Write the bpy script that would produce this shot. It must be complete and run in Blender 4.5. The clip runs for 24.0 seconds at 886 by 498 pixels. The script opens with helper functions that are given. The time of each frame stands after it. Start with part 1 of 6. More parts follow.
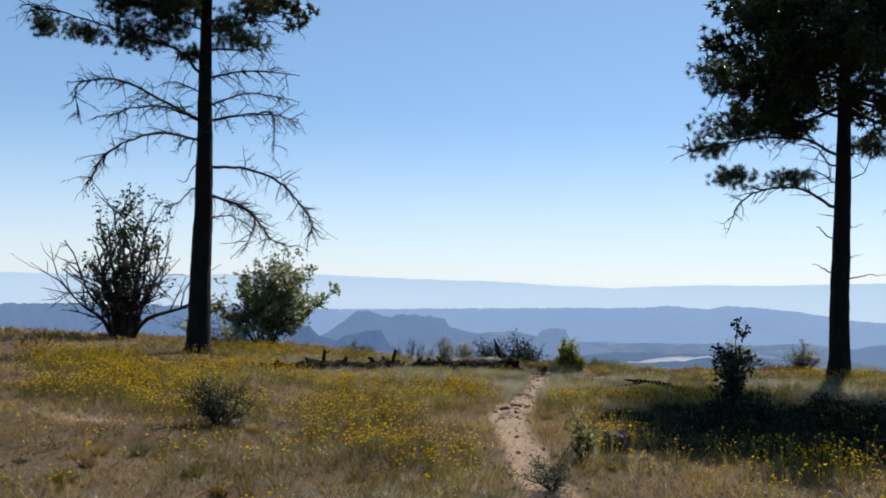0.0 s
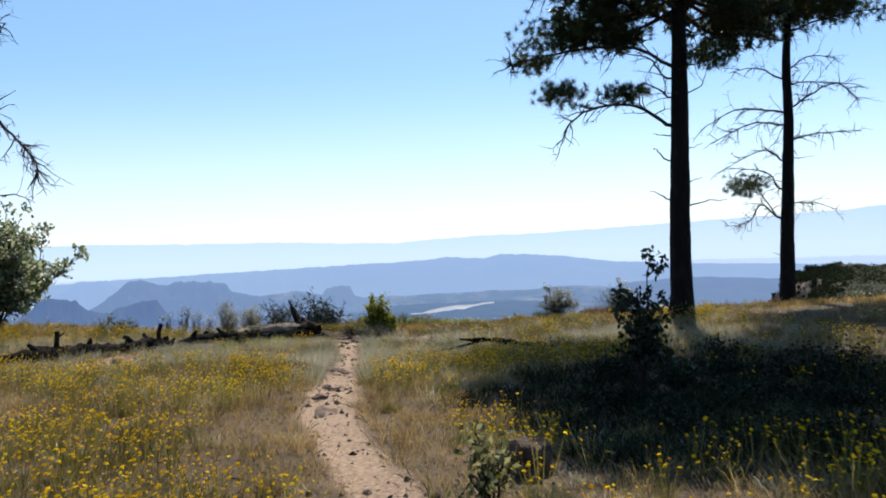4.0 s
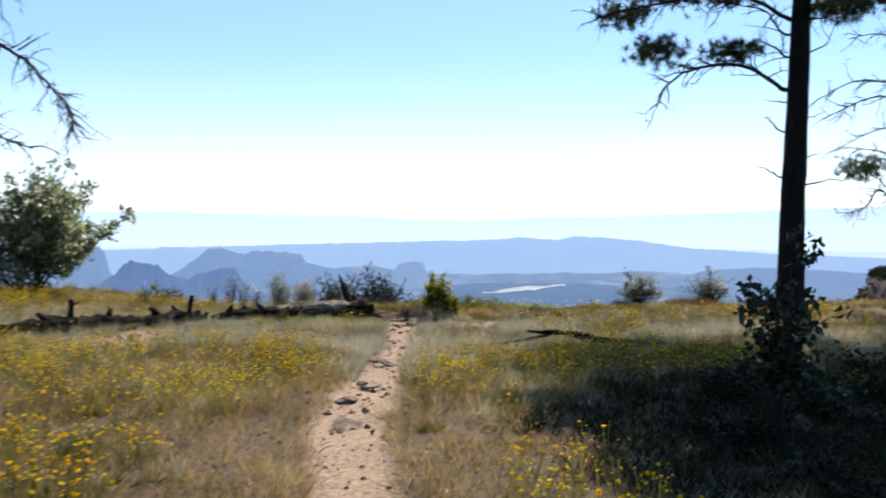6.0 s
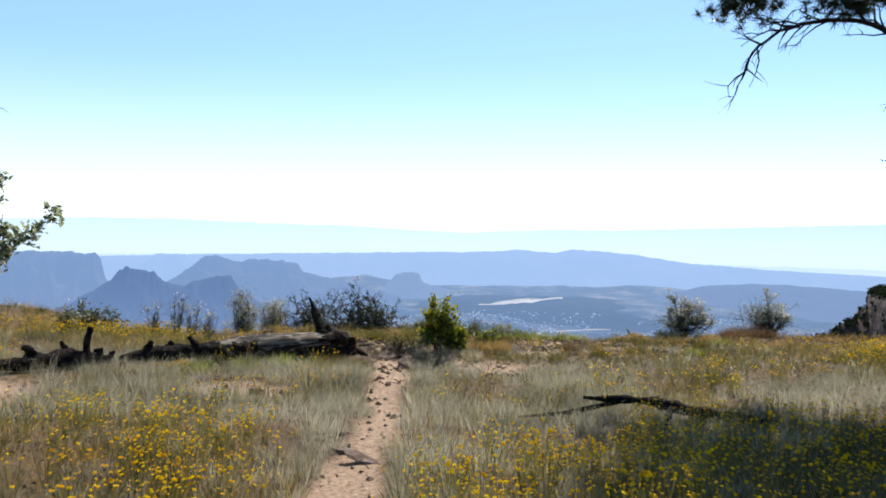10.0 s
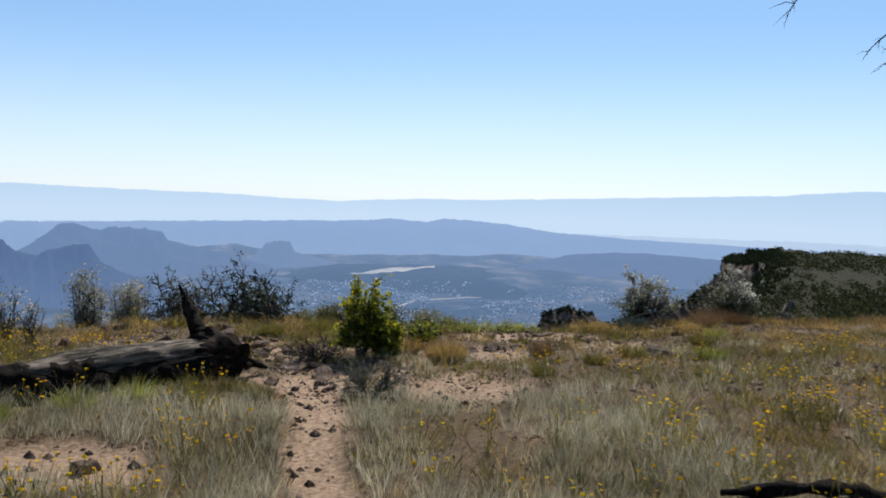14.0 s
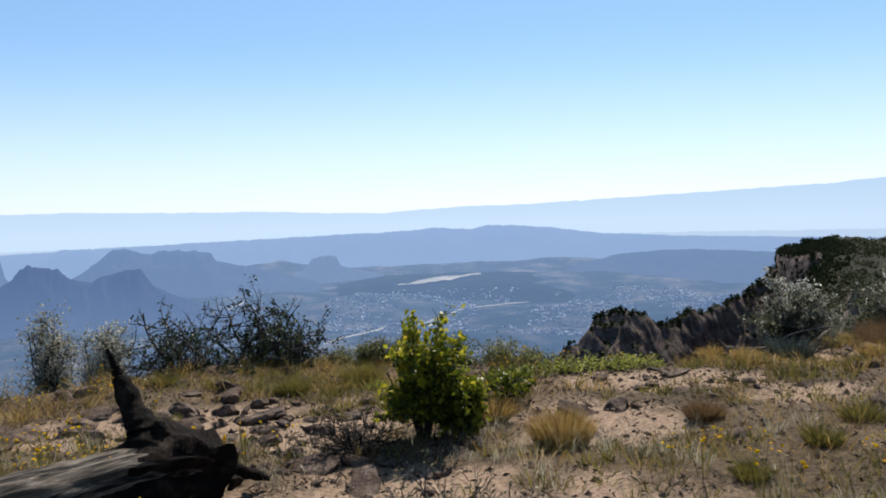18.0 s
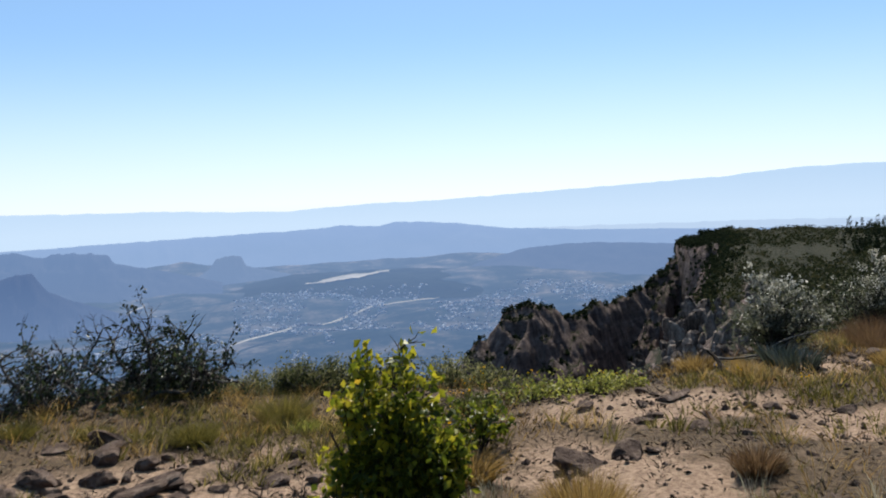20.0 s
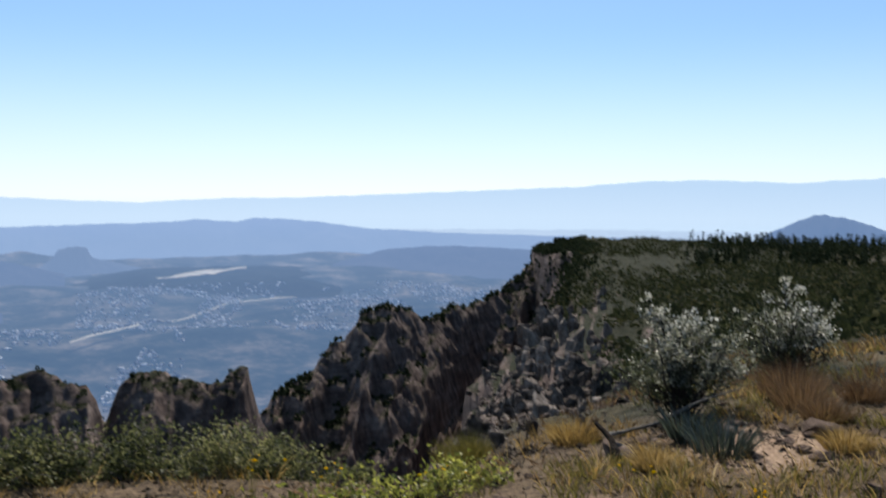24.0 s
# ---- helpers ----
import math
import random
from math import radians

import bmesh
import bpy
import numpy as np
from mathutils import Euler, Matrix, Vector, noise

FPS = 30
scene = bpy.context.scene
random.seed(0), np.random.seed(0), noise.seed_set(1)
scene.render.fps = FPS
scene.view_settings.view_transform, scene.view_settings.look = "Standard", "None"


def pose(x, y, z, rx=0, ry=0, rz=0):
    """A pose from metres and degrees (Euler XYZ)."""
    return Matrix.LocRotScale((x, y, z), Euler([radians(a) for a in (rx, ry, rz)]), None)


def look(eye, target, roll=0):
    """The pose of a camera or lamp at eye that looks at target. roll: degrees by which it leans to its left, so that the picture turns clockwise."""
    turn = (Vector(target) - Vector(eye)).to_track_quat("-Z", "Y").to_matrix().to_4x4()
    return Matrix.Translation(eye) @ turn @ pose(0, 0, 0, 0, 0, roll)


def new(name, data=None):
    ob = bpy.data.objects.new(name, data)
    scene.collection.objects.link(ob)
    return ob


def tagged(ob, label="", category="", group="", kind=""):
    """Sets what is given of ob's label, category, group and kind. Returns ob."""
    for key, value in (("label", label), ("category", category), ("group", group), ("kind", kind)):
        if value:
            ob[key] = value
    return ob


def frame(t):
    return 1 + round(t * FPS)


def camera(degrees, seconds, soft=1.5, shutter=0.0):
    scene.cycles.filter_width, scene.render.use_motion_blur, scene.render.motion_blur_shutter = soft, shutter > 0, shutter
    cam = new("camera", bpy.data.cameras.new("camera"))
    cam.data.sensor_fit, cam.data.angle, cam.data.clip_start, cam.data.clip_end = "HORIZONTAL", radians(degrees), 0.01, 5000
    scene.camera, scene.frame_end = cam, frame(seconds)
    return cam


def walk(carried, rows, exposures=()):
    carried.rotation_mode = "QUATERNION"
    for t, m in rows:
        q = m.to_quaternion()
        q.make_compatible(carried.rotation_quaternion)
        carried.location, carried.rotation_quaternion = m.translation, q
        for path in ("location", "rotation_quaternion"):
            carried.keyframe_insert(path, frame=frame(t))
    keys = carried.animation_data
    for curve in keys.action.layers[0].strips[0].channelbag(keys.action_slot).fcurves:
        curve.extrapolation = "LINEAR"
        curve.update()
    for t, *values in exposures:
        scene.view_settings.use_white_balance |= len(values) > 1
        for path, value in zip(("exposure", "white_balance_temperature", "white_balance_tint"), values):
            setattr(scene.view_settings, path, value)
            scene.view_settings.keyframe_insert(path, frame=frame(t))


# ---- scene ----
cam = camera(55.4, 24.0, soft=1.8, shutter=0.4)
PATH = [
    (0, (1.686, -11.188, 2.552), (1.318, -9.223, 2.62), 1.0),
    (0.5, (1.556, -10.668, 2.488), (1.237, -8.695, 2.542), 1.9),
    (1, (1.468, -10.112, 2.48), (1.211, -8.131, 2.397), 2.1),
    (1.5, (1.337, -9.569, 2.412), (1.129, -7.584, 2.279), 1.6),
    (2, (1.153, -9.066, 2.386), (1.387, -7.081, 2.312), 0.8),
    (2.5, (0.997, -8.563, 2.336), (1.215, -6.581, 2.174), 0.7),
    (4.5, (0.884, -6.222, 2.233), (1.019, -4.227, 2.221), -2.3),
    (5, (0.881, -5.718, 2.202), (1.014, -3.726, 2.091), -2.1),
    (5.5, (1.052, -5.096, 2.127), (0.935, -3.107, 1.952), -0.0),
    (6, (1.126, -4.46, 2.12), (1.096, -2.462, 2.036), 0.2),
    (6.5, (1.209, -3.958, 2.117), (1.353, -1.967, 2.006), 0.0),
    (7, (1.23, -3.334, 2.086), (1.273, -1.344, 1.886), 1.3),
    (7.5, (1.146, -2.728, 2.031), (1.245, -0.745, 1.788), -0.4),
    (8, (1.077, -2.159, 2.051), (1.18, -0.17, 1.868), -0.1),
    (8.5, (1.063, -1.572, 2.021), (1.012, 0.423, 1.894), -0.6),
    (9, (1.008, -0.992, 2.029), (1.015, 1.005, 1.926), 2.1),
    (9.5, (0.971, -0.4, 2.023), (0.943, 1.599, 1.966), 1.2),
    (11.5, (0.593, 1.858, 1.916), (0.615, 3.855, 1.819), 0.5),
    (12, (0.498, 2.404, 1.908), (0.535, 4.4, 1.779), 0.4),
    (12.5, (0.432, 2.869, 1.897), (0.545, 4.862, 1.766), 1.6),
    (13, (0.249, 3.387, 1.848), (0.666, 5.34, 1.744), 1.0),
    (13.5, (0.156, 3.95, 1.833), (0.467, 5.924, 1.747), 0.7),
    (14, (0.133, 4.462, 1.824), (0.412, 6.439, 1.7), 1.7),
    (14.5, (0.012, 5.002, 1.818), (0.465, 6.947, 1.717), 0.3),
    (15, (0.119, 5.515, 1.763), (0.444, 7.488, 1.797), 0.9),
    (15.5, (0.214, 6.022, 1.707), (0.589, 7.985, 1.626), 0.8),
    (16, (0.274, 6.538, 1.708), (0.692, 8.49, 1.575), -1.3),
    (16.5, (0.341, 7.069, 1.675), (0.587, 9.048, 1.526), -1.4),
    (17, (0.282, 7.577, 1.645), (0.461, 9.562, 1.47), -2.1),
    (17.5, (0.254, 8.057, 1.649), (0.426, 10.047, 1.55), -1.7),
    (19.5, (0.141, 10.167, 1.541), (0.332, 12.153, 1.395), -0.9),
    (20, (0.098, 10.71, 1.563), (0.487, 12.668, 1.442), -2.3),
    (20.5, (0.130, 11.150, 1.510), (0.528, 13.109, 1.434), -3.4),
    (21, (0.248, 11.598, 1.522), (0.834, 13.508, 1.440), -1.5),
    (21.5, (0.345, 11.991, 1.528), (1.126, 13.831, 1.452), -0.8),
    (22, (0.585, 12.336, 1.509), (1.283, 14.210, 1.469), 0.1),
    (22.5, (0.850, 12.677, 1.529), (1.532, 14.557, 1.485), 1.7),
    (23, (1.062, 13.048, 1.564), (1.758, 14.922, 1.523), 0.0),
    (23.5, (1.290, 13.421, 1.534), (1.912, 15.321, 1.531), -0.1),
    (24, (1.440, 13.829, 1.487), (2.144, 15.696, 1.362), 0.3),
]
walk(cam, [(t, look(eye, target, roll)) for t, eye, target, roll in PATH],
     exposures=[(0, 0.74), (2, 0.89), (5, 1.19), (6.5, 1.4), (7.2, 1.52), (8, 1.84), (8.7, 1.56), (9.3, 1.41), (10.5, 1.19), (12, 0.89), (16, 0.79), (17.5, 0.89), (24, 0.89)])

# ---------------------------------------------------------------- light
SUN_EL, SUN_AZ = 45.0, 18.5          # degrees; azimuth turned from +y towards +x
world = bpy.data.worlds.new("sky")
scene.world = world
world.use_nodes = True
wn = world.node_tree.nodes
sky = wn.new("ShaderNodeTexSky")
sky.sky_type = 'NISHITA'
sky.sun_disc = False
sky.sun_elevation = radians(SUN_EL)
sky.sun_rotation = radians(SUN_AZ)
sky.altitude = 2100
sky.air_density, sky.dust_density, sky.ozone_density = 1.0, 0.6, 4.5
bg = wn["Background"]
veil = wn.new("ShaderNodeMix")                     # thin even summer haze over the whole sky
veil.data_type = 'RGBA'
veil.inputs[0].default_value = 0.3
veil.inputs[7].default_value = (3.1, 5.6, 8.3, 1)
murk = wn.new("ShaderNodeMix")                     # thick white haze low down
murk.data_type = 'RGBA'
murk.inputs[7].default_value = (7.2, 7.7, 8.3, 1)
direction = wn.new("ShaderNodeTexCoord")
height = wn.new("ShaderNodeSeparateXYZ")
low_sky = wn.new("ShaderNodeMapRange")
low_sky.interpolation_type = 'SMOOTHSTEP'
for k, v in enumerate((-0.03, 0.2, 0.62, 0.0), 1):
    low_sky.inputs[k].default_value = v
world.node_tree.links.new(direction.outputs["Generated"], height.inputs[0])
world.node_tree.links.new(height.outputs[2], low_sky.inputs[0])
world.node_tree.links.new(low_sky.outputs[0], murk.inputs[0])
world.node_tree.links.new(sky.outputs[0], veil.inputs[6])
world.node_tree.links.new(veil.outputs[2], murk.inputs[6])
world.node_tree.links.new(murk.outputs[2], bg.inputs[0])
bg.inputs[1].default_value = 0.07

sun = new("sun", bpy.data.lights.new("sun", 'SUN'))
sun.data.energy, sun.data.angle, sun.data.color = 5.0, radians(0.5), (1.0, 0.94, 0.84)
e, a = radians(SUN_EL), radians(SUN_AZ)
SUN_DIR = Vector((math.sin(a) * math.cos(e), math.cos(a) * math.cos(e), math.sin(e)))
sun.matrix_world = look(SUN_DIR * 60, (0, 0, 0))

rng = np.random.default_rng(7)


# ---------------------------------------------------------------- noise and meshes
def hash3(ix, iy, iz):
    n = ix * 374761393 + iy * 668265263 + iz * 2147483647
    n = (n ^ (n >> 13)) * 1274126177
    n = n ^ (n >> 16)
    return (n & 0xFFFF) / 65535.0


def vnoise(x, y, z=0.0):
    """Smooth value noise, -1 to 1, on arrays."""
    x, y = np.asarray(x, float), np.asarray(y, float)
    z = np.zeros_like(x) + z
    ix, iy, iz = (np.floor(c).astype(np.int64) for c in (x, y, z))
    fx, fy, fz = x - ix, y - iy, z - iz
    fx, fy, fz = (c * c * (3 - 2 * c) for c in (fx, fy, fz))
    out = 0
    for dx in (0, 1):
        for dy in (0, 1):
            for dz in (0, 1):
                w = (fx if dx else 1 - fx) * (fy if dy else 1 - fy) * (fz if dz else 1 - fz)
                out = out + w * hash3(ix + dx, iy + dy, iz + dz)
    return out * 2 - 1


def fbm(x, y, z=0.0, octaves=4, rough=0.5):
    out, amp = 0, 1.0
    for k in range(octaves):
        out = out + amp * vnoise(np.asarray(x) * 2 ** k + 17.3 * k, np.asarray(y) * 2 ** k - 9.1 * k, np.asarray(z) * 2 ** k)
        amp *= rough
    return out


def smooth(lo, hi, v):
    u = np.clip((v - lo) / (hi - lo), 0, 1)
    return u * u * (3 - 2 * u)


class Geo:
    """Gathers vertices and faces of one mesh."""

    def __init__(self):
        self.v, self.f, self.n = [], {3: [], 4: []}, 0

    def add(self, verts, *faces):
        verts = np.asarray(verts, float).reshape(-1, 3)
        for fa in faces:
            fa = np.asarray(fa, np.int64)
            if fa.size:
                self.f[fa.shape[1]].append(fa + self.n)
        self.v.append(verts)
        self.n += len(verts)
        return self

    def mesh(self, name, material=None, smooth_faces=True):
        me = bpy.data.meshes.new(name)
        v = np.concatenate(self.v) if self.v else np.zeros((0, 3))
        loops, sizes = [], []
        for k in (3, 4):
            if self.f[k]:
                fa = np.concatenate(self.f[k])
                loops.append(fa.ravel())
                sizes.append(np.full(len(fa), k))
        loops, sizes = np.concatenate(loops), np.concatenate(sizes)
        me.vertices.add(len(v))
        me.vertices.foreach_set("co", v.ravel().astype(np.float32))
        me.loops.add(len(loops))
        me.loops.foreach_set("vertex_index", loops.astype(np.int32))
        me.polygons.add(len(sizes))
        me.polygons.foreach_set("loop_start", np.concatenate([[0], np.cumsum(sizes)[:-1]]).astype(np.int32))
        me.polygons.foreach_set("use_smooth", np.full(len(sizes), smooth_faces))
        me.update(calc_edges=True)
        me.validate()
        if material:
            me.materials.append(material)
        return me


def part(name, geo, material, parent=None, label="", smooth_faces=True):
    ob = new(name, geo.mesh(name, material, smooth_faces))
    if parent is not None:
        ob.parent = parent
    if label:
        ob["label"] = label
    return ob


def thing(name, x, y, z, label, category, group="", kind=""):
    ob = new(name)
    ob.location = (x, y, z)
    ob.empty_display_size = 0.2
    return tagged(ob, label, category, group, kind)


def tube(geo, pts, radii, sides=7, rough=0.0, closed=True, seed=0.0):
    """A tapering, slightly uneven tube along pts."""
    pts = np.asarray(pts, float)
    n = len(pts)
    d = np.gradient(pts, axis=0)
    d /= np.linalg.norm(d, axis=1)[:, None] + 1e-9
    ref = np.tile(np.array([0.0, 0, 1]), (n, 1))
    ref[np.abs(d[:, 2]) > 0.9] = (0.0, 1, 0)
    u = np.cross(d, ref)
    u /= np.linalg.norm(u, axis=1)[:, None] + 1e-9
    w = np.cross(d, u)
    ang = np.linspace(0, 2 * np.pi, sides, endpoint=False)
    r = np.asarray(radii, float)[:, None] * np.ones(sides)
    ring = pts[:, None] + r[..., None] * (np.cos(ang)[None, :, None] * u[:, None] + np.sin(ang)[None, :, None] * w[:, None])
    if rough:
        k = 1 + rough * vnoise(ring[..., 0] * 9 + seed, ring[..., 1] * 9, ring[..., 2] * 3.5) + 0.6 * rough * vnoise(ring[..., 0] * 25, ring[..., 1] * 25 + seed, ring[..., 2] * 9)
        ring = pts[:, None] + (ring - pts[:, None]) * k[..., None]
    i = np.arange(n - 1)[:, None] * sides
    j = np.arange(sides)[None]
    jn = (j + 1) % sides
    quads = np.stack([i + j, i + jn, i + sides + jn, i + sides + j], -1).reshape(-1, 4)
    v = ring.reshape(-1, 3)
    if closed:
        v = np.concatenate([v, pts[:1] , pts[-1:]])
        c0, c1 = n * sides, n * sides + 1
        jj = np.arange(sides)
        t0 = np.stack([np.full(sides, c0), (jj + 1) % sides, jj], -1)
        t1 = np.stack([np.full(sides, c1), (n - 1) * sides + jj, (n - 1) * sides + (jj + 1) % sides], -1)
        geo.add(v, quads, np.concatenate([t0, t1]))
    else:
        geo.add(v, quads)
    return geo


def curve_pts(ctrl, steps):
    """A smooth line through control points (Catmull-Rom)."""
    p = np.asarray(ctrl, float)
    p = np.concatenate([[2 * p[0] - p[1]], p, [2 * p[-1] - p[-2]]])
    out = []
    for k in range(1, len(p) - 2):
        for t in np.linspace(0, 1, steps, endpoint=False):
            a0, a1, a2, a3 = p[k - 1], p[k], p[k + 1], p[k + 2]
            out.append(0.5 * (2 * a1 + (a2 - a0) * t + (2 * a0 - 5 * a1 + 4 * a2 - a3) * t ** 2 + (3 * a1 - a0 - 3 * a2 + a3) * t ** 3))
    out.append(p[-2])
    return np.array(out)


def leaf_quads(geo, centres, normals_dir, length, width, jitter=0.5):
    """Small two-triangle folded leaves at centres, each pointing along its own direction."""
    n = len(centres)
    if not n:
        return
    d = normals_dir + rng.normal(0, jitter, (n, 3))
    d /= np.linalg.norm(d, axis=1)[:, None] + 1e-9
    s = np.cross(d, rng.normal(0, 1, (n, 3)))
    s /= np.linalg.norm(s, axis=1)[:, None] + 1e-9
    ln = length * rng.uniform(0.6, 1.25, (n, 1))
    wd = width * rng.uniform(0.6, 1.25, (n, 1))
    up = np.cross(d, s) * wd * 0.25
    v = np.stack([centres - d * ln * 0.5, centres + s * wd * 0.5 + up, centres + d * ln * 0.5, centres - s * wd * 0.5 + up], 1)
    i = np.arange(n)[:, None] * 4
    geo.add(v.reshape(-1, 3), np.concatenate([i + [0, 1, 2], i + [0, 2, 3]]))


def blades(geo, base, direction, length, width, curl=0.45):
    """Thin bent blades: two quads and a tip folded into three triangles each."""
    n = len(base)
    d = direction / (np.linalg.norm(direction, axis=1)[:, None] + 1e-9)
    s = np.cross(d, rng.normal(0, 1, (n, 3)))
    s /= np.linalg.norm(s, axis=1)[:, None] + 1e-9
    L, W = length[:, None], width[:, None]
    bend = np.stack([d[:, 0], d[:, 1], np.zeros(n)], 1) * L * curl
    bend[:, 2] -= 0.12 * length
    mid = base + d * L * 0.55
    tip = base + d * L + bend
    v = np.stack([base - s * W * 0.5, base + s * W * 0.5, mid - s * W * 0.4, mid + s * W * 0.4, tip], 1)
    i = np.arange(n)[:, None] * 5
    geo.add(v.reshape(-1, 3), np.concatenate([i + [0, 1, 3], i + [0, 3, 2], i + [2, 3, 4]]))

# ---------------------------------------------------------------- materials
def mat(name):
    m = bpy.data.materials.new(name)
    m.use_nodes = True
    nt = m.node_tree
    return m, nt, nt.nodes["Principled BSDF"]


def node(nt, kind, **kw):
    nd = nt.nodes.new(kind)
    for k, v in kw.items():
        nd.inputs[k].default_value = v
    return nd


TONE = 0.6                          # one overall depth for all base colours


def ramp(nt, fac, stops):
    r = nt.nodes.new("ShaderNodeValToRGB")
    while len(r.color_ramp.elements) < len(stops):
        r.color_ramp.elements.new(0.5)
    for el, (p, c) in zip(r.color_ramp.elements, stops):
        el.position, el.color = p, (*(TONE * v for v in c), 1)
    nt.links.new(fac, r.inputs[0])
    return r


def noisy(name, stops, scale=4.0, detail=8.0, roughness=0.85, bump=0.3, bump_scale=30.0, stretch=(1, 1, 1), spec=0.2, per_piece=0.0, fine=0.35, coords="Object", turn=0.0):
    """A rough surface whose colour runs through stops by noise at two scales, with fine relief."""
    m, nt, b = mat(name)
    tc = nt.nodes.new("ShaderNodeTexCoord")
    mp = nt.nodes.new("ShaderNodeMapping")
    mp.inputs["Scale"].default_value = stretch
    tn = nt.nodes.new("ShaderNodeMapping")
    tn.inputs["Rotation"].default_value = (0, 0, turn)
    nt.links.new(tc.outputs[coords], tn.inputs[0])
    nt.links.new(tn.outputs[0], mp.inputs[0])
    n1 = node(nt, "ShaderNodeTexNoise", Scale=scale, Detail=detail, Roughness=0.6)
    n2 = node(nt, "ShaderNodeTexNoise", Scale=bump_scale, Detail=6.0, Roughness=0.65)
    for nd in (n1, n2):
        nt.links.new(mp.outputs[0], nd.inputs["Vector"])
    mix = nt.nodes.new("ShaderNodeMath")
    mix.operation = 'MULTIPLY_ADD'
    nt.links.new(n2.outputs[0], mix.inputs[0])
    mix.inputs[1].default_value = fine
    sub = nt.nodes.new("ShaderNodeMath")
    sub.operation = 'SUBTRACT'
    nt.links.new(n1.outputs[0], sub.inputs[0])
    sub.inputs[1].default_value = fine * 0.5
    nt.links.new(sub.outputs[0], mix.inputs[2])
    fac = mix.outputs[0]
    if per_piece:
        ge = nt.nodes.new("ShaderNodeNewGeometry")
        ad = nt.nodes.new("ShaderNodeMath")
        ad.operation = 'MULTIPLY_ADD'
        nt.links.new(ge.outputs["Random Per Island"], ad.inputs[0])
        ad.inputs[1].default_value = per_piece
        su = nt.nodes.new("ShaderNodeMath")
        su.operation = 'SUBTRACT'
        nt.links.new(fac, su.inputs[0])
        su.inputs[1].default_value = per_piece * 0.5
        nt.links.new(su.outputs[0], ad.inputs[2])
        fac = ad.outputs[0]
    r = ramp(nt, fac, stops)
    nt.links.new(r.outputs[0], b.inputs["Base Color"])
    b.inputs["Roughness"].default_value = roughness
    b.inputs["Specular IOR Level"].default_value = spec
    if bump:
        bp = nt.nodes.new("ShaderNodeBump")
        bp.inputs["Strength"].default_value = bump
        bp.inputs["Distance"].default_value = 0.05
        nt.links.new(n2.outputs[0], bp.inputs["Height"])
        nt.links.new(bp.outputs[0], b.inputs["Normal"])
    return m


def leafy(name, stops, translucent=0.45, gloss=0.25, rough=0.45):
    """Thin leaves and blades: light passes through, colour differs leaf by leaf and patch by patch."""
    m, nt, b = mat(name)
    ge = nt.nodes.new("ShaderNodeNewGeometry")
    tc = nt.nodes.new("ShaderNodeTexCoord")
    n1 = node(nt, "ShaderNodeTexNoise", Scale=0.8, Detail=3.0)
    nt.links.new(ge.outputs["Position"], n1.inputs["Vector"])
    ad = nt.nodes.new("ShaderNodeMath")
    ad.operation = 'MULTIPLY_ADD'
    nt.links.new(ge.outputs["Random Per Island"], ad.inputs[0])
    ad.inputs[1].default_value = 0.6
    sc = nt.nodes.new("ShaderNodeMath")
    sc.operation = 'MULTIPLY_ADD'
    nt.links.new(n1.outputs[0], sc.inputs[0])
    sc.inputs[1].default_value = 1.2
    sc.inputs[2].default_value = -0.4
    nt.links.new(sc.outputs[0], ad.inputs[2])
    r = ramp(nt, ad.outputs[0], stops)
    nt.links.new(r.outputs[0], b.inputs["Base Color"])
    b.inputs["Roughness"].default_value = rough
    b.inputs["Specular IOR Level"].default_value = gloss
    tr = nt.nodes.new("ShaderNodeBsdfTranslucent")
    nt.links.new(r.outputs[0], tr.inputs["Color"])
    mx = nt.nodes.new("ShaderNodeMixShader")
    mx.inputs[0].default_value = translucent
    nt.links.new(b.outputs[0], mx.inputs[1])
    nt.links.new(tr.outputs[0], mx.inputs[2])
    nt.links.new(mx.outputs[0], nt.nodes["Material Output"].inputs[0])
    return m


def haze_glow(name, near, far, stops, scale, detail=6.0, mist=0.0, veil=(0.09, 0.138, 0.235), span=(-120, -275)):
    """Far land with the haze before it painted as emission, paler farther off."""
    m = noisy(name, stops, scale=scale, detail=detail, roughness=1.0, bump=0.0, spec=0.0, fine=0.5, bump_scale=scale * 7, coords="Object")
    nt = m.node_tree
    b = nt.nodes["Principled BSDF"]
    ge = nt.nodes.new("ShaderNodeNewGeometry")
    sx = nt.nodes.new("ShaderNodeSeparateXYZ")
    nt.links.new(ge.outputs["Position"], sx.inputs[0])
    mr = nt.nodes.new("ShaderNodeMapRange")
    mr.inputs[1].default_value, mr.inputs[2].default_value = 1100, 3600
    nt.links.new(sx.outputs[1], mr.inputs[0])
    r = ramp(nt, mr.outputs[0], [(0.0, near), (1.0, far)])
    lo = nt.nodes.new("ShaderNodeMapRange")            # haze tint in the emission, stronger towards the valley floor
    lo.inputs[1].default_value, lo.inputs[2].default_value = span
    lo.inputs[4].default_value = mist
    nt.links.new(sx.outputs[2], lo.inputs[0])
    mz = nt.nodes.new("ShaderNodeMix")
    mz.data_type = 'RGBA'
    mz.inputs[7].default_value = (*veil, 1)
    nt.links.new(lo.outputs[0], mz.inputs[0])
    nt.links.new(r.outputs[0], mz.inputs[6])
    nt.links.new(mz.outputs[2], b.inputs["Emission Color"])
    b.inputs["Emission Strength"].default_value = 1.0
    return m


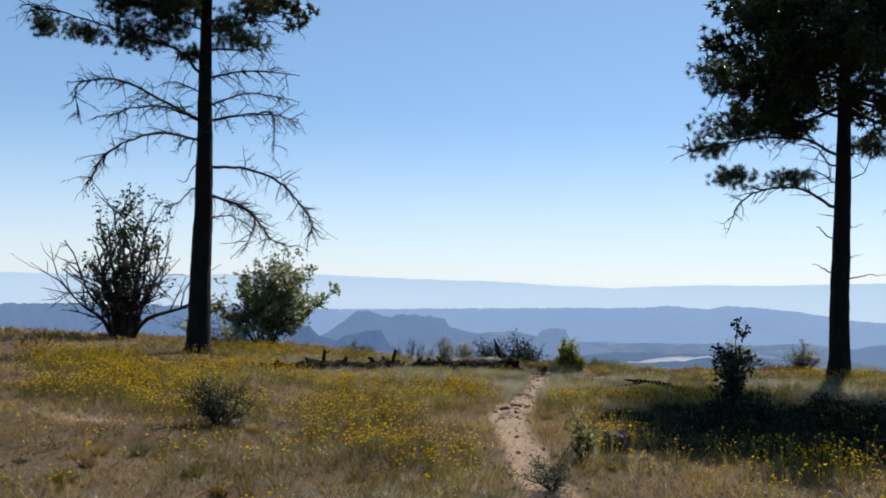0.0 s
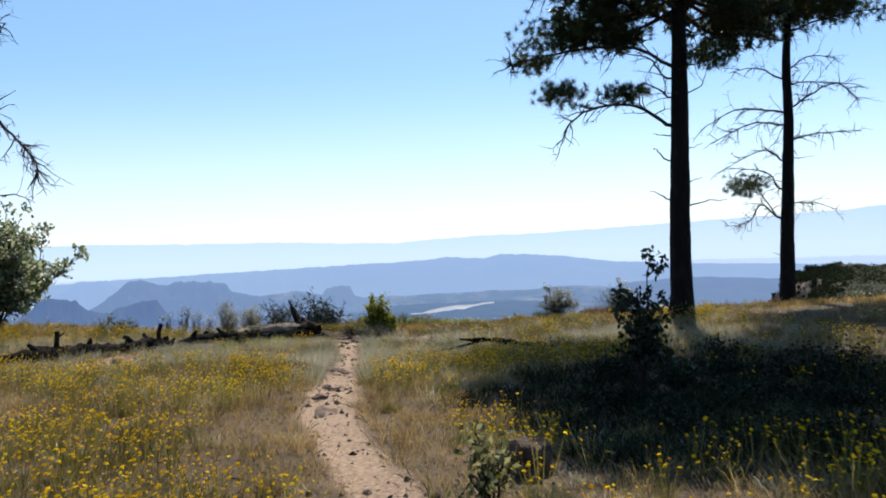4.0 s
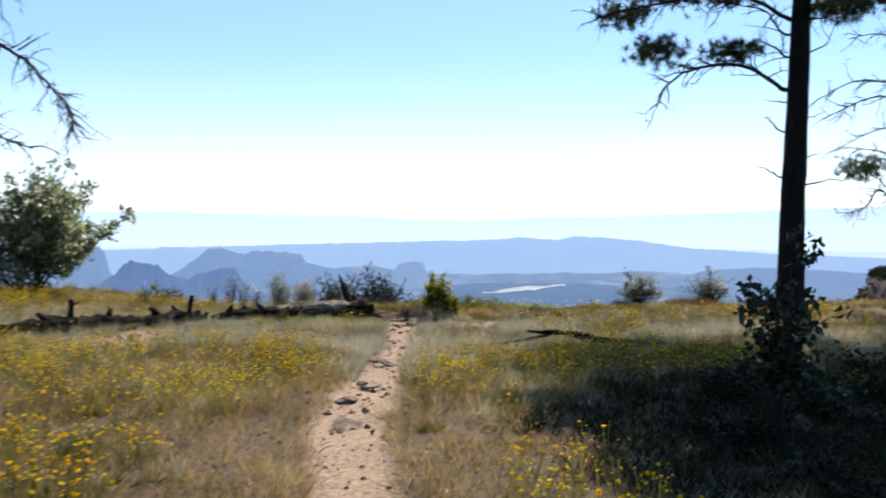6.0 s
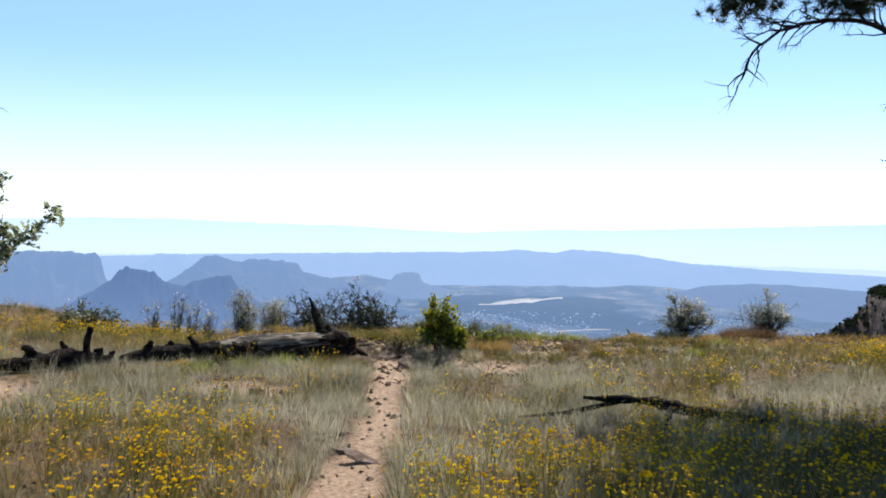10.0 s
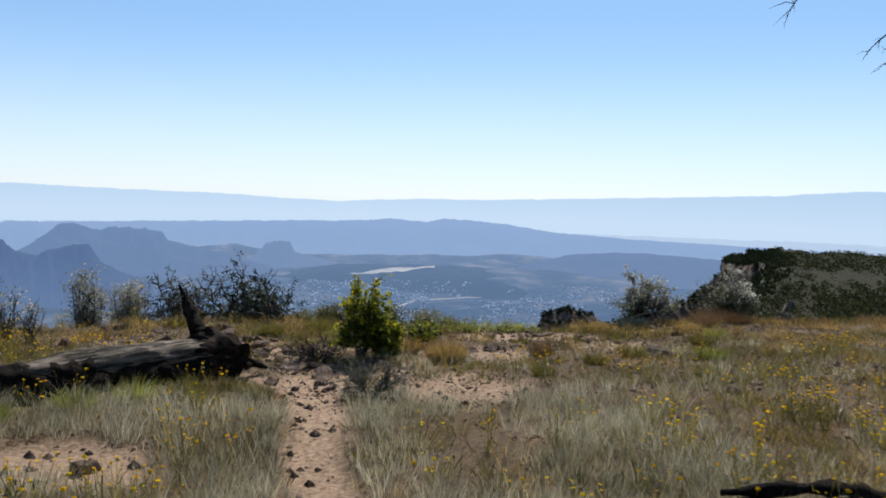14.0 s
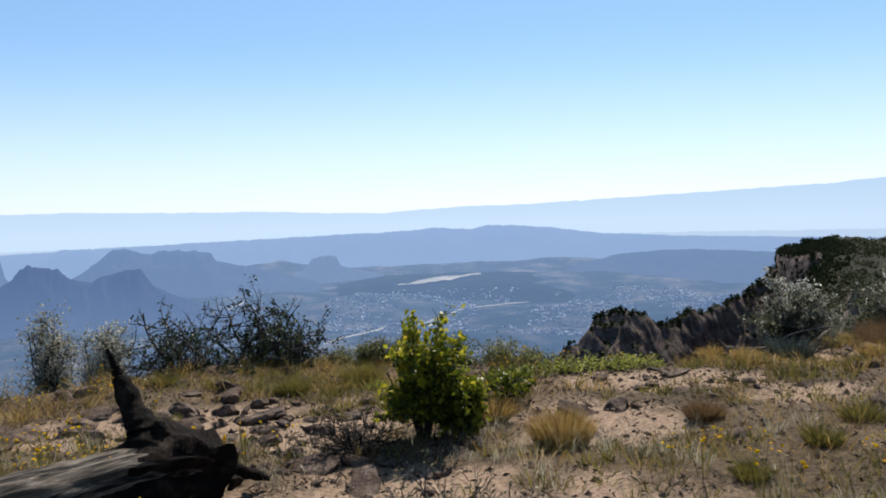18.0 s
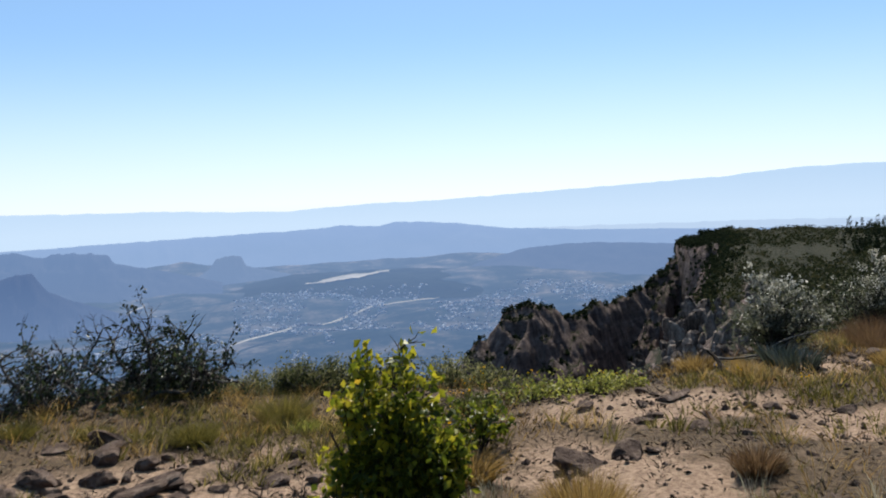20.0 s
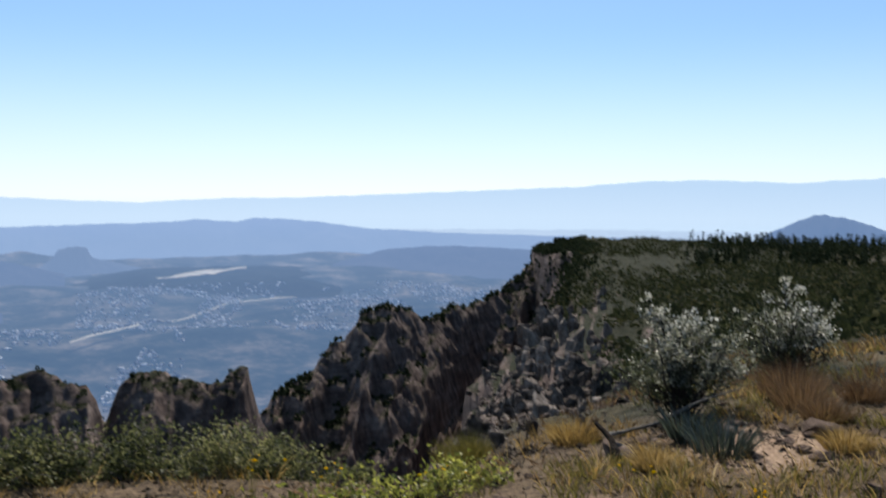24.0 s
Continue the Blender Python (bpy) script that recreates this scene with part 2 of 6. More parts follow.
def cliff_rock(name, scale, stops):
    """Weathered rock in blocks: stains that run down it, fine cracks, each block its own tone."""
    m, nt, b = mat(name)
    L = nt.links.new
    ge = nt.nodes.new("ShaderNodeNewGeometry")
    oi = nt.nodes.new("ShaderNodeObjectInfo")
    mp = nt.nodes.new("ShaderNodeMapping")
    mp.inputs["Scale"].default_value = (1, 1, 0.4)
    L(ge.outputs["Position"], mp.inputs[0])
    n1 = node(nt, "ShaderNodeTexNoise", Scale=scale, Detail=10.0, Roughness=0.7)
    n2 = node(nt, "ShaderNodeTexNoise", Scale=scale * 6, Detail=8.0, Roughness=0.7)
    L(mp.outputs[0], n1.inputs["Vector"])
    L(ge.outputs["Position"], n2.inputs["Vector"])
    tot = None
    for out, k in ((n1.outputs[0], 0.9), (n2.outputs[0], 0.5), (ge.outputs["Random Per Island"], 0.16), (oi.outputs["Random"], 0.16)):
        ma = nt.nodes.new("ShaderNodeMath")
        ma.operation = 'MULTIPLY_ADD'
        L(out, ma.inputs[0])
        ma.inputs[1].default_value = k
        ma.inputs[2].default_value = -0.36
        if tot is not None:
            L(tot, ma.inputs[2])
        tot = ma.outputs[0]
    r = ramp(nt, tot, stops)
    L(r.outputs[0], b.inputs["Base Color"])
    b.inputs["Roughness"].default_value = 0.95
    b.inputs["Specular IOR Level"].default_value = 0.08
    bp = nt.nodes.new("ShaderNodeBump")
    bp.inputs["Strength"].default_value, bp.inputs["Distance"].default_value = 0.9, 0.12 / scale
    L(n2.outputs[0], bp.inputs["Height"])
    L(bp.outputs[0], b.inputs["Normal"])
    return m


M_BARK = noisy("burnt_pine_bark", [(0.3, (0.004, 0.0035, 0.0035)), (0.55, (0.01, 0.008, 0.007)), (0.75, (0.028, 0.02, 0.016))], scale=5, bump=0.9, bump_scale=14, stretch=(1, 1, 0.35), roughness=0.95)
M_LIMB = noisy("dead_limb_wood", [(0.3, (0.016, 0.013, 0.011)), (0.7, (0.06, 0.048, 0.04))], scale=6, bump=0.5, bump_scale=40, roughness=0.9)
M_GREYTWIG = noisy("weathered_grey_twigs", [(0.3, (0.06, 0.055, 0.05)), (0.7, (0.22, 0.2, 0.18))], scale=6, bump=0.4, bump_scale=40, roughness=0.9)
M_CHAR = noisy("charred_wood", [(0.35, (0.006, 0.005, 0.005)), (0.52, (0.016, 0.012, 0.01)), (0.64, (0.042, 0.03, 0.023)), (0.82, (0.11, 0.08, 0.06))], scale=5, bump=1.0, bump_scale=22, roughness=0.9, spec=0.05)
M_PALE = noisy("weathered_log_wood", [(0.38, (0.01, 0.009, 0.008)), (0.46, (0.09, 0.072, 0.057)), (0.56, (0.27, 0.22, 0.175)), (0.76, (0.52, 0.45, 0.38))], scale=7.0, bump=1.0, bump_scale=20, stretch=(0.2, 4.5, 4.5), roughness=0.9, turn=radians(-53), fine=0.5)
M_ROCK = noisy("brown_basalt_rock", [(0.25, (0.035, 0.023, 0.018)), (0.45, (0.11, 0.074, 0.057)), (0.6, (0.2, 0.143, 0.112)), (0.8, (0.36, 0.28, 0.225))], scale=5, bump=0.8, bump_scale=26, roughness=0.9)
M_ROCK.node_tree.nodes["Principled BSDF"].inputs["Specular IOR Level"].default_value = 0.08
CRAG_STOPS = [(0.28, (0.018, 0.015, 0.013)), (0.42, (0.075, 0.058, 0.049)), (0.52, (0.17, 0.13, 0.108)), (0.62, (0.28, 0.225, 0.19)), (0.76, (0.48, 0.41, 0.35))]
M_CRAG = cliff_rock("crag_rock", 0.9, CRAG_STOPS)
M_SLAB = noisy("sandy_path_stone", [(0.25, (0.1, 0.07, 0.053)), (0.5, (0.24, 0.172, 0.132)), (0.75, (0.42, 0.32, 0.255))], scale=6, bump=0.8, bump_scale=30, roughness=0.95, spec=0.05)
M_NEEDLE = leafy("pine_needles", [(0.2, (0.012, 0.024, 0.009)), (0.5, (0.03, 0.05, 0.016)), (0.85, (0.1, 0.11, 0.035))], translucent=0.3)
M_OAK = leafy("oak_leaves", [(0.2, (0.095, 0.125, 0.06)), (0.5, (0.27, 0.31, 0.15)), (0.85, (0.58, 0.6, 0.38))], translucent=0.5, gloss=0.5)
M_DARKLEAF = leafy("dark_shrub_leaves", [(0.2, (0.012, 0.022, 0.01)), (0.6, (0.035, 0.055, 0.022)), (0.9, (0.09, 0.11, 0.04))], translucent=0.3)
# near-black leaves that put the pine's shadow into the plants' colour
M_SHADOW_FILL = leafy("shadow_fill_leaves", [(0.2, (0.009, 0.015, 0.008)), (0.6, (0.023, 0.034, 0.016)), (0.9, (0.065, 0.075, 0.035))], translucent=0.15, gloss=0.05)
M_BRIGHT = leafy("bright_yellow_green_leaves", [(0.1, (0.03, 0.05, 0.008)), (0.38, (0.14, 0.175, 0.015)), (0.6, (0.36, 0.36, 0.026)), (0.88, (0.6, 0.5, 0.04)), (1.0, (0.7, 0.2, 0.03))], translucent=0.5, gloss=0.2)
M_SILVER = leafy("silver_seed_heads", [(0.2, (0.1, 0.105, 0.07)), (0.45, (0.26, 0.26, 0.19)), (0.65, (0.55, 0.54, 0.46)), (0.9, (0.9, 0.89, 0.83))], translucent=0.5)
M_SAGELEAF = leafy("grey_green_shrub_leaves", [(0.2, (0.06, 0.07, 0.035)), (0.6, (0.14, 0.15, 0.08)), (0.9, (0.27, 0.27, 0.17))], translucent=0.4)
M_RIMLEAF = leafy("dusty_olive_leaves", [(0.2, (0.035, 0.045, 0.018)), (0.5, (0.13, 0.138, 0.052)), (0.8, (0.31, 0.3, 0.13)), (0.98, (0.42, 0.34, 0.15))], translucent=0.5, gloss=0.1)
M_WEED = leafy("fresh_weed_leaves", [(0.1, (0.07, 0.09, 0.018)), (0.5, (0.23, 0.25, 0.045)), (0.9, (0.46, 0.45, 0.1))], translucent=0.55)
M_DUSTY = leafy("dusty_grey_leaves", [(0.2, (0.17, 0.17, 0.12)), (0.55, (0.42, 0.41, 0.32)), (0.9, (0.72, 0.7, 0.6))], translucent=0.45, gloss=0.1)
M_DRY = leafy("dry_grass", [(0.1, (0.07, 0.044, 0.016)), (0.35, (0.215, 0.136, 0.043)), (0.55, (0.39, 0.24, 0.066)), (0.8, (0.52, 0.375, 0.155)), (1.0, (0.66, 0.55, 0.34))], translucent=0.55)
M_GREENGRASS = leafy("yellow_green_weeds", [(0.1, (0.05, 0.05, 0.014)), (0.5, (0.165, 0.142, 0.032)), (0.9, (0.34, 0.275, 0.075))], translucent=0.45)
M_SAGE = leafy("grey_green_grass", [(0.1, (0.145, 0.138, 0.092)), (0.5, (0.345, 0.325, 0.225)), (0.9, (0.64, 0.6, 0.46))], translucent=0.58)
M_FLOWER = leafy("yellow_petals", [(0.1, (0.8, 0.4, 0.002)), (0.6, (0.95, 0.6, 0.004)), (0.95, (1.0, 0.75, 0.015))], translucent=0.5, gloss=0.02, rough=0.9)
M_RUST = leafy("rust_brown_dry_grass", [(0.1, (0.062, 0.035, 0.018)), (0.5, (0.165, 0.097, 0.048)), (0.9, (0.3, 0.19, 0.1))], translucent=0.45)
M_LITTER = noisy("dead_leaf_litter", [(0.3, (0.022, 0.015, 0.009)), (0.6, (0.085, 0.054, 0.033)), (0.85, (0.25, 0.165, 0.1))], scale=6, bump=0.0, per_piece=0.7)
M_YUCCA = leafy("blue_green_yucca_blades", [(0.1, (0.03, 0.043, 0.033)), (0.6, (0.075, 0.095, 0.07)), (0.95, (0.2, 0.22, 0.16))], translucent=0.2, gloss=0.5)
M_FARTREE = leafy("far_pine_foliage", [(0.1, (0.012, 0.02, 0.011)), (0.6, (0.026, 0.038, 0.018)), (0.95, (0.06, 0.065, 0.03))], translucent=0.2, gloss=0.02, rough=0.9)
M_SCRUB = leafy("hillside_scrub", [(0.1, (0.014, 0.02, 0.009)), (0.6, (0.042, 0.05, 0.022)), (0.95, (0.11, 0.1, 0.046))], translucent=0.3, gloss=0.02, rough=0.9)

# far land: blue haze painted as emission, one tone per layer
LOW = [(0.3, (0.006, 0.007, 0.007)), (0.7, (0.024, 0.022, 0.02))]
M_VALLEY = haze_glow("hazy_valley_floor", (0.068, 0.122, 0.222), (0.145, 0.225, 0.38), [(0.32, (0.003, 0.006, 0.006)), (0.48, (0.014, 0.018, 0.016)), (0.58, (0.05, 0.045, 0.038)), (0.75, (0.14, 0.115, 0.095))], 0.008)
M_HILL = haze_glow("hazy_hills", (0.136, 0.22, 0.39), (0.15, 0.238, 0.42), LOW, 0.006, mist=0.85)
M_NEARHILL = haze_glow("hazy_nearer_buttes", (0.078, 0.138, 0.28), (0.088, 0.15, 0.3), LOW, 0.01, mist=0.6)
M_RIDGE = haze_glow("hazy_mid_ridge", (0.245, 0.365, 0.605), (0.26, 0.385, 0.63), LOW, 0.003, mist=0.6, veil=(0.15, 0.222, 0.35), span=(-105, -200))
M_PLAIN = haze_glow("hazy_far_plain", (0.46, 0.59, 0.78), (0.46, 0.59, 0.78), LOW, 0.003)
M_FAR = haze_glow("hazy_far_mountains", (0.48, 0.645, 0.85), (0.48, 0.645, 0.85), LOW, 0.003, mist=0.8, veil=(0.345, 0.435, 0.54), span=(60, -110))
M_SOFT = haze_glow("faint_hazy_butte", (0.17, 0.258, 0.43), (0.176, 0.266, 0.44), LOW, 0.006)
M_WOODHILL = haze_glow("hazy_wooded_hill", (0.058, 0.104, 0.195), (0.126, 0.198, 0.34), [(0.3, (0.004, 0.007, 0.007)), (0.6, (0.014, 0.018, 0.016))], 0.012)
M_PALEFAR = haze_glow("pale_dry_strip", (0.05, 0.09, 0.18), (0.11, 0.18, 0.32), [(0.3, (0.2, 0.19, 0.16)), (0.7, (0.38, 0.35, 0.3))], 0.01)
M_ROOFS = haze_glow("town_roofs", (0.06, 0.105, 0.2), (0.125, 0.2, 0.35), [(0.35, (0.03, 0.03, 0.03)), (0.5, (0.24, 0.23, 0.22)), (0.66, (0.56, 0.55, 0.54))], 0.05)

# ---------------------------------------------------------------- lie of the land
GY = [-60, -40, -15, -10.8, -8.3, -5.5, -3, 0, 3.9, 7.5, 10, 12.4, 16, 20, 25, 40]
GZ = [3.6, 2.6, 1.25, 0.99, 0.8, 0.64, 0.5, 0.41, 0.22, 0.0, -0.08, -0.15, -0.42, -0.68, -1.1, -3]
CX, CY = 2.1, 14.6                   # the outlook at the rim

AZ = [-90, -30, 15, 22, 30, 40, 60, 90]
PR = [4, 10, 15, 25, 40, 60, 124, 250, 450, 600, 700, 1200]
PZ = np.array([
    [0.1, 0.3, 0.2, 0, -0.5, -1, -3, -8, -20, -30, -80, -200],
    [-0.4, -0.3, -0.5, -1, -2, -5, -12, -30, -60, -90, -150, -250],
    [-0.4, -1.6, -3.3, -6.2, -10.4, -16, -30, -50, -75, -90, -150, -280],
    [-0.4, -1.5, -3.1, -5.8, -9.8, -15, -28, -42, -44, -47, -110, -260],
    [-0.4, -1.3, -2.6, -5.0, -8.6, -12.5, -21, -28.5, -27.5, -27.5, -34, -200],
    [-0.4, -0.85, -1.5, -3.0, -5.2, -8, -14.5, -20.5, -25.5, -29, -34, -140],
    [-0.4, -0.55, -0.7, -1.4, -3.0, -5.2, -10.5, -18, -25, -30, -35, -140],
    [-0.3, -0.4, -0.4, -0.6, -1.4, -3.0, -7, -15, -22, -30, -35, -120]])

RIM = [(-1600, 160), (-300, 60), (-80, 34), (-40, 25), (-22, 23.0), (-9, 20.4), (-6.4, 18.8), (-4.2, 18.5), (-2.7, 19.5), (-1.2, 20.5), (0, 20.7), (1.5, 20.6), (2.6, 20.4), (3.4, 19.8), (3.9, 19.7), (4.9, 20.7), (5.6, 22.4),
       (7.9, 28.7), (14.2, 42.5), (30.8, 79), (59, 141), (99, 210), (172, 322), (246, 440), (292, 539), (345, 645), (420, 700), (620, 760), (1500, 900), (1500, -1500), (-1600, -1500)]


def near_z(x, y):
    side = np.where(x < 0, -0.042 * x * (1 - 0.95 * smooth(13.5, 18.5, y) * smooth(-10, -6, x)), 0.025 * x)
    return np.interp(y, GY, GZ) + side * np.clip(1 - (np.abs(x) - 16) / 60, 0, 1)


def polar(x, y):
    return np.degrees(np.arctan2(x - CX, y - CY)), np.hypot(x - CX, y - CY)


def table_z(az, r):
    i = np.clip(np.searchsorted(AZ, az) - 1, 0, len(AZ) - 2)
    t = np.clip((az - np.take(AZ, i)) / (np.take(AZ, i + 1) - np.take(AZ, i)), 0, 1)
    lr, lp = np.log(np.maximum(r, 4)), np.log(PR)
    cols = np.stack([np.interp(lr, lp, row) for row in PZ])
    flat = np.arange(lr.size).reshape(lr.shape)
    c = cols.reshape(len(AZ), -1)
    return c[i, flat] * (1 - t) + c[i + 1, flat] * t


def rim_distance(x, y):
    """Metres inside the rim (positive) or out over the drop (negative)."""
    best = np.full(x.shape, 1e9)
    inside = np.zeros(x.shape, bool)
    for (x0, y0), (x1, y1) in zip(RIM, RIM[1:] + RIM[:1]):
        dx, dy = x1 - x0, y1 - y0
        t = np.clip(((x - x0) * dx + (y - y0) * dy) / (dx * dx + dy * dy), 0, 1)
        best = np.minimum(best, np.hypot(x - x0 - t * dx, y - y0 - t * dy))
        cross = (y0 > y) != (y1 > y)
        if dy:
            inside ^= cross & (x < x0 + (y - y0) / dy * dx)
    return np.where(inside, best, -best)


# two rock ridges that stand out of the canyon: azimuth from the outlook, metres, height
SPUR = np.array([(7, 320, -95), (9, 330, -76), (12, 350, -68), (14.3, 370, -58), (15, 376, -51), (16.9, 384, -48), (18.4, 392, -51), (19.2, 400, -57),
                 (21.1, 430, -57), (23, 465, -58), (24.2, 490, -55), (25.7, 520, -48), (26.5, 545, -41.5), (28.2, 590, -28.5), (30, 600, -30)])
KNOB = np.array([(-24, 260, -60), (-16, 235, -46), (-9, 222, -41), (-5, 220, -41.5), (-2.6, 220, -45), (-1.6, 220, -54), (-0.4, 222, -46), (0.6, 222, -43.5), (3, 222, -45.5),
                 (5, 225, -48), (6.2, 226, -46), (7.4, 228, -45), (7.9, 228, -54), (9, 230, -66), (12, 230, -95)])


def ridge_z(az, r, line, steep, back):
    rc = np.interp(az, line[:, 0], line[:, 1])
    zc = np.interp(az, line[:, 0], line[:, 2])
    off = (az < line[0, 0]) | (az > line[-1, 0])
    d = rc - r
    z = zc - (np.hypot(d, 9.0) - 9.0) * np.where(d > 0, steep, back)
    return np.where(off, -900, z)


def land_z(x, y):
    """Height of the ground, in metres."""
    x, y = np.asarray(x, float), np.asarray(y, float)
    az, r = polar(x, y)
    d = rim_distance(x, y)
    far = smooth(16, 24, y) * 1.0
    top = near_z(x, y) * (1 - far) + table_z(az, r) * far
    d = d + smooth(8, 60, r) * r * 0.035 * fbm(x / (3 + r * 0.06), y / (3 + r * 0.06), 3.0, 3)
    rocky = smooth(25, 90, r) * smooth(50, -5, d / (0.25 + r * 0.004))
    lumps = np.abs(fbm(x / (0.035 * r + 1), y / (0.035 * r + 1), 1.7, 4))
    top = top + rocky * (lumps - 0.35) * np.minimum(r * 0.03, 3.5)
    near = smooth(60, 20, r)
    top = top + near * (0.05 * fbm(x * 0.5, y * 0.5, 2.2, 4) + 0.012 * fbm(x * 4, y * 4, 5.2, 2))
    gully = np.abs(fbm(x / (4 + r * 0.07), y / (4 + r * 0.07), 8.0, 5))
    out = np.maximum(-d, 0)
    step = np.minimum(1, 0.15 + r / 300) * (0.08 + 0.92 * smooth(14, 60, r))
    fall = np.where(r < 30, 0.4 * np.minimum(out, 2.3) + 1.3 * np.maximum(out - 2.3, 0), 1.05 * out)
    cliff = top - smooth(0, 2.5 + 6 * step, out) * 40 * step - fall - gully * np.minimum(out, 60) * (0.15 + 0.35 * smooth(20, 60, r))
    z = np.where(d > 0, top, cliff)
    for line, steep, back, size in ((SPUR, 0.95, 1.1, 1.0), (KNOB, 1.3, 1.2, 0.6)):
        # spines that run down towards the viewer, splitting as they fall
        rc = np.interp(az, line[:, 0], line[:, 1])
        down = np.maximum(0, rc - r)
        u = az * 0.36 / size + 0.02 * down / size
        spine = 1 - np.abs(vnoise(u, down * 0.006 / size, 4.4)) * 1.6
        rib = 1 - np.abs(fbm(u * 2.1 + 7 + 0.4 * vnoise(x / 20, y / 20, 1.0), down * 0.045 / size, 2.2, 2)) * 1.5
        jag = 4.0 * size * np.abs(fbm(x / (16.0 * size), y / (16.0 * size), 4.0, 3)) - 1.6 * size
        rz = ridge_z(az, r, line, steep, back) + jag
        rz = rz + np.minimum(down, 70 * size) * (0.55 * spine + 0.1 * rib - 0.26)
        z = np.where(r > 120, np.maximum(z, rz), z)
    # level beds of rock: steep bands between narrow ledges
    steepish = smooth(0.5, 7, np.maximum(-d, 0)) * smooth(55, 100, r)
    bed = 7.5 + r * 0.011
    lift = 1.1 * fbm(x / 55, y / 55, 12.0, 3)
    q = z / bed + lift
    k = np.floor(q)
    ledge = (k + smooth(0.42, 0.95, q - k) - lift) * bed
    z = z + steepish * 0.3 * (ledge - z)
    z = z + steepish * (1.6 * (0.45 - np.abs(fbm(x / 11.0, y / 11.0, 3.0, 4))) + 0.5 * vnoise(x / 2.6, y / 2.6, 6.0))
    floor = -262 + 16 * fbm(x / 160, y / 160, 6.0, 4) - 220 * smooth(430, 640, r)
    z = np.where(z < floor, floor + (z - floor) * 0.02, z)
    return z


def ground_z(x, y):
    return float(land_z(np.array([x], float), np.array([y], float))[0])


# trodden way and bare patches: x, y, half widths
WAY_Y = [-30, -12, -4.2, -2.7, -0.5, 2.2, 4.5, 5.5, 8, 10, 12.5, 14]
WAY_X = [3.0, 1.75, 1.25, 1.17, 0.77, 0.26, 0.15, 0.1, 0.25, 0.14, 0.06, 0.1]
WAY_W = [0.4, 0.34, 0.3, 0.24, 0.24, 0.29, 0.33, 0.3, 0.21, 0.2, 0.28, 0.4]
BARE = [(-1.6, 10.3, 0.75, 0.5), (0.2, 14.1, 1.3, 0.9), (1.5, 13.2, 0.75, 1.0), (2.4, 16.2, 0.8, 1.3), (3.7, 18.0, 1.2, 1.0), (4.6, 16.6, 0.8, 0.5), (-0.8, 16.6, 1.6, 1.4), (-2.7, 16.5, 1.1, 1.1),
        (-4.0, 8.5, 0.5, 1.2), (-4.9, -1.2, 0.6, 0.2), (6.3, 19.2, 1.1, 0.6), (0.5, 16.9, 0.8, 0.6)]


def pine_shadow(x, y):
    """Mask along the pine's cast shadow, where dark plants deepen it, 0 to 1."""
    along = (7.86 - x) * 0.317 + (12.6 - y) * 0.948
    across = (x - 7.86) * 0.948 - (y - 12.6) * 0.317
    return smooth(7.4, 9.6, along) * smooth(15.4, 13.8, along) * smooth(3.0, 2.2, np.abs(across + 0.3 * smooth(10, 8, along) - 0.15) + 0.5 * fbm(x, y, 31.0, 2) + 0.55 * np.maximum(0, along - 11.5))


def bareness(x, y):
    w = 1 - np.abs(x - np.interp(y, WAY_Y, WAY_X) - 0.07 * vnoise(x * 0 + 3.3, y * 1.3)) / (np.interp(y, WAY_Y, WAY_W) * 1.25)
    w = np.where(y > 14.3, -1, w)
    for bx, by, rx, ry in BARE:
        w = np.maximum(w, 1 - np.hypot((x - bx) / (rx * 1.2), (y - by) / (ry * 1.2)))
    return np.clip(w * 3.0 + (0.5 + 0.75 * smooth(12.5, 14, y)) * fbm(x * 2.2, y * 2.2, 9.0, 3) - 0.35 * smooth(12.5, 14, y), 0, 1)


def build_ground():
    az = np.radians(np.concatenate([np.arange(-46, 56, 0.38), np.arange(56, 314, 2.0)]))
    r = np.concatenate([np.arange(0.3, 42, 0.2), 42 * 1.02 ** np.arange(0, 82), np.arange(214, 640, 3.2), 640 * 1.04 ** np.arange(0, 20)])
    r = r[r < 1300]
    ox, oy = 1.6, -12.5
    A, R = np.meshgrid(az, r)
    x, y = ox + R * np.sin(A), oy + R * np.cos(A)
    z = land_z(x, y)
    b = bareness(x, y) * (np.hypot(x, y - 5) < 40)
    z = z - 0.035 * b
    ga, gr = polar(x, y)
    z = z - smooth(33, 42, gr) * smooth(-25.5, -24.5, ga) * smooth(45.5, 44.5, ga) * (1.5 + 0.03 * gr)
    nr, na = A.shape
    i = np.arange(nr - 1)[:, None] * na
    j = np.arange(na)[None]
    jn = (j + 1) % na
    quads = np.stack([i + j, i + jn, i + na + jn, i + na + j], -1).reshape(-1, 4)[:, ::-1]
    g = Geo().add(np.stack([x, y, z], -1).reshape(-1, 3), quads)
    g.add(np.concatenate([[(ox, oy, z[0].mean())], np.stack([x[0], y[0], z[0]], -1)]), [(0, 1 + (k + 1) % na, 1 + k) for k in range(na)])
    me = g.mesh("ground")
    at = me.attributes.new("bare", 'FLOAT', 'POINT')
    at.data.foreach_set("value", np.concatenate([b.ravel(), np.full(na + 1, b[0].mean())]).astype(np.float32))
    ro = np.maximum(smooth(6.2, 9.5, np.hypot(x - CX, y - CY) + 0.8 * fbm(x, y, 3.0, 3)) * smooth(19.5, 21, y), smooth(0.3, -0.6, rim_distance(x, y)))
    at = me.attributes.new("crag", 'FLOAT', 'POINT')
    at.data.foreach_set("value", np.concatenate([ro.ravel(), np.zeros(na + 1)]).astype(np.float32))
    return me


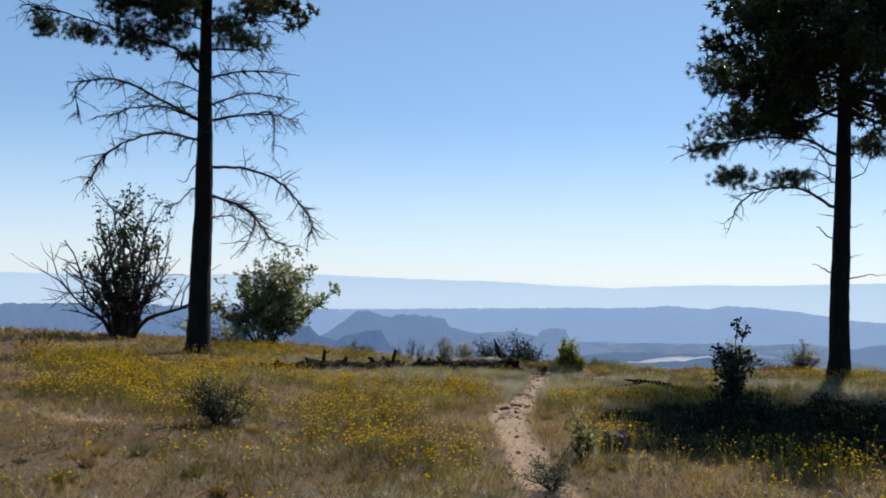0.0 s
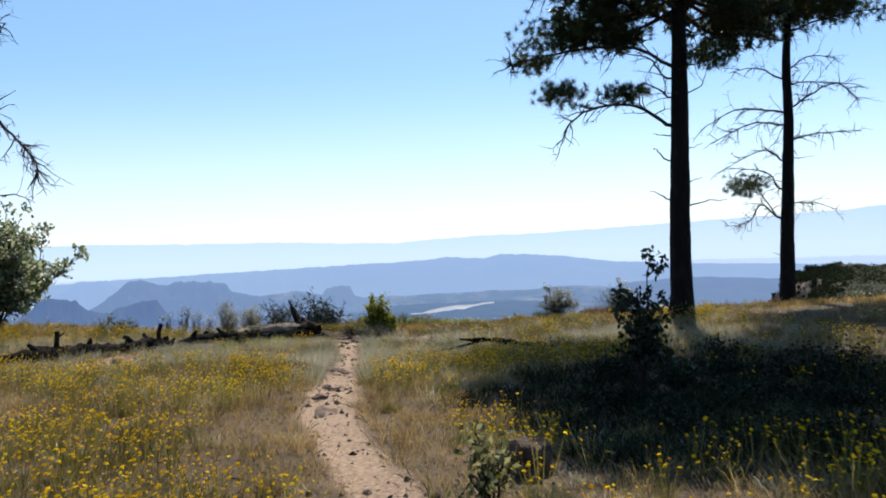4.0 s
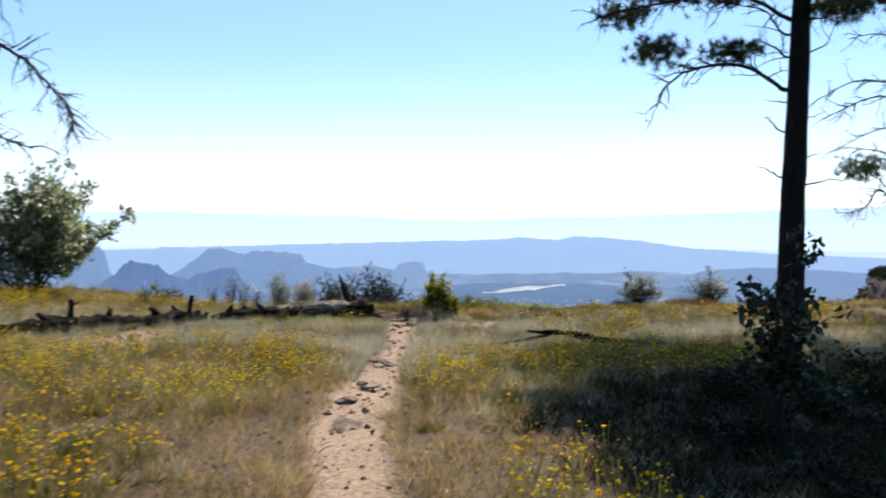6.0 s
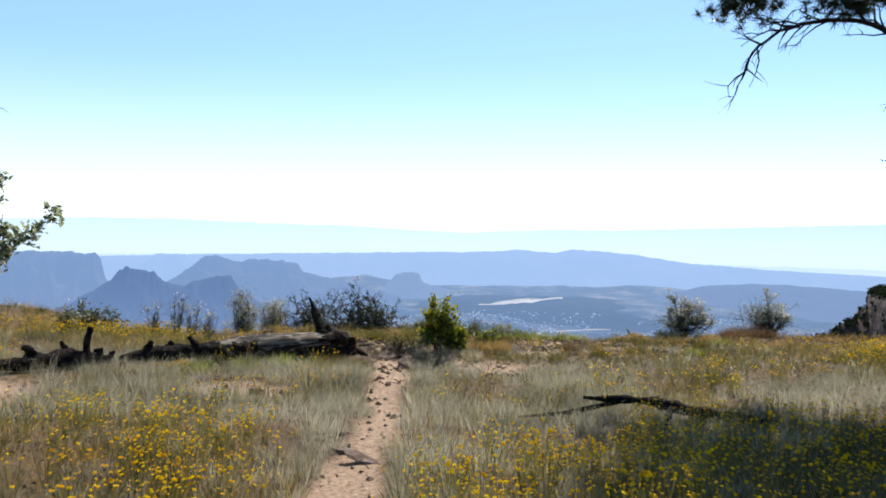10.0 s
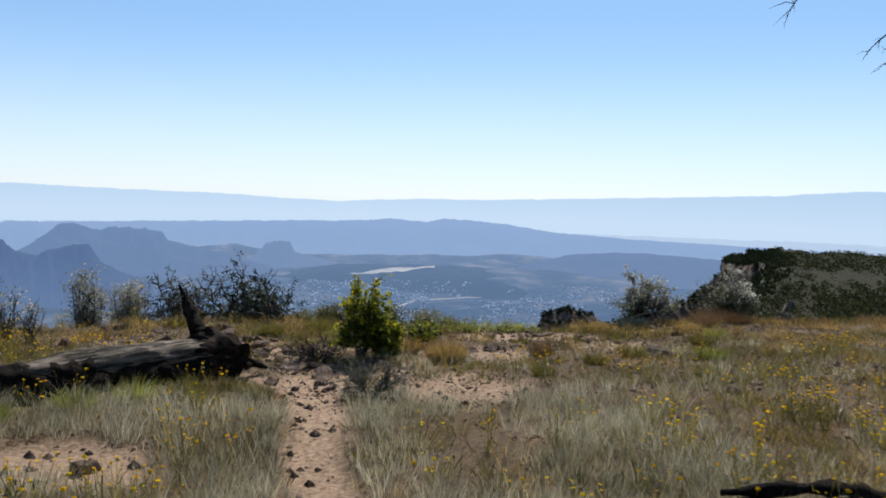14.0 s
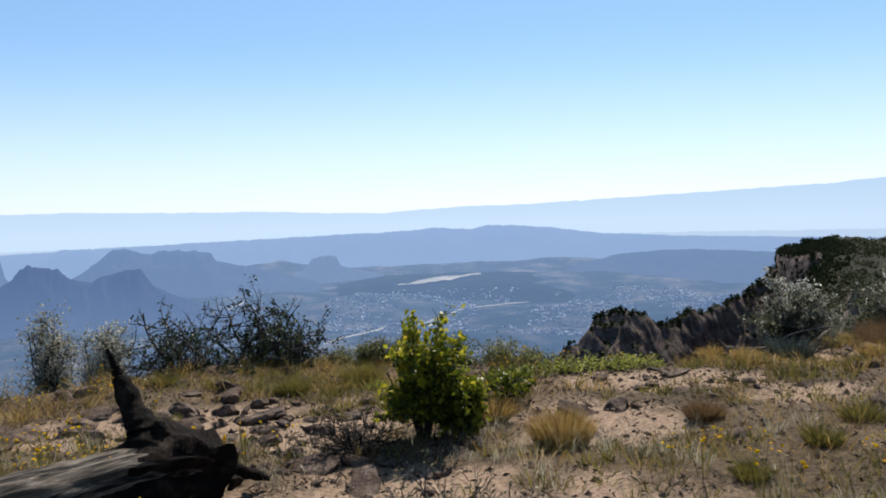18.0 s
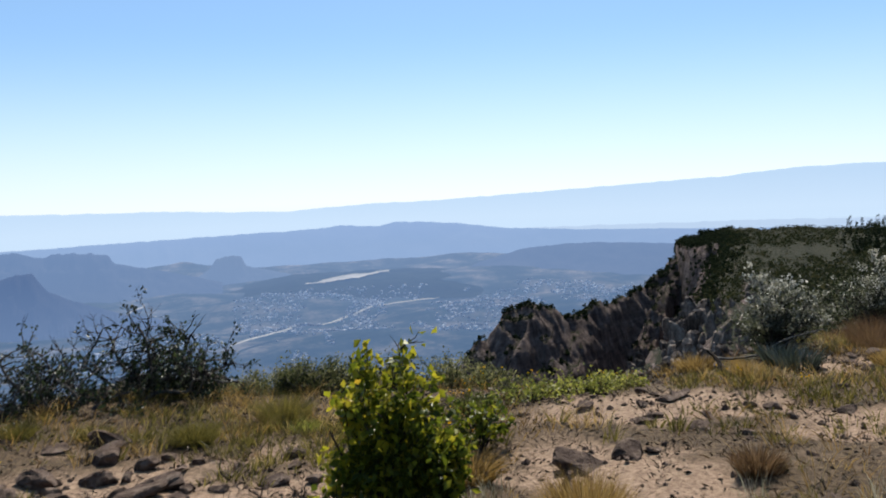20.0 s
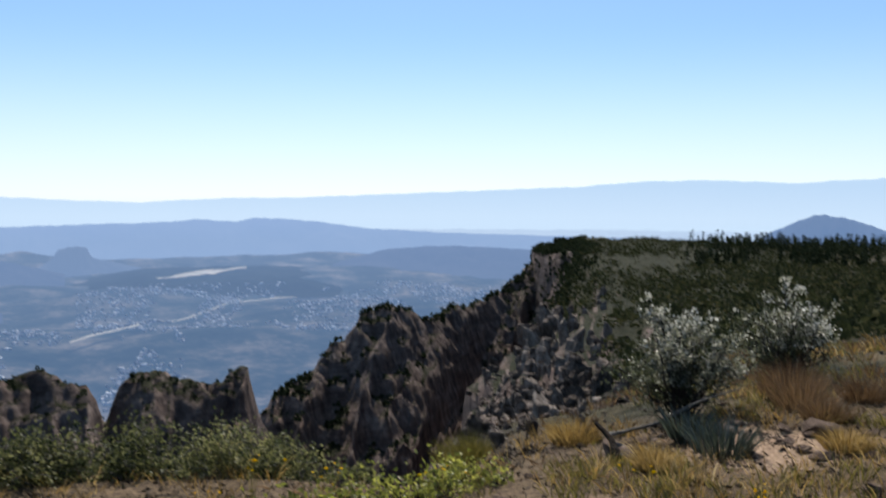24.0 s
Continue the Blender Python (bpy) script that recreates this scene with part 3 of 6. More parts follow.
def ground_material():
    m, nt, b = mat("meadow_soil_and_crag")
    L = nt.links.new
    ge = nt.nodes.new("ShaderNodeNewGeometry")
    n1 = node(nt, "ShaderNodeTexNoise", Scale=1.3, Detail=9.0, Roughness=0.65)
    n2 = node(nt, "ShaderNodeTexNoise", Scale=22.0, Detail=6.0, Roughness=0.7)
    n3 = node(nt, "ShaderNodeTexNoise", Scale=0.055, Detail=10.0, Roughness=0.68)
    for nd in (n1, n2, n3):
        L(ge.outputs["Position"], nd.inputs["Vector"])
    litter = ramp(nt, n2.outputs[0], [(0.3, (0.03, 0.02, 0.013)), (0.5, (0.1, 0.068, 0.04)), (0.7, (0.23, 0.16, 0.094))])
    soil = ramp(nt, n2.outputs[0], [(0.28, (0.1, 0.066, 0.046)), (0.48, (0.32, 0.218, 0.15)), (0.72, (0.56, 0.405, 0.29))])
    at = nt.nodes.new("ShaderNodeAttribute")
    at.attribute_name = "bare"
    mx = nt.nodes.new("ShaderNodeMix")
    mx.data_type = 'RGBA'
    patch = nt.nodes.new("ShaderNodeMath")
    patch.operation = 'MULTIPLY_ADD'
    mr = nt.nodes.new("ShaderNodeMapRange")
    mr.inputs[1].default_value, mr.inputs[2].default_value = 0.54, 0.68
    mr.inputs[4].default_value = 0.3
    L(n1.outputs[0], mr.inputs[0])
    mxm = nt.nodes.new("ShaderNodeMath")
    mxm.operation = 'MAXIMUM'
    L(mr.outputs[0], mxm.inputs[0])
    L(at.outputs["Fac"], mxm.inputs[1])
    L(mxm.outputs[0], mx.inputs[0])
    L(litter.outputs[0], mx.inputs[6])
    L(soil.outputs[0], mx.inputs[7])
    # crag: rock on steep faces, scrub-covered soil on the flats
    rock = ramp(nt, n3.outputs[0], [(0.3, (0.025, 0.02, 0.019)), (0.5, (0.065, 0.05, 0.043)), (0.62, (0.105, 0.082, 0.07)), (0.75, (0.19, 0.15, 0.13))])
    n4 = node(nt, "ShaderNodeTexNoise", Scale=0.3, Detail=8.0, Roughness=0.75)
    L(ge.outputs["Position"], n4.inputs["Vector"])
    green = ramp(nt, n4.outputs[0], [(0.4, (0.008, 0.01, 0.004)), (0.48, (0.026, 0.026, 0.01)), (0.54, (0.07, 0.056, 0.026)), (0.62, (0.15, 0.11, 0.06))])
    sx = nt.nodes.new("ShaderNodeSeparateXYZ")
    L(ge.outputs["Normal"], sx.inputs[0])
    st = nt.nodes.new("ShaderNodeMapRange")
    st.inputs[1].default_value, st.inputs[2].default_value = 0.72, 0.93
    L(sx.outputs[2], st.inputs[0])
    mc = nt.nodes.new("ShaderNodeMix")
    mc.data_type = 'RGBA'
    L(st.outputs[0], mc.inputs[0])
    L(rock.outputs[0], mc.inputs[6])
    L(green.outputs[0], mc.inputs[7])
    cr = nt.nodes.new("ShaderNodeAttribute")
    cr.attribute_name = "crag"
    mm = nt.nodes.new("ShaderNodeMix")
    mm.data_type = 'RGBA'
    L(cr.outputs["Fac"], mm.inputs[0])
    L(mx.outputs[2], mm.inputs[6])
    L(mc.outputs[2], mm.inputs[7])
    L(mm.outputs[2], b.inputs["Base Color"])
    b.inputs["Roughness"].default_value = 0.95
    b.inputs["Specular IOR Level"].default_value = 0.1
    bp = nt.nodes.new("ShaderNodeBump")
    bp.inputs["Strength"].default_value, bp.inputs["Distance"].default_value = 0.7, 0.04
    L(n2.outputs[0], bp.inputs["Height"])
    bp2 = nt.nodes.new("ShaderNodeBump")
    bp2.inputs["Distance"].default_value = 5.0
    L(cr.outputs["Fac"], bp2.inputs["Strength"])
    L(n3.outputs[0], bp2.inputs["Height"])
    L(bp.outputs[0], bp2.inputs["Normal"])
    L(bp2.outputs[0], b.inputs["Normal"])
    return m


def build_canyon():
    """The broken rim, the spur and the crags below it, in finer relief than the meadow's sheet."""
    azd = np.concatenate([np.arange(-25.5, 32, 0.1), np.arange(32, 45.6, 0.16)])
    r = np.concatenate([32 * 1.013 ** np.arange(0, 134), np.arange(181, 240, 0.7), np.arange(240, 305, 1.3), np.arange(305, 480, 1.0), np.arange(480, 640, 1.8), np.arange(640, 900, 12)])
    A, R = np.meshgrid(np.radians(azd), r)
    x, y = CX + R * np.sin(A), CY + R * np.cos(A)
    z = land_z(x, y)
    z[:6] -= np.linspace(1.2, 0, 6)[:, None]
    nr, na = A.shape
    i = np.arange(nr - 1)[:, None] * na
    j = np.arange(na - 1)[None]
    quads = np.stack([i + j, i + na + j, i + na + j + 1, i + j + 1], -1).reshape(-1, 4)
    return Geo().add(np.stack([x, y, z], -1).reshape(-1, 3), quads)


def canyon_material():
    m, nt, b = mat("canyon_rock_and_scrub")
    L = nt.links.new
    ge = nt.nodes.new("ShaderNodeNewGeometry")

    def tex(scale, stretch, detail=8.0, rough=0.68):
        mp = nt.nodes.new("ShaderNodeMapping")
        mp.inputs["Scale"].default_value = stretch
        L(ge.outputs["Position"], mp.inputs[0])
        n = node(nt, "ShaderNodeTexNoise", Scale=scale, Detail=detail, Roughness=rough)
        L(mp.outputs[0], n.inputs["Vector"])
        return n.outputs[0]

    def mixed(fac, a_, b_):
        mx = nt.nodes.new("ShaderNodeMix")
        mx.data_type = 'RGBA'
        L(fac, mx.inputs[0])
        L(a_, mx.inputs[6])
        L(b_, mx.inputs[7])
        return mx.outputs[2]

    streak, beds, blotch, fine = tex(0.22, (1, 1, 0.45)), tex(0.5, (0.05, 0.05, 1)), tex(0.035, (1, 1, 1)), tex(0.9, (1, 1, 0.6))
    add = nt.nodes.new("ShaderNodeMath")
    add.operation = 'MULTIPLY_ADD'
    L(beds, add.inputs[0])
    add.inputs[1].default_value = 0.45
    L(streak, add.inputs[2])
    sub = nt.nodes.new("ShaderNodeMath")
    sub.operation = 'SUBTRACT'
    L(add.outputs[0], sub.inputs[0])
    sub.inputs[1].default_value = 0.22
    rock = ramp(nt, sub.outputs[0], [(0.32, (0.045, 0.034, 0.034)), (0.44, (0.103, 0.078, 0.072)), (0.56, (0.18, 0.137, 0.124)), (0.72, (0.35, 0.285, 0.25))])
    red = ramp(nt, sub.outputs[0], [(0.32, (0.046, 0.031, 0.028)), (0.5, (0.134, 0.092, 0.077)), (0.72, (0.31, 0.22, 0.18))])
    tone = ramp(nt, blotch, [(0.45, (0, 0, 0)), (0.62, (1 / TONE, 1 / TONE, 1 / TONE))])
    stone = mixed(tone.outputs[0], rock.outputs[0], red.outputs[0])
    green = ramp(nt, fine, [(0.4, (0.008, 0.011, 0.005)), (0.52, (0.024, 0.027, 0.012)), (0.62, (0.045, 0.042, 0.021)), (0.75, (0.08, 0.066, 0.038))])
    sx = nt.nodes.new("ShaderNodeSeparateXYZ")
    L(ge.outputs["True Normal"], sx.inputs[0])
    ad = nt.nodes.new("ShaderNodeMath")
    ad.operation = 'MULTIPLY_ADD'
    L(fine, ad.inputs[0])
    ad.inputs[1].default_value = 0.5
    L(sx.outputs[2], ad.inputs[2])
    st = nt.nodes.new("ShaderNodeMapRange")
    st.inputs[1].default_value, st.inputs[2].default_value = 0.98, 1.1
    L(ad.outputs[0], st.inputs[0])
    L(mixed(st.outputs[0], stone, green.outputs[0]), b.inputs["Base Color"])
    b.inputs["Roughness"].default_value = 0.95
    b.inputs["Specular IOR Level"].default_value = 0.05
    bp = nt.nodes.new("ShaderNodeBump")
    bp.inputs["Strength"].default_value, bp.inputs["Distance"].default_value = 0.8, 1.3
    L(fine, bp.inputs["Height"])
    L(bp.outputs[0], b.inputs["Normal"])
    return m


ground = new("ground", build_ground())
ground.data.materials.append(ground_material())
tagged(part("ground_canyon", build_canyon(), canyon_material()), "broken brown canyon cliffs with scrub on their ledges", "cliff", kind="structure")
tagged(ground, "dry grassy mesa top with a sandy footpath, broken cliffs below", "ground", kind="structure")


# ---------------------------------------------------------------- the distance
def at_polar(azd, r, z):
    a = np.radians(azd)
    return np.stack([CX + r * np.sin(a), CY + r * np.cos(a), z], -1)


def polar_sheet(name, azs, rs, zfun, material, label):
    A, R = np.meshgrid(azs, rs)
    v = at_polar(A, R, zfun(A, R)).reshape(-1, 3)
    nr, na = A.shape
    i = np.arange(nr - 1)[:, None] * na
    j = np.arange(na - 1)[None]
    q = np.stack([i + j, i + na + j, i + na + j + 1, i + j + 1], -1).reshape(-1, 4)
    ob = new(name, Geo().add(v, q).mesh(name, material))
    return tagged(ob, label, "backdrop", kind="structure")


def valley_z(az, r):
    x, y = r * np.sin(np.radians(az)), r * np.cos(np.radians(az))
    z = -285 + 22 * fbm(x / 420, y / 420, 2.0, 4) + smooth(3200, 4500, r) * 60 - 25 * smooth(1300, 700, r)
    strip = smooth(330, 150, np.hypot((x - 330) / 1.6, (y - 2880) / 0.9))
    return z * (1 - strip) + -272 * strip


def crest(points, azs):
    p = np.array(points, float)
    return np.interp(azs, p[:, 0], p[:, 1])


def range_of_hills(name, points, r0, depth, material, label, rough=0.06, base=-300, freq=0.35, lo=None, hi=None, step=0.12, flat=0.0):
    """A line of hills: crest height by azimuth, falling to the plain on both sides with gullies."""
    pz = np.array(points, float)
    azs = np.arange(pz[0, 0] if lo is None else lo, pz[-1, 0] if hi is None else hi, step)
    rs = r0 + depth * np.linspace(-1, 1, 33)

    def zf(A, R):
        c = crest(points, A)
        u = np.abs(R - r0) / depth
        h = c - base
        g = np.abs(fbm(A * freq, (R - r0) / (r0 * 0.01745) * freq, 3.0, 5))
        prof = 1 - smooth(flat, 1, u) * 1.02
        return base + h * prof - h * 0.28 * g * smooth(0, 0.3, u) * (1 - u) + h * rough * fbm(A * freq * 5, R * 0 + 1.0, 7.0, 3) * (1 - u)
    return polar_sheet(name, azs, rs, zf, material, label)


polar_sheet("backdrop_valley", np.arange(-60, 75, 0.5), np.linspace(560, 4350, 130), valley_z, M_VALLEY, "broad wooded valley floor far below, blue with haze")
PX = 4700 / 1493
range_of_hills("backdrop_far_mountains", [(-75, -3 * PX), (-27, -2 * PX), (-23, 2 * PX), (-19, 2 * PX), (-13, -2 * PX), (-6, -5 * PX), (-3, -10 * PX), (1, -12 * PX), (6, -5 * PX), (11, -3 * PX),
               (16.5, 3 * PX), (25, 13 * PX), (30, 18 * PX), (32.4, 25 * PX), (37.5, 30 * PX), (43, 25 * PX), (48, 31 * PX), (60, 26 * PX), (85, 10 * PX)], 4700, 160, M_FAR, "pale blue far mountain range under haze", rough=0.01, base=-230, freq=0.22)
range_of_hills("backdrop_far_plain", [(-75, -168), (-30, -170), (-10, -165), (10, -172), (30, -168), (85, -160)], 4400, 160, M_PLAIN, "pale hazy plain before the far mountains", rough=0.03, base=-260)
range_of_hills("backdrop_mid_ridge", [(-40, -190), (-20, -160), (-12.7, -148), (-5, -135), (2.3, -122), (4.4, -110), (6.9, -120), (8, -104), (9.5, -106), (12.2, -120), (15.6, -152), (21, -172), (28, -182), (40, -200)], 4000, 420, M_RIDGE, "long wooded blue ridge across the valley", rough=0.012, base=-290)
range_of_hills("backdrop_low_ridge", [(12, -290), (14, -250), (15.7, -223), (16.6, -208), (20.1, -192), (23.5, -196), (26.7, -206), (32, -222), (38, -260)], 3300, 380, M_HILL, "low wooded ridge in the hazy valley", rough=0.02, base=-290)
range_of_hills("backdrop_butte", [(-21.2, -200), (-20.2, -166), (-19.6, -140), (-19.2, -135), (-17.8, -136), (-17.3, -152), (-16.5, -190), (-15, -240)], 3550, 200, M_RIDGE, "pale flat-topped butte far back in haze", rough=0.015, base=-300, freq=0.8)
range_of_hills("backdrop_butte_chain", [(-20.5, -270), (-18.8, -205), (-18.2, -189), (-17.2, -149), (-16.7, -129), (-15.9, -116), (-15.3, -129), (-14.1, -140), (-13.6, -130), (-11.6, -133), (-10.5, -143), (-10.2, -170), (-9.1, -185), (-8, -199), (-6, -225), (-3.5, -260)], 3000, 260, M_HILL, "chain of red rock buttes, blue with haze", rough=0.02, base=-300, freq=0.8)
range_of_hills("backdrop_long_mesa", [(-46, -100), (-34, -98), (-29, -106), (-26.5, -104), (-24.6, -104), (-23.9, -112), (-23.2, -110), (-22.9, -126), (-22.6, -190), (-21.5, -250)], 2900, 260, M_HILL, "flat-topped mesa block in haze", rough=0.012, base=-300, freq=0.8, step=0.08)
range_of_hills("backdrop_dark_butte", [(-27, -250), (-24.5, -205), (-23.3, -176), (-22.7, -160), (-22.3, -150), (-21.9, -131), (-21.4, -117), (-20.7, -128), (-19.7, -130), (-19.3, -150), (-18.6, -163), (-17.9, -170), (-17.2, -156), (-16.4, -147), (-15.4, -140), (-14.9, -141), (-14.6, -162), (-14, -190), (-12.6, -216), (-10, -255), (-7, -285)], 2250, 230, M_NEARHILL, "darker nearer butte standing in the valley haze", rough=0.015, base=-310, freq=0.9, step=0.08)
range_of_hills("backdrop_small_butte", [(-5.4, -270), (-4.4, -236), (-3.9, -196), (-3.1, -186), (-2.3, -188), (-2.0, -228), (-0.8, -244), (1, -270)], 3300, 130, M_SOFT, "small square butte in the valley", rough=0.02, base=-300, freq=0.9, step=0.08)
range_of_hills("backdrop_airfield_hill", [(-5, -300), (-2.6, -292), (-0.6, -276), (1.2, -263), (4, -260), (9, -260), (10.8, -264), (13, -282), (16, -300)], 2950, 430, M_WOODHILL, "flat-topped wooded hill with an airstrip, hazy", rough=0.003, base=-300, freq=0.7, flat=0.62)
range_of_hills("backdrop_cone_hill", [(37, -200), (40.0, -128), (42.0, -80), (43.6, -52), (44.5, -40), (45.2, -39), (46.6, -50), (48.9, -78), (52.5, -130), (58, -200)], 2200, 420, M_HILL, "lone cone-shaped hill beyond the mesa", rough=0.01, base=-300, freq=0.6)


def ribbon(name, line, width, material, label, lift=3.0):
    """A pale strip laid on the far land."""
    p = curve_pts([(a_, r_, 0) for a_, r_ in line], 8)
    left, right = [], []
    w = curve_pts([(w_, 0, 0) for w_ in width], 8)[:, 0]
    for (a_, r_, _), h in zip(p, w):
        left.append((a_, r_ - h))
        right.append((a_, r_ + h))
    pts = np.array(left + right)
    z = np.array([far_surface(a_, r_) for a_, r_ in pts]) + lift
    n = len(p)
    i = np.arange(n - 1)
    q = np.stack([i, i + 1, n + i + 1, n + i], -1)
    ob = new(name, Geo().add(at_polar(pts[:, 0], pts[:, 1], z), q).mesh(name, material))
    return tagged(ob, label, "backdrop", kind="structure")


def far_surface(azd, r):
    dg = bpy.context.evaluated_depsgraph_get()
    p = at_polar(np.array([azd]), np.array([r]), np.array([400.0]))[0]
    hit, loc, *_ = scene.ray_cast(dg, Vector(p), Vector((0, 0, -1)))
    return loc.z if hit else -290.0


bpy.context.view_layer.update()
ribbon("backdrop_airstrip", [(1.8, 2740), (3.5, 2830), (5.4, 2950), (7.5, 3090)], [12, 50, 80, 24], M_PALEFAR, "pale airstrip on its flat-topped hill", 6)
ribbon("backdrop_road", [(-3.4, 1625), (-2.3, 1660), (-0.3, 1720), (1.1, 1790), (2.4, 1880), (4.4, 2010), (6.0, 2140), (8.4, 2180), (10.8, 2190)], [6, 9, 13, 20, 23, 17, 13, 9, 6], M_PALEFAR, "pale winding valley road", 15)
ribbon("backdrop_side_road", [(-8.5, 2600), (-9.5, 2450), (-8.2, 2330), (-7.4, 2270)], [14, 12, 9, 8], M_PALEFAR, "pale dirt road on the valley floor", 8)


def build_town():
    """Hundreds of tiny pale roofs on the valley floor."""
    g = Geo()
    n = 6500
    azd = rng.uniform(-13, 24, n)
    r = rng.uniform(1250, 2650, n)
    dens = fbm(azd * 0.35, r / 260, 4.0, 3)
    keep = (dens > -0.05) & ~((azd > 3.5) & (azd < 14) & (r < 1750)) & ~((azd < -3) & (r > 1900))
    azd, r = azd[keep], r[keep]
    z = np.array([far_surface(a_, b_) for a_, b_ in zip(azd, r)])
    for a_, b_, c_ in zip(azd, r, z):
        p = at_polar(np.array([a_]), np.array([b_]), np.array([c_]))[0]
        w, d, h = rng.uniform(3, 8.5), rng.uniform(3, 6), rng.uniform(2, 4)
        t = rng.uniform(0, 3.14)
        cs, sn = math.cos(t), math.sin(t)
        base = np.array([(sx * w * cs - sy * d * sn, sx * w * sn + sy * d * cs, 0) for sx, sy in ((-1, -1), (1, -1), (1, 1), (-1, 1))]) * 0.5 + p
        top = base + (0, 0, h)
        ridge = np.array([(top[0] + top[3]) / 2, (top[1] + top[2]) / 2]) + (0, 0, h * 0.4)
        v = np.concatenate([base - (0, 0, 2), top, ridge])
        g.add(v, [(0, 1, 5, 4), (1, 2, 6, 5), (2, 3, 7, 6), (3, 0, 4, 7), (4, 5, 9, 8), (6, 7, 8, 9)], [(5, 6, 9), (7, 4, 8)])
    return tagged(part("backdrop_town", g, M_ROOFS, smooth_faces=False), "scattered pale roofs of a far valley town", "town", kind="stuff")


build_town()

# ---------------------------------------------------------------- pines
def needle_tufts(geo, centres, needles=46, length=0.2, width=0.009):
    """Bursts of long needles round twig ends."""
    n = len(centres)
    c = np.repeat(centres, needles, 0)
    d = rng.normal(0, 1, (n * needles, 3))
    d[:, 2] += 0.25
    d /= np.linalg.norm(d, axis=1)[:, None]
    L = length * rng.uniform(0.55, 1.15, (len(c), 1))
    s = np.cross(d, rng.normal(0, 1, d.shape))
    s /= np.linalg.norm(s, axis=1)[:, None]
    s *= width * 0.5
    tip = c + d * L
    v = np.stack([c - s, c + s, tip], 1)
    geo.add(v.reshape(-1, 3), np.arange(len(c) * 3).reshape(-1, 3))


def twigs(geo, pts, radius, count, length, droop=0.25, again=True, start=0.25):
    """Bare side twigs along a limb."""
    n = len(pts)
    ends = []
    for k in range(count):
        t = rng.uniform(start, 1.0) * (n - 1)
        i = min(int(t), n - 2)
        p = pts[i] + (pts[i + 1] - pts[i]) * (t - i)
        along = pts[min(i + 1, n - 1)] - pts[max(i - 1, 0)]
        along = along / (np.linalg.norm(along) + 1e-9)
        d = along * 0.7 + rng.normal(0, 0.6, 3)
        d /= np.linalg.norm(d)
        L = length * rng.uniform(0.35, 1.1)
        q = [p]
        for s in range(3):
            d = d + rng.normal(0, 0.25, 3) - (0, 0, droop * 0.5)
            d /= np.linalg.norm(d)
            q.append(q[-1] + d * L / 3)
        q = np.array(q)
        r0 = max(0.004, radius * rng.uniform(0.24, 0.42))
        tube(geo, q, [r0, r0 * 0.75, r0 * 0.5, r0 * 0.2], 3, closed=False)
        ends.append(q[-1])
        if again and L > length * 0.5:
            twigs(geo, q, r0 * 1.4, 3, length * 0.45, droop, False, 0.2)
    return ends


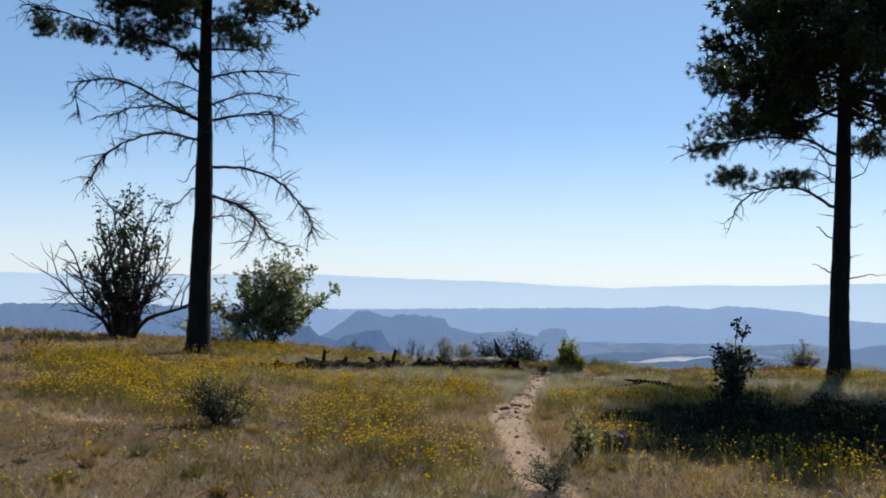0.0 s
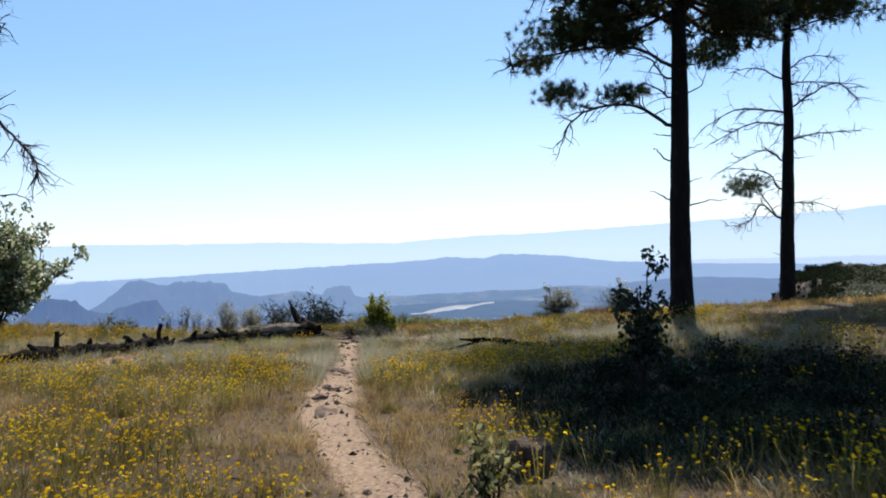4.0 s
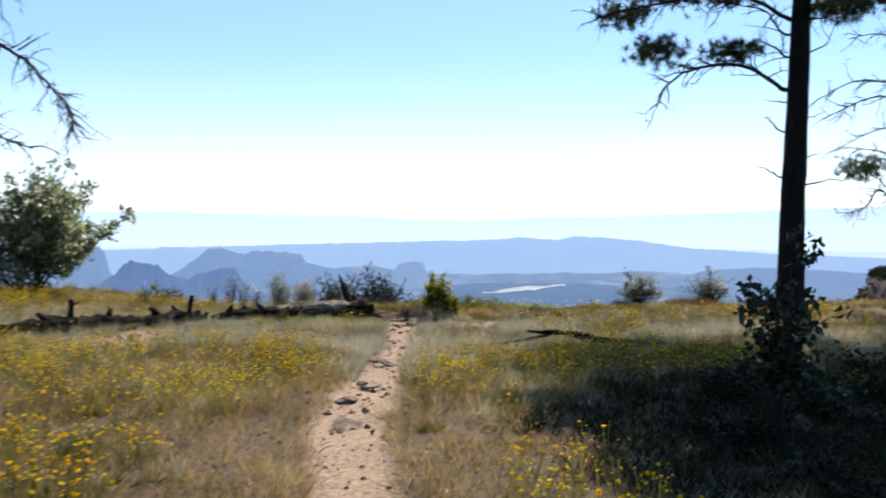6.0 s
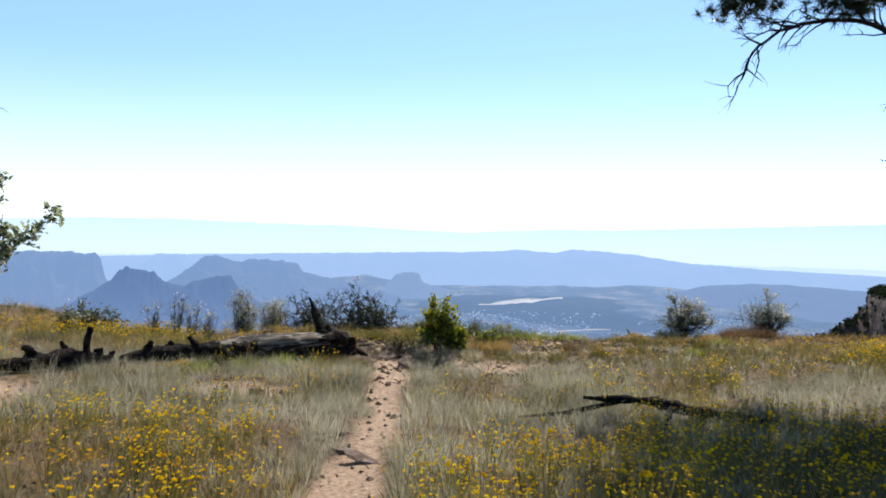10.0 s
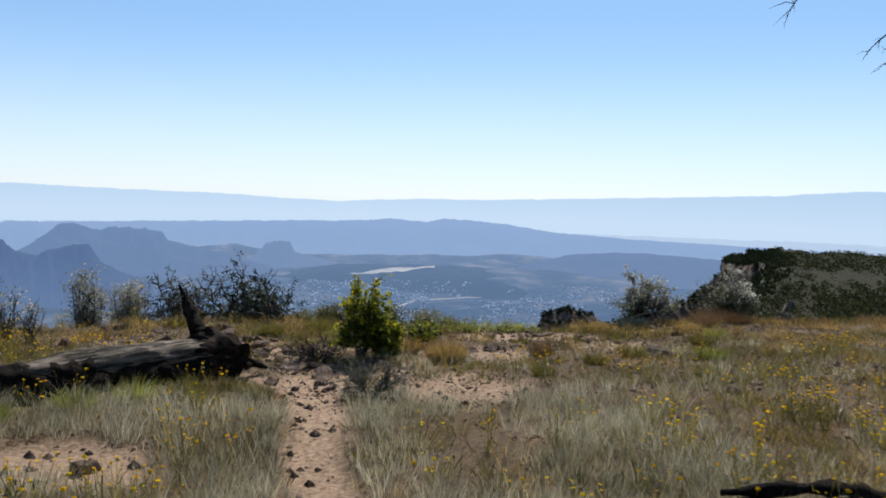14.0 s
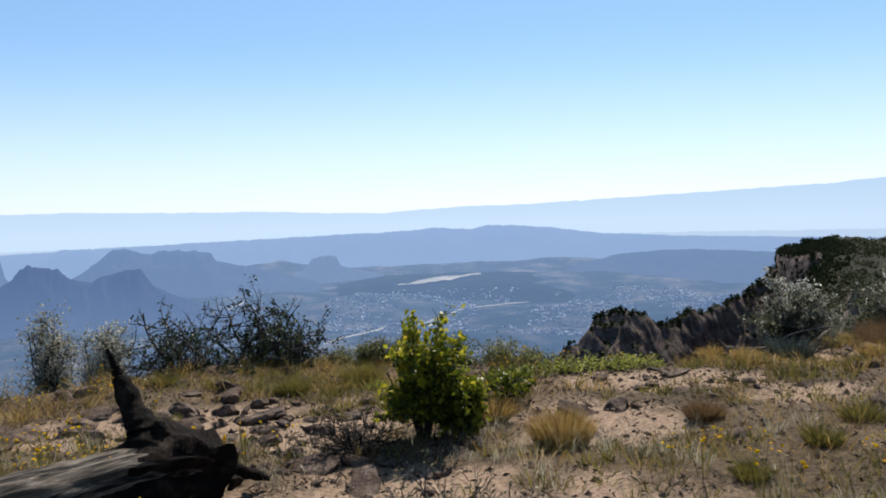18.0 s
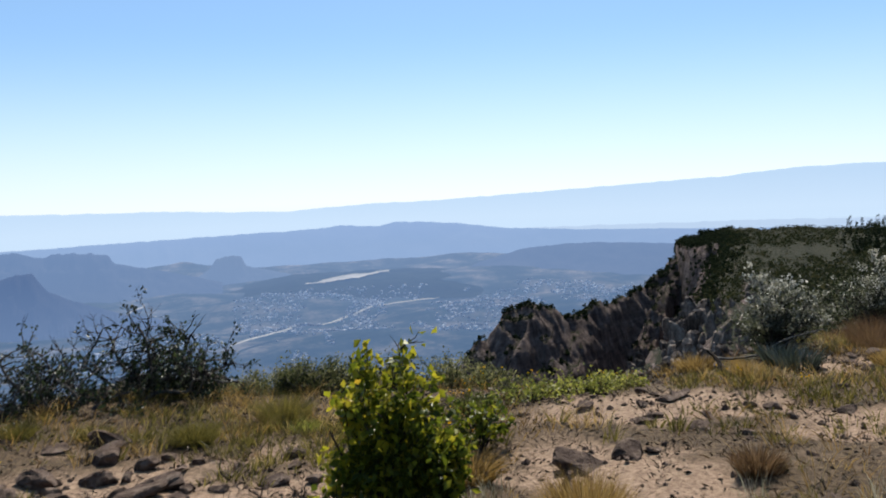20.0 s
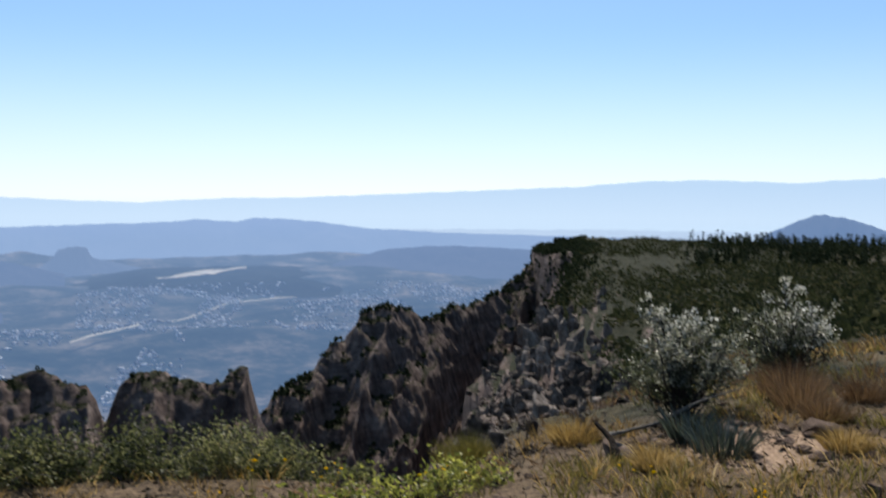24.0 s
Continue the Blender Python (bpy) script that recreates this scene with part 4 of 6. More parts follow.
def pine(x, y, height, r0, lean, right, limbs, tufts, crown_from, crown_radius, label, seed, bare=14):
    global rng
    keep, rng = rng, np.random.default_rng(seed)
    z0 = ground_z(x, y)
    tree = thing("pine_tree", x, y, z0, label, "tree", "pines on the mesa top")
    rx, ry = right
    fx, fy = -ry, rx                                     # away from the first outlook
    def place(s, z, depth):
        return np.array([rx * s + fx * depth, ry * s + fy * depth, z - z0])
    # trunk with a flared foot
    zs = np.concatenate([[-0.25, 0, 0.12, 0.3, 0.6], np.linspace(1, height, 46)])
    wob = 0.05 * vnoise(zs * 0.5 + seed, zs * 0)
    cx = lean * zs / 8.0 + wob * np.clip(zs, 0, 1)
    pts = np.array([place(c, z + z0, 0.04 * vnoise(np.array([z * 0.4]), np.array([seed * 1.0]))[0]) for c, z in zip(cx, zs)])
    rad = r0 * (1 - 0.86 * np.clip(zs, 0, None) / height) * (1 + 0.35 * np.exp(-np.clip(zs, 0, None) / 0.25))
    g = tube(Geo(), pts, rad, 20, rough=0.07, seed=seed)
    part("trunk", g, M_BARK, tree, "fire-blackened trunk")
    needles = Geo()
    for spec in limbs:
        k = rng.uniform(-0.45, 0.45)
        s0 = spec[0][0]
        c0 = lean * (spec[0][1] - z0) / 8.0
        inner = abs(s0 - c0) < 0.8
        ctrl = [place(s, z, k * (s - s0)) for s, z in spec]
        if inner:
            ctrl.insert(0, place(c0, spec[0][1] - 0.05, 0))
        p = curve_pts(ctrl, 5)
        p[1:-1] += rng.normal(0, 0.012, p[1:-1].shape)
        L = np.linalg.norm(np.diff(p, axis=0), axis=1).sum()
        rb = min(0.055, 0.014 + 0.013 * L)
        lg = tube(Geo(), p, np.linspace(rb, rb * 0.22, len(p)), 6, rough=0.12)
        limb = part("limb", lg, M_LIMB, tree)
        if L > 1.3:
            tg = Geo()
            twigs(tg, p, rb, int(bare * L / 1.6), 0.72, droop=0.3)
            tagged(part("twig", tg, M_LIMB, limb), kind="stuff")
    spots = []
    for s, z, a_, b_ in tufts:
        n = int(34 + 380 * a_ * b_)
        u = np.clip(rng.normal(0, 0.45, (n, 3)), -0.95, 0.95)
        u[:, 2] *= 0.9
        k = rng.uniform(-0.3, 0.3)
        cg = Geo()
        needle_tufts(cg, np.array([place(s + q[0] * a_, z + q[2] * b_, k * s + q[1] * a_) for q in u]), 40, 0.17, 0.012)
        part("spray", cg, M_NEEDLE, tree)
    # upper crown: whorled limbs with tufts at their ends
    z = crown_from
    while z < height - 0.3 + z0:
        f = (z - crown_from) / (height + z0 - crown_from)
        R = crown_radius * (1 - f) ** 0.6 + 0.35
        for q in range(3):
            t = rng.uniform(0, 2 * math.pi)
            L = R * rng.uniform(0.6, 1.05)
            tip = np.array([math.cos(t) * L, math.sin(t) * L, 0.05 * L + rng.normal(0, 0.2)])
            root = place(lean * (z - z0) / 8.0, z, 0)
            p = curve_pts([root, root + tip * 0.5 + (0, 0, -0.06 * L), root + tip], 5)
            rb = 0.018 + 0.012 * L
            lg = tube(Geo(), p, np.linspace(rb, rb * 0.3, len(p)), 5, rough=0.1)
            limb = part("limb", lg, M_LIMB, tree)
            tg = Geo()
            ends = twigs(tg, p, rb, int(5 + 4 * L), 0.6, droop=-0.1, again=False, start=0.35)
            tagged(part("twig", tg, M_LIMB, limb), kind="stuff")
            for e_ in ends:
                spots.extend([e_ + rng.normal(0, 0.12, 3) for _ in range(6)])
            spots.extend([p[-1] + rng.normal(0, 0.14, 3) for _ in range(5)])
        z += 0.24
    needle_tufts(needles, np.array(spots), 18, 0.21, 0.058)
    part("crown", needles, M_NEEDLE, tree, "dark green long-needled crown")
    rng = keep
    return tree


LIMBS_ONE = [
    [(0.26, 4.79), (0.92, 4.58), (1.42, 4.25), (1.91, 3.59), (2.49, 3.34)],
    [(0.26, 4.79), (1.42, 4.25), (1.25, 3.34)],
    [(0.3, 5.62), (1.25, 5.65), (2.24, 5.32), (2.74, 4.83), (3.23, 4.25), (3.23, 3.84)],
    [(2.24, 5.32), (2.82, 5.73)],
    [(0.3, 7.0), (1.42, 7.22), (2.66, 7.1)],
    [(1.42, 7.22), (1.91, 7.22), (1.98, 5.9)],
    [(0.3, 7.47), (1.25, 7.88), (2.38, 7.83)],
    [(0.3, 8.26), (1.25, 8.54), (2.74, 8.59)],
    [(0.3, 9.61), (1.25, 10.02), (2.57, 10.11)],
    [(0.3, 9.03), (1.09, 9.2), (1.91, 9.61)],
    [(-0.23, 7.0), (-1.22, 7.47), (-2.38, 7.91), (-3.37, 7.67), (-3.33, 6.81)],
    [(-0.23, 6.39), (-1.39, 6.48), (-2.54, 5.82), (-3.07, 4.91)],
    [(-0.15, 6.94), (-1.06, 7.22), (-1.96, 7.05), (-2.54, 6.72)],
    [(-0.23, 8.37), (-0.73, 8.87), (-1.88, 9.08), (-3.37, 9.36), (-4.52, 9.45)],
    [(-0.23, 7.8), (-0.89, 7.96), (-1.39, 7.71)],
    [(-0.23, 4.99), (-0.64, 4.58), (-1.06, 4.33)],
    [(-0.23, 9.61), (-1.06, 9.86), (-2.21, 10.11)],
    [(0.3, 4.17), (0.76, 4.25), (1.25, 4.08)],
    [(-0.23, 5.65), (-0.48, 5.16), (-0.73, 5.24)],
]
TUFTS_ONE = [(-4.44, 9.53, 0.41, 0.46), (-3.37, 9.36, 0.66, 0.33), (-1.88, 9.12, 0.83, 0.58), (-2.29, 10.11, 0.83, 0.49), (-1.06, 9.61, 0.74, 0.66), (-0.89, 10.44, 0.83, 0.49), (0.92, 9.36, 0.91, 0.41), (1.25, 10.44, 0.66, 0.41), (0.51, 9.78, 0.49, 0.41), (-0.4, 8.79, 0.41, 0.25)]
LIMBS_TWO = [
    [(0.22, 2.71), (0.61, 2.8), (1.11, 2.82)],
    [(-0.27, 2.89), (-0.44, 3.04), (-0.66, 3.1)],
    [(-0.24, 3.82), (-0.47, 4.04), (-0.54, 4.07)],
    [(-0.28, 4.38), (-0.55, 4.44)],
    [(0.28, 4.04), (0.57, 4.14)],
    [(0.3, 3.29), (0.57, 3.34)],
    [(-0.23, 4.64), (-0.87, 5.08), (-1.84, 5.11), (-2.43, 4.78), (-2.71, 4.19)],
    [(-1.84, 5.11), (-2.22, 5.23), (-2.67, 5.43)],
    [(-0.18, 6.05), (-0.91, 6.47), (-2.11, 6.53), (-3.29, 6.38), (-3.86, 6.27)],
    [(-0.22, 5.75), (-0.61, 6.2), (-1.28, 6.38)],
    [(0.22, 5.98), (0.67, 6.02), (1.33, 6.13)],
    [(0.24, 5.31), (0.61, 5.53), (0.74, 5.9)],
    [(-0.21, 5.31), (-0.66, 5.6), (-1.11, 5.46)],
    [(-0.19, 7.09), (-1.09, 7.54), (-2.59, 7.84), (-3.19, 7.99)],
    [(0.19, 6.95), (1.0, 7.17), (1.75, 7.09)],
    [(0.25, 7.39), (0.83, 7.99), (1.86, 8.29)],
    [(-0.21, 7.99), (-1.13, 8.58), (-2.63, 9.03)],
    [(0.15, 8.29), (1.1, 8.88), (2.28, 9.18)],
]
TUFTS_TWO = [(-2.67, 5.46, 0.67, 0.36), (-1.18, 5.38, 0.63, 0.3), (-2.49, 6.87, 1.42, 0.48), (-3.37, 6.35, 0.63, 0.3), (-1.3, 6.87, 0.82, 0.48), (0.74, 6.13, 0.67, 0.33), (-2.75, 7.99, 0.67, 0.37), (-1.69, 7.54, 0.82, 0.48), (0.54, 7.69, 0.6, 0.37), (-0.96, 8.14, 0.74, 0.45), (1.37, 7.39, 0.6, 0.37), (-3.21, 8.58, 0.74, 0.37), (1.11, 8.44, 0.89, 0.45)]
LIMBS_THREE = [
    [(-0.24, 2.43), (-0.74, 2.86), (-1.15, 2.28), (-1.86, 2.18)],
    [(-0.24, 2.43), (-0.65, 3.11), (-1.17, 3.42)],
    [(0.18, 2.86), (0.9, 2.86), (1.63, 2.59)],
    [(-0.18, 3.42), (-0.56, 3.93), (-1.69, 4.1)],
    [(-0.05, 4.3), (-0.67, 4.65), (-1.8, 4.1)],
    [(-0.05, 5.48), (-1.0, 5.62), (-2.33, 5.06)],
    [(-0.02, 5.89), (-1.42, 6.09), (-2.44, 5.62)],
    [(0.21, 4.96), (1.07, 5.13), (2.35, 5.13)],
    [(0.19, 5.95), (0.84, 6.4), (1.66, 6.71), (2.33, 6.09)],
    [(0.17, 6.77), (0.83, 6.82), (2.17, 6.61)],
    [(0.21, 7.23), (0.82, 7.64), (1.75, 7.43)],
    [(-0.04, 7.02), (-0.83, 7.43), (-1.65, 7.33)],
    [(0.18, 4.34), (0.98, 4.4)],
    [(-0.02, 8.26), (-1.06, 8.57), (-1.88, 8.46)],
    [(0.14, 8.46), (1.62, 8.77), (3.68, 8.67)],
    [(0.06, 9.29), (-1.49, 9.7), (-2.73, 9.8)],
    [(0.2, 9.49), (1.8, 9.91), (3.24, 10.11)],
    [(-0.18, 1.15), (-0.41, 1.25)],
    [(0.1, 1.67), (0.35, 1.77)],
]
TUFTS_THREE = [(-1.17, 3.52, 0.78, 0.41), (-1.47, 8.88, 1.13, 0.66), (-0.34, 8.67, 0.82, 0.62), (0.79, 9.29, 1.54, 0.74), (2.02, 9.29, 1.03, 0.62), (3.58, 8.77, 0.93, 0.49), (1.18, 10.21, 1.65, 0.62), (-1.08, 10.11, 1.24, 0.62), (2.62, 10.32, 1.24, 0.62)]

pine(-9.57, 11.27, 15.5, 0.33, 0.02, (0.894, 0.448), LIMBS_ONE, TUFTS_ONE, 10.6, 3.4, "tall pine with a fire-blackened trunk and bare dead lower limbs", 11, bare=24)
pine(7.86, 12.6, 15.2, 0.27, 0.13, (0.955, -0.296), LIMBS_TWO, TUFTS_TWO, 7.3, 3.3, "tall dark pine with drooping low limbs and blackened trunk", 23, bare=12)
pine(14.28, 20.4, 14.5, 0.25, 0.2, (0.914, -0.407), LIMBS_THREE, TUFTS_THREE, 9.6, 3.4, "slender pine with many bare limbs and a high crown", 37, bare=16)

# ---------------------------------------------------------------- shrubs, logs, rocks
def shrub(name, x, y, w, h, label, leaf, stem=None, n_stems=9, leaves=900, size=(0.05, 0.03), bare=0.0, spread=1.0, fill=0.35, category="shrub", group="", seed=1, low=0.0, leaf_label="", thick=1.0, clump=0.055):
    """A many-stemmed bush: forking stems, leaves along the outer twigs."""
    global rng
    keep, rng = rng, np.random.default_rng(seed)
    z0 = ground_z(x, y) - 0.02
    root = thing(name, x, y, z0, label, category, group)
    lg = Geo()
    spots, dirs = [], []
    for k in range(n_stems):
        sg, tg = Geo(), Geo()
        t = rng.uniform(0, 2 * math.pi)
        out = rng.uniform(0.15, 1.0) ** 0.7 * spread
        tip = np.array([math.cos(t) * out * w * 0.5, math.sin(t) * out * w * 0.5, h * (1.02 - 0.4 * out * out) * rng.uniform(0.7, 1.0)])
        foot = np.array([math.cos(t), math.sin(t), 0]) * 0.06 * w
        mid = foot * 0.4 + tip * 0.5 + np.append(rng.normal(0, 0.07 * w, 2), 0.04 * h)
        p = curve_pts([foot, foot * 0.6 + tip * 0.25 + (0, 0, 0.05 * h), mid, tip], 4)
        r = (0.008 + 0.012 * h * rng.uniform(0.5, 1)) * thick
        tube(sg, p, np.linspace(r, r * 0.25, len(p)), 4, rough=0.1, closed=False)
        ends = []
        for m in range(7):
            i = rng.integers(3, len(p))
            a0 = p[i]
            d = (tip - foot) / np.linalg.norm(tip - foot) * 0.6 + rng.normal(0, 0.55, 3) + (0, 0, 0.2)
            d /= np.linalg.norm(d)
            L = 0.32 * (w + h) * 0.5 * rng.uniform(0.4, 1)
            b0 = a0 + d * L * 0.5 + rng.normal(0, 0.02, 3)
            q = np.array([a0, b0, b0 + (d + rng.normal(0, 0.35, 3)) * L * 0.5])
            tube(tg, q, [r * 0.4, r * 0.28, r * 0.12], 3, closed=False)
            for f in range(2):
                d2 = d + rng.normal(0, 0.6, 3)
                tube(tg, np.array([b0, b0 + d2 * L * 0.22, b0 + (d2 + rng.normal(0, 0.3, 3)) * L * 0.4]), [r * 0.22, r * 0.16, r * 0.08], 3, closed=False)
                ends.append(b0 + d2 * L * 0.38)
            ends.append(q[-1])
            ends.append(b0)
        tagged(part("twig", tg, stem or M_LIMB, part("stem", sg, stem or M_LIMB, root)), kind="stuff")
        if rng.uniform() >= bare:
            for e_ in ends:
                c = int(max(1, leaves / (n_stems * 28)))
                spots.append(e_ + rng.normal(0, clump * (w + h) * 0.5 + 0.01, (c, 3)))
                dirs.append(np.tile((e_ - (0, 0, h * 0.4)) / (np.linalg.norm(e_) + 1e-6), (c, 1)))
    if spots:
        sp, dr = np.concatenate(spots), np.concatenate(dirs)
        ok = sp[:, 2] > low * h + 0.02
        leaf_quads(lg, sp[ok], dr[ok], size[0], size[1], 0.7)
        part("foliage", lg, leaf, root, leaf_label)
    rng = keep
    return root


def tuft(name, x, y, w, h, label, material, n=420, width=0.006, category="grass tuft", group="", seed=1, stiff=0.0, upright=0.0):
    """A clump of grass or blades from one root."""
    global rng
    keep, rng = rng, np.random.default_rng(seed)
    z0 = ground_z(x, y) - 0.01
    t = rng.uniform(0, 2 * np.pi, n)
    rr = np.sqrt(rng.uniform(0, 1, n))
    base = np.stack([np.cos(t) * rr * w * 0.27, np.sin(t) * rr * w * 0.27, np.zeros(n)], 1)
    lean = rr * (0.55 + 0.3 * w / h) * (1 - stiff * 0.4) * (1 - 0.5 * upright)
    t2 = t + rng.normal(0, 0.35, n)
    d = np.stack([np.cos(t2) * lean, np.sin(t2) * lean, np.ones(n)], 1)
    L = h * rng.uniform(0.55, 1.1, n) * (1 - (0.0 if stiff else 0.4) * rr * rr)
    g = Geo()
    blades(g, base, d, L * (0.85 if not stiff else 1), np.full(n, width) * rng.uniform(0.7, 1.3, n), 0.1 if stiff else 0.45 - 0.25 * upright)
    ob = part(name, g, material)
    ob.location = (x, y, z0)
    rng = keep
    return tagged(ob, label, category, group)


ICO = {}


def rock_geo(w, d, h, seed, rough=0.42):
    """An angular stone with a broken, faceted shape."""
    fine = 3 if w > 0.24 else 2
    if fine not in ICO:
        bm = bmesh.new()
        bmesh.ops.create_icosphere(bm, subdivisions=fine, radius=1.0)
        ICO[fine] = (np.array([v.co[:] for v in bm.verts]), np.array([[v.index for v in f.verts] for f in bm.faces]))
        bm.free()
    v, f = ICO[fine]
    r = np.random.default_rng(seed)
    v = np.sign(v) * np.abs(v) ** 0.62
    for k in range(10):                                    # cleave flat faces
        n = r.normal(0, 1, 3)
        n /= np.linalg.norm(n)
        c = r.uniform(0.5, 0.9)
        over = np.maximum(0, v @ n - c)
        v -= over[:, None] * n * 0.96
    k = 1 + rough * 0.5 * fbm(v[:, 0] * 1.7 + seed, v[:, 1] * 1.7, v[:, 2] * 1.7 + seed, 4)
    v = v * k[:, None] * np.array([w, d, h]) * 0.5
    t = r.uniform(0, 6.28)
    v = np.stack([v[:, 0] * math.cos(t) - v[:, 1] * math.sin(t), v[:, 0] * math.sin(t) + v[:, 1] * math.cos(t), v[:, 2]], 1)
    return Geo().add(v, f)


def rock(x, y, w, d, h, seed, label="weathered brown stone half sunk in dry soil", group="loose stones", name="rock", material=None):
    ob = part(name, rock_geo(w, d, h, seed), material or M_ROCK, smooth_faces=False)
    ob.location = (x, y, ground_z(x, y) - h * 0.14)
    ob.rotation_euler = (0.25 * math.sin(seed * 1.7), 0.25 * math.cos(seed * 2.3), 0)
    return tagged(ob, label, "rock", group)


def wood(parent, name, ctrl, radii, material, label="", rough=0.2, sides=14, seed=0.0):
    p = curve_pts(ctrl, 9)
    r = np.interp(np.linspace(0, 1, len(p)), np.linspace(0, 1, len(radii)), radii)
    r = r * (1 + 0.12 * vnoise(np.arange(len(p)) * 0.6 + seed, np.zeros(len(p))))
    return part(name, tube(Geo(), p, r, sides, rough=rough, seed=seed), material, parent, label)


def timber(parent, name, ctrl, radii, material, label="", groove=0.1, sides=36, steps=16, seed=0.0):
    """A weathered piece of trunk, cracked lengthwise and uneven round its girth."""
    p = curve_pts(ctrl, steps)
    n = len(p)
    r = np.interp(np.linspace(0, 1, n), np.linspace(0, 1, len(radii)), radii)
    g = tube(Geo(), p, r, sides)
    v = g.v[0]
    ring = v[:n * sides].reshape(n, sides, 3)
    A, S = np.meshgrid(np.arange(sides), np.arange(n))
    s_ = S * np.linalg.norm(p[-1] - p[0]) / n
    ca, sa = np.cos(A * 2 * np.pi / sides), np.sin(A * 2 * np.pi / sides)
    k = 1 + groove * fbm(ca * 5 + seed, sa * 5, s_ * 1.6, 3) + groove * 1.2 * fbm(ca * 1.3, sa * 1.3 + seed, s_ * 3.5, 3)
    v[:n * sides] = (p[:, None] + (ring - p[:, None]) * k[..., None]).reshape(-1, 3)
    return part(name, g, material, parent, label)


def gz(x, y, up=0.0):
    return ground_z(x, y) + up


# charred fallen trunk with upright stubs
log = thing("charred_log", -4.4, 10, gz(-4.4, 10), "long charred fallen trunk, broken and burnt through, on grass", "log")
def rel(ob, pts):
    return [np.array(p) - np.array(ob.location) for p in pts]
wood(log, "burnt_trunk", rel(log, [(-6.3, 7.2, gz(-6.3, 7.2, 0.08)), (-5.5, 8.1, gz(-5.5, 8.1, 0.12)), (-4.9, 9.1, gz(-4.9, 9.1, 0.13)), (-4.3, 10.0, gz(-4.3, 10, 0.12))]), [0.05, 0.1, 0.12, 0.07], M_CHAR, "", 0.42, seed=2.0)
wood(log, "burnt_trunk", rel(log, [(-4.35, 9.95, gz(-4.3, 10, 0.1)), (-3.9, 10.6, gz(-3.9, 10.6, 0.14)), (-3.5, 11.1, gz(-3.5, 11.1, 0.1))]), [0.06, 0.12, 0.05], M_CHAR, "", 0.45, seed=5.0)
wood(log, "burnt_trunk", rel(log, [(-3.45, 11.2, gz(-3.45, 11.2, 0.1)), (-2.9, 11.7, gz(-2.9, 11.7, 0.16)), (-2.4, 12.15, gz(-2.4, 12.15, 0.18)), (-2.0, 12.5, gz(-2.0, 12.5, 0.15))]), [0.05, 0.11, 0.14, 0.13], M_CHAR, "", 0.4, seed=9.0)
wood(log, "stub", rel(log, [(-5.0, 8.9, gz(-5, 8.9, 0.1)), (-5.02, 8.88, gz(-5, 8.9, 0.3)), (-5.0, 8.86, gz(-5, 8.9, 0.52))]), [0.085, 0.045, 0.032], M_CHAR, "blackened upright stub", 0.45, 11, seed=3.0)
wood(log, "stub", rel(log, [(-3.68, 10.8, gz(-3.7, 10.85, 0.1)), (-3.73, 10.83, gz(-3.7, 10.85, 0.3)), (-3.68, 10.85, gz(-3.7, 10.85, 0.54))]), [0.085, 0.045, 0.032], M_CHAR, "blackened upright stub", 0.45, 11, seed=3.0)
wood(log, "stub", rel(log, [(-3.85, 10.8, gz(-3.8, 10.8, 0.1)), (-3.98, 10.75, gz(-3.8, 10.8, 0.28)), (-4.02, 10.75, gz(-3.8, 10.8, 0.36))]), [0.05, 0.04, 0.02], M_CHAR, "", 0.3, 8)
for k, (sx, sy) in enumerate([(-5.8, 7.7), (-5.3, 8.5), (-4.7, 9.5), (-4.2, 10.3), (-3.2, 11.5), (-2.7, 11.95), (-3.0, 11.75)]):
    wood(log, "knot", rel(log, [(sx, sy, gz(sx, sy, 0.12)), (sx + 0.03, sy - 0.02, gz(sx, sy, 0.24)), (sx + 0.07 * (-1) ** k, sy, gz(sx, sy, 0.3 + 0.03 * (k % 3)))]), [0.08, 0.06, 0.03], M_CHAR, "", 0.35, 8, seed=k * 3.0)

cl_ = np.random.default_rng(77)
line_ = curve_pts([(-6.3, 7.2, 0), (-5.5, 8.1, 0), (-4.9, 9.1, 0), (-4.3, 10.0, 0), (-3.5, 11.1, 0), (-2.9, 11.7, 0), (-2.2, 12.3, 0)], 8)
for k in range(44):
    q = line_[cl_.integers(0, len(line_))] + np.append(cl_.normal(0, 0.07, 2), 0)
    w_ = cl_.uniform(0.05, 0.14)
    ob = part("char_chunk", rock_geo(w_, w_ * 0.8, w_ * cl_.uniform(0.6, 1.3), 900 + k, 0.5), M_CHAR, log, smooth_faces=False)
    ob.location = Vector((q[0], q[1], gz(q[0], q[1], cl_.uniform(0.03, 0.22)))) - log.location
wood(log, "twig_stub", rel(log, [(-5.01, 8.87, gz(-5, 8.9, 0.42)), (-4.94, 8.87, gz(-5, 8.9, 0.45)), (-4.88, 8.87, gz(-5, 8.9, 0.49))]), [0.02, 0.014, 0.008], M_CHAR, "", 0.3, 7)

pale = thing("weathered_log", -1.7, 13.0, gz(-1.7, 13.0), "thick fallen log, grey and bleached above, burnt black below", "log")
timber(pale, "log_body", rel(pale, [(-2.45, 12.05, gz(-2.4, 12, 0.2)), (-2.1, 12.5, gz(-2.1, 12.5, 0.22)), (-1.65, 13.1, gz(-1.65, 13.1, 0.24)), (-1.2, 13.7, gz(-1.2, 13.7, 0.26)), (-0.95, 14.05, gz(-0.95, 14.05, 0.22))]), [0.115, 0.145, 0.15, 0.14, 0.11], M_PALE, "", 0.11, seed=1.0)
